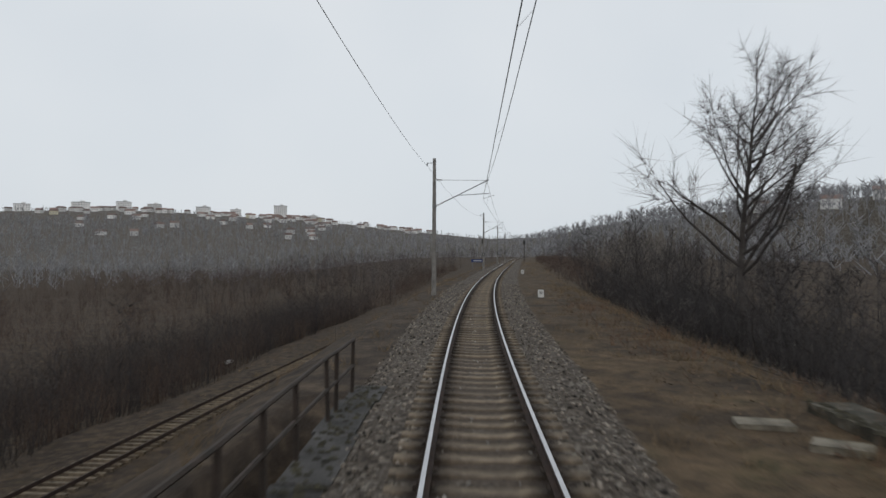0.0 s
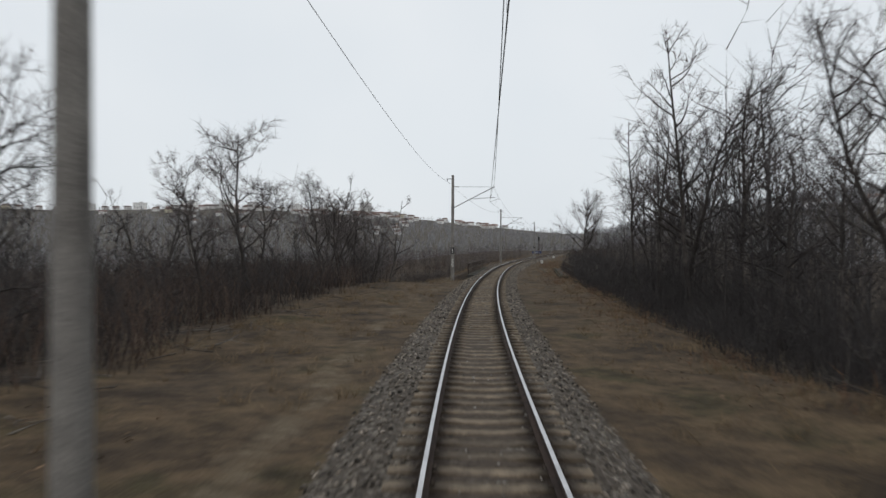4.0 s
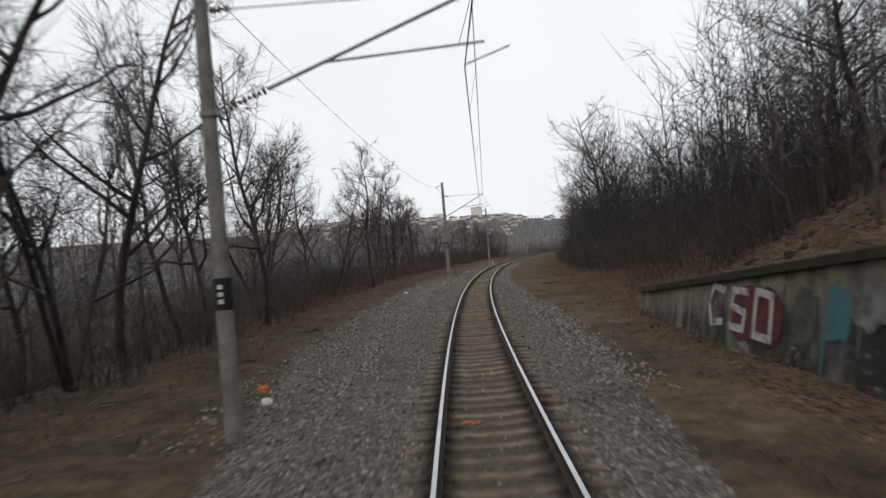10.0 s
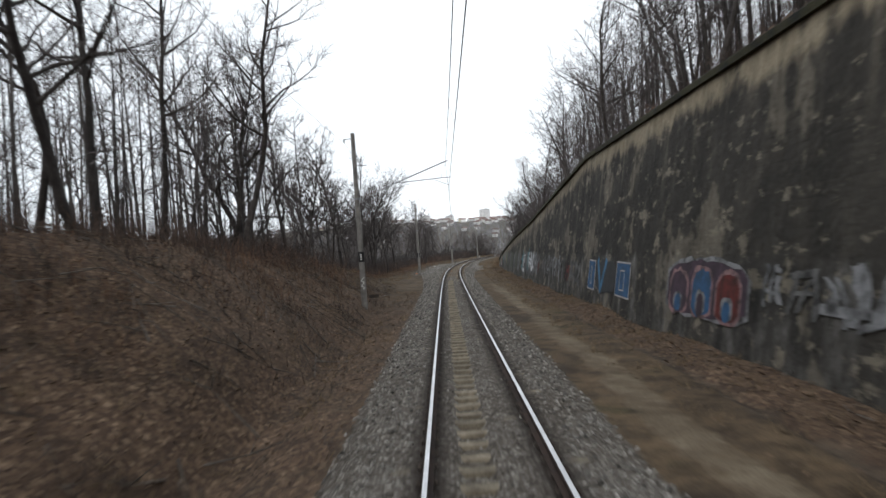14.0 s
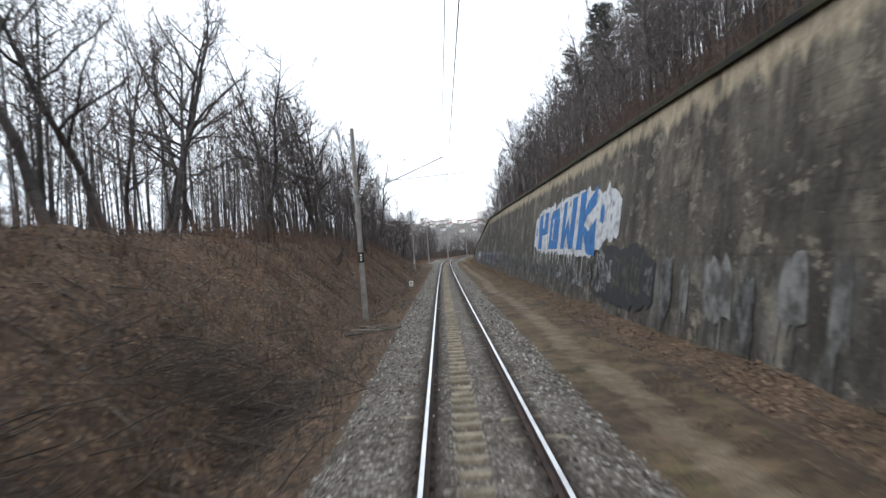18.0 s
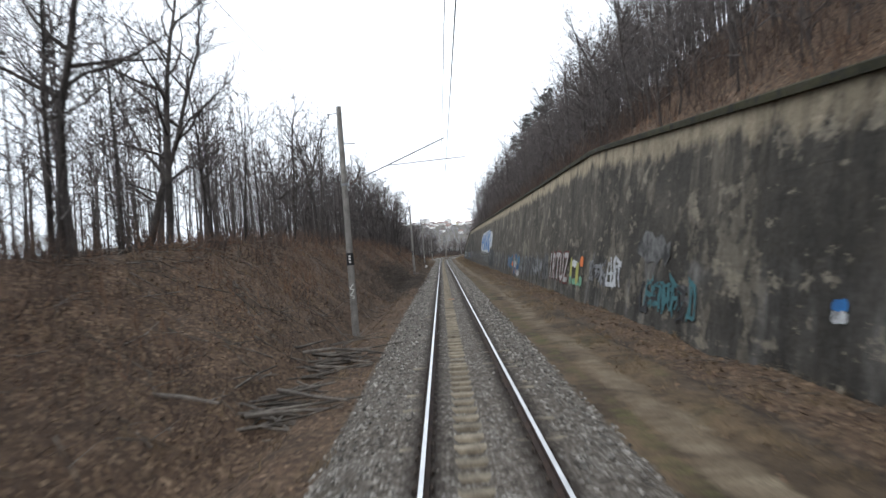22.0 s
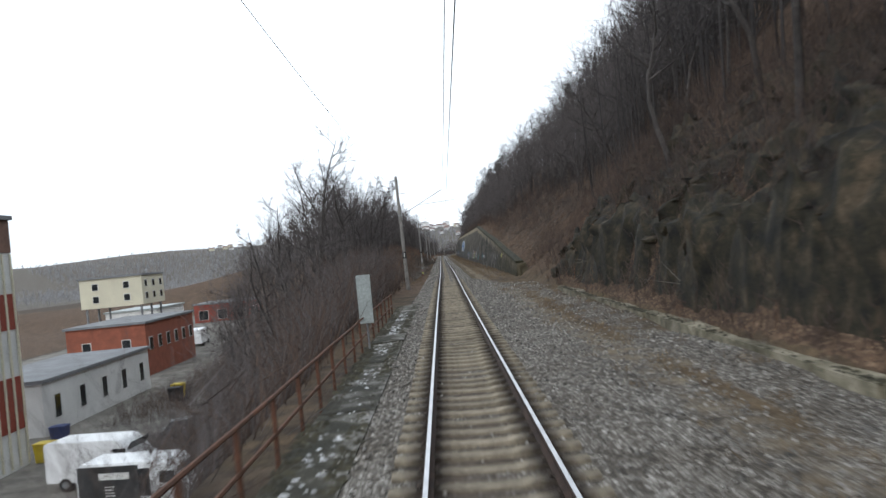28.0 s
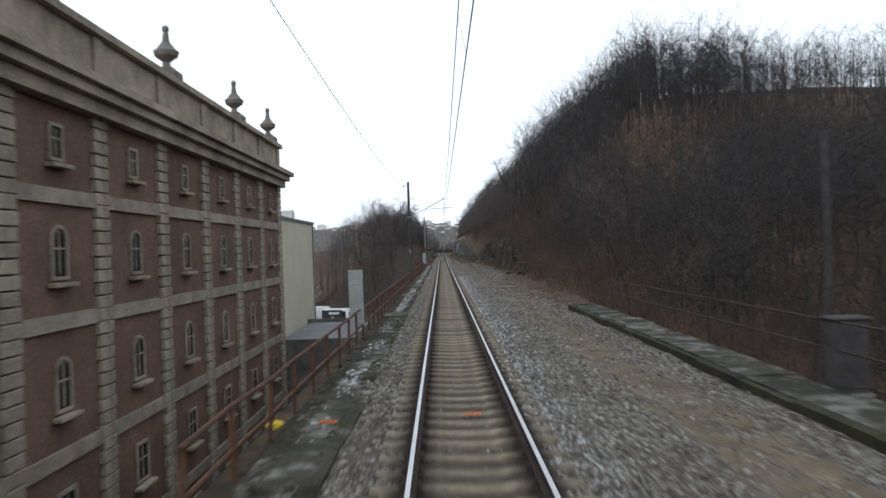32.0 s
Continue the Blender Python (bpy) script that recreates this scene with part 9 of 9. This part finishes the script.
def van(s, lat, z, turn, label, wrap=True, box=True):
    """A panel van 6.3 m long; its nose points to +y."""
    v = empty("delivery_van", label, "van", "vehicles in the yard", place=stand(s, lat, z, turn))
    bm = bmesh.new()
    prof = [(-3.1, 0.45), (-3.1, 2.55), (-2.9, 2.68), (1.0, 2.7), (1.35, 2.6), (2.05, 1.62), (2.95, 1.28), (3.15, 1.0), (3.2, 0.45)]
    l = [bm.verts.new((-1.0, y, zz)) for y, zz in prof]
    m = [bm.verts.new((1.0, y, zz)) for y, zz in prof]
    n = len(prof)
    for i in range(n):
        j = (i + 1) % n
        bm.faces.new((l[i], m[i], m[j], l[j]))
    bm.faces.new(l[::-1])
    bm.faces.new(m)
    bmesh.ops.bevel(bm, geom=list(bm.edges), offset=0.06, segments=2, affect="EDGES")
    body = part("body", bm, M["van_white"], v)
    if wrap:
        for x in (-1.008, 1.008):
            p = part("side_panel", box_bm(0.012, 3.0, 1.95, x, -1.5, 1.6), M["van_black"], body, "black wrapped panel with plain pale bars")
            part("lettering", box_bm(0.014, 1.5, 0.32, x * 1.004, -1.2, 2.1), M["white_paint"], p)
            bm = bmesh.new()
            for k in range(4):
                add_box(bm, x * 1.004, -1.45, 1.6 - 0.14 * k, 0.014, 0.5, 0.05)
            part("lettering", bm, M["white_paint"], p)
            part("window", box_bm(0.016, 0.55, 1.3, x * 1.004, 0.25, 1.75), M["glass"], body)
    for x in (-1.006, 1.006):
        part("door_window", box_bm(0.014, 0.75, 0.55, x, 1.35, 1.95), M["glass"], body)
    bm = bmesh.new()
    add_box(bm, 0, 1.74, 2.12, 1.7, 0.03, 0.95, 0, pose(0, 0, 0, -35, 0, 0))
    part("windscreen", bm, M["glass"], body)
    for x in (-0.72, 0.72):
        part("headlight", box_bm(0.38, 0.06, 0.2, x, 3.1, 0.98, 0.02), M["glass"], body)
    part("bumper", box_bm(1.95, 0.16, 0.3, 0, 3.16, 0.5, 0.04), M["tyre"], body)
    for x in (-0.92, 0.92):
        for y in (-1.9, 2.2):
            wheel(v, x, y, 0.36, 0.24)
    v.matrix_basis = v.matrix_basis @ Matrix.Diagonal((1.08, 1.13, 1.08, 1))
    return v


van(-452.3, -16.6, YARD_Z, -98, "white delivery van with a black wrapped side, parked in the yard")
van(-446.5, -21.6, YARD_Z, -100, "plain white delivery van parked behind the black-sided van", wrap=False)
van(-366.5, -43.4, YARD_Z, 8, "plain white box van parked far down the yard", wrap=False)


def car(s, lat, z, turn, mat, label):
    c = empty("parked_car", label, "car", "vehicles in the yard", place=stand(s, lat, z, turn))
    bm = bmesh.new()
    low = [(-2.1, 0.35), (-2.1, 0.85), (-1.3, 0.95), (1.0, 0.92), (2.0, 0.75), (2.1, 0.35)]
    l = [bm.verts.new((-0.86, y, zz)) for y, zz in low]
    m = [bm.verts.new((0.86, y, zz)) for y, zz in low]
    for i in range(6):
        j = (i + 1) % 6
        bm.faces.new((l[i], m[i], m[j], l[j]))
    bm.faces.new(l[::-1])
    bm.faces.new(m)
    bmesh.ops.bevel(bm, geom=list(bm.edges), offset=0.07, segments=2, affect="EDGES")
    body = part("body", bm, mat, c)
    bm = bmesh.new()
    lo = [bm.verts.new(q) for q in ((-0.8, -1.75, 0.9), (0.8, -1.75, 0.9), (0.8, 1.05, 0.88), (-0.8, 1.05, 0.88))]
    hi = [bm.verts.new(q) for q in ((-0.62, -1.25, 1.42), (0.62, -1.25, 1.42), (0.62, 0.3, 1.44), (-0.62, 0.3, 1.44))]
    for i in range(4):
        j = (i + 1) % 4
        bm.faces.new((lo[i], lo[j], hi[j], hi[i]))
    part("glazing", bm, M["glass"], body)
    part("roof", box_bm(1.26, 1.6, 0.05, 0, -0.47, 1.44, 0.02), mat, body)
    for x in (-0.8, 0.8):
        for y in (-1.3, 1.3):
            wheel(c, x, y, 0.31, 0.2)
    return c


car(-466.4, -13.2, YARD_Z, 8, M["mast_black"], "dark parked car in the yard below the railing")
car(-372.0, -46.5, YARD_Z, 20, M["van_white"], "white parked car far down the yard")
car(-436.0, -20.5, YARD_Z, -75, M["yard_car"], "grey parked car beside the bins")


def bin_thing(s, lat, mat, label, w=1.2, h=1.25):
    b = empty("waste_container", label, "waste bin", "bins in the yard", place=stand(s, lat, YARD_Z))
    bm = bmesh.new()
    add_box(bm, 0, 0, h / 2, w, w * 0.85, h, 0.05)
    for v in bm.verts:
        if v.co.z < 0.3:
            v.co.x *= 0.85
            v.co.y *= 0.85
    part("tub", bm, mat, b)
    part("lid", box_bm(w * 1.04, w * 0.9, 0.14, 0, 0, h + 0.05, 0.04), mat, b)
    return b


bin_thing(-439.2, -29.6, M["yellow"], "yellow plastic waste container beside a wall")
bin_thing(-433.6, -31.6, M["blue"], "dark blue plastic waste container beside a wall")
bin_thing(-461.0, -24.2, M["blue"], "dark blue waste container in the yard")
bin_thing(-419.9, -27.6, M["mast_black"], "dark waste container among bushes")
bin_thing(-417.6, -28.2, M["yellow"], "yellow-lidded waste container among bushes")
flat_piece("white_tarpaulin", -474.6, -11.4, 2.4, 1.7, 0.3, M["white_paint"], "white tarpaulin over a low stack", "tarpaulin", 15).location.z = YARD_Z + 0.02
flat_piece("white_tarpaulin", -441.0, -18.8, 2.4, 1.6, 0.2, M["white_paint"], "white sheet lying beside the yard", "tarpaulin", 25).location.z = YARD_Z + 0.02

# ---- the town on the far hill ----
def far_at(bearing, r):
    b = radians(bearing)
    x, y = r * math.sin(b), 300 + r * math.cos(b)
    return x, y, float(far_height(np.array(x), np.array(y)))


FAR_PANE = [None, None]


def far_window(wall_, x, y, z, kind_):
    if FAR_PANE[kind_] is None:
        ob = part("window", box_bm((1.0, 1.5)[kind_], 0.12, 1.2), M["far_glass"], wall_)
        FAR_PANE[kind_] = ob.data
    else:
        ob = new("window", FAR_PANE[kind_])
        ob.parent = wall_
    ob.location = (x, y, z)


def gable_house(bearing, r, w, d, h, turn, wall_mat, label):
    x, y, z = far_at(bearing, r)
    b = empty("town_house", label, "house", "houses on the far hill", place=pose(x, y, z - 1.5, 0, 0, turn))
    wl_ = part("wall", box_bm(w, d, h + 1.5, 0, 0, (h + 1.5) / 2), wall_mat, b)
    bm = bmesh.new()
    e = 0.5
    v = [bm.verts.new(q) for q in ((-w / 2 - e, -d / 2 - e, h + 1.5), (w / 2 + e, -d / 2 - e, h + 1.5), (w / 2 + e, d / 2 + e, h + 1.5), (-w / 2 - e, d / 2 + e, h + 1.5), (-w / 2 - e, 0, h + 1.5 + d * 0.38), (w / 2 + e, 0, h + 1.5 + d * 0.38))]
    for f in ((0, 1, 5, 4), (2, 3, 4, 5), (1, 2, 5), (3, 0, 4), (3, 2, 1, 0)):
        bm.faces.new([v[i] for i in f])
    part("roof", bm, M["roof_tile"], b)
    for i in range(max(2, int(w // 3))):
        for k in range(max(1, int(h // 3))):
            far_window(wl_, -w / 2 + w * (i + 0.5) / max(2, int(w // 3)), -d / 2 - 0.02, 3.0 + 2.9 * k, 0)
    return b


def apartment_block(bearing, r, w, d, h, turn, label):
    x, y, z = far_at(bearing, r)
    b = empty("apartment_block", label, "apartment block", "apartment blocks on the far hill", place=pose(x, y, z - 2, 0, 0, turn))
    wl_ = part("wall", box_bm(w, d, h + 2, 0, 0, (h + 2) / 2), M["house"], b)
    part("roof", box_bm(w + 0.6, d + 0.6, 0.6, 0, 0, h + 2.3), M["flat_roof"], b)
    part("lift_house", box_bm(w * 0.25, d * 0.5, 2.4, w * 0.1, 0, h + 3.8), M["house"], b)
    for k in range(int(h // 3)):
        n = max(3, int(w // 3.4))
        for i in range(n):
            far_window(wl_, -w / 2 + w * (i + 0.5) / n, -d / 2 - 0.03, 4.0 + 3 * k, 1)
    return b


tr_ = np.random.default_rng(55)
apartment_block(3.9, 1480, 24, 18, 24, -4, "grey high-rise apartment block on the skyline")
for bb, rr_, ww, hh in ((-9.2, 1390, 26, 12), (-6.6, 1420, 22, 14), (-4.6, 1380, 20, 11), (-1.4, 1400, 22, 12), (0.8, 1410, 18, 11), (6.2, 1440, 18, 8), (-12.6, 1390, 22, 10), (-16.0, 1380, 22, 10)):
    apartment_block(bb, rr_, ww, 14, hh, -bb + tr_.uniform(-18, 18), "pale multi-storey apartment block on the skyline")
for i in range(84):
    bb = tr_.uniform(-24, 15)
    rr_ = 1450 - abs(tr_.normal(0, 110))
    gable_house(bb, rr_, tr_.uniform(7, 12), tr_.uniform(6, 8), tr_.uniform(3, 5), -bb + tr_.uniform(-50, 50), M["house"] if tr_.random() < 0.8 else M["cream_wall"], "pale rendered house with a tiled roof on the far hillside")
for i in range(46):
    bb = tr_.uniform(-9, 8)
    gable_house(bb, tr_.uniform(950, 1400), tr_.uniform(7, 11), 7, tr_.uniform(3, 5), -bb + tr_.uniform(-40, 40), M["house"], "small pale rendered house with a tiled roof on the far hillside")
for bb, rr_ in ((40, 620), (43, 660), (46.5, 640), (36.5, 700)):
    gable_house(bb, rr_, 12, 8, 5, -bb, M["house"], "pale house among bare trees on the near ridge")


def ridge_trees(name, n, b_lo, b_hi, r_lo, r_hi, h_lo, h_hi, seed, label, arms=9):
    r = np.random.default_rng(seed)
    bb, rr = np.radians(r.uniform(b_lo, b_hi, n)), r.uniform(r_lo, r_hi, n)
    x, y = rr * np.sin(bb), 300 + rr * np.cos(bb)
    dist = np.min(np.hypot(x[:, None] - LINE_X[None, ::6], y[:, None] - LINE_Y[None, ::6]), axis=1)
    keep = dist > 70
    x, y, rr = x[keep], y[keep], rr[keep]
    n = len(x)
    z = far_height(x, y)
    h = r.uniform(h_lo, h_hi, n)
    base = np.stack([x, y, z - 1], -1)
    top = base + np.stack([r.normal(0, 0.6, n), r.normal(0, 0.6, n), h], -1)
    fat = 0.02 * h * np.clip(rr / 500, 0.6, 2.5)
    P0, P1, R0, R1 = [base], [top], [fat * 0.9], [fat * 0.25]
    for k in range(arms):
        f = r.uniform(0.2, 0.95, n)[:, None]
        q = base + (top - base) * f
        a = r.uniform(0, 6.28, n)
        e = q + np.stack([np.cos(a), np.sin(a), r.uniform(0.5, 1.3, n)], -1) * (h * 0.3)[:, None]
        P0.append(q), P1.append(e), R0.append(fat), R1.append(fat * 0.3)
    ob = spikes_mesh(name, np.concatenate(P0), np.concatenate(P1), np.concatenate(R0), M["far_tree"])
    return tagged(ob, label, "woodland", kind="stuff")


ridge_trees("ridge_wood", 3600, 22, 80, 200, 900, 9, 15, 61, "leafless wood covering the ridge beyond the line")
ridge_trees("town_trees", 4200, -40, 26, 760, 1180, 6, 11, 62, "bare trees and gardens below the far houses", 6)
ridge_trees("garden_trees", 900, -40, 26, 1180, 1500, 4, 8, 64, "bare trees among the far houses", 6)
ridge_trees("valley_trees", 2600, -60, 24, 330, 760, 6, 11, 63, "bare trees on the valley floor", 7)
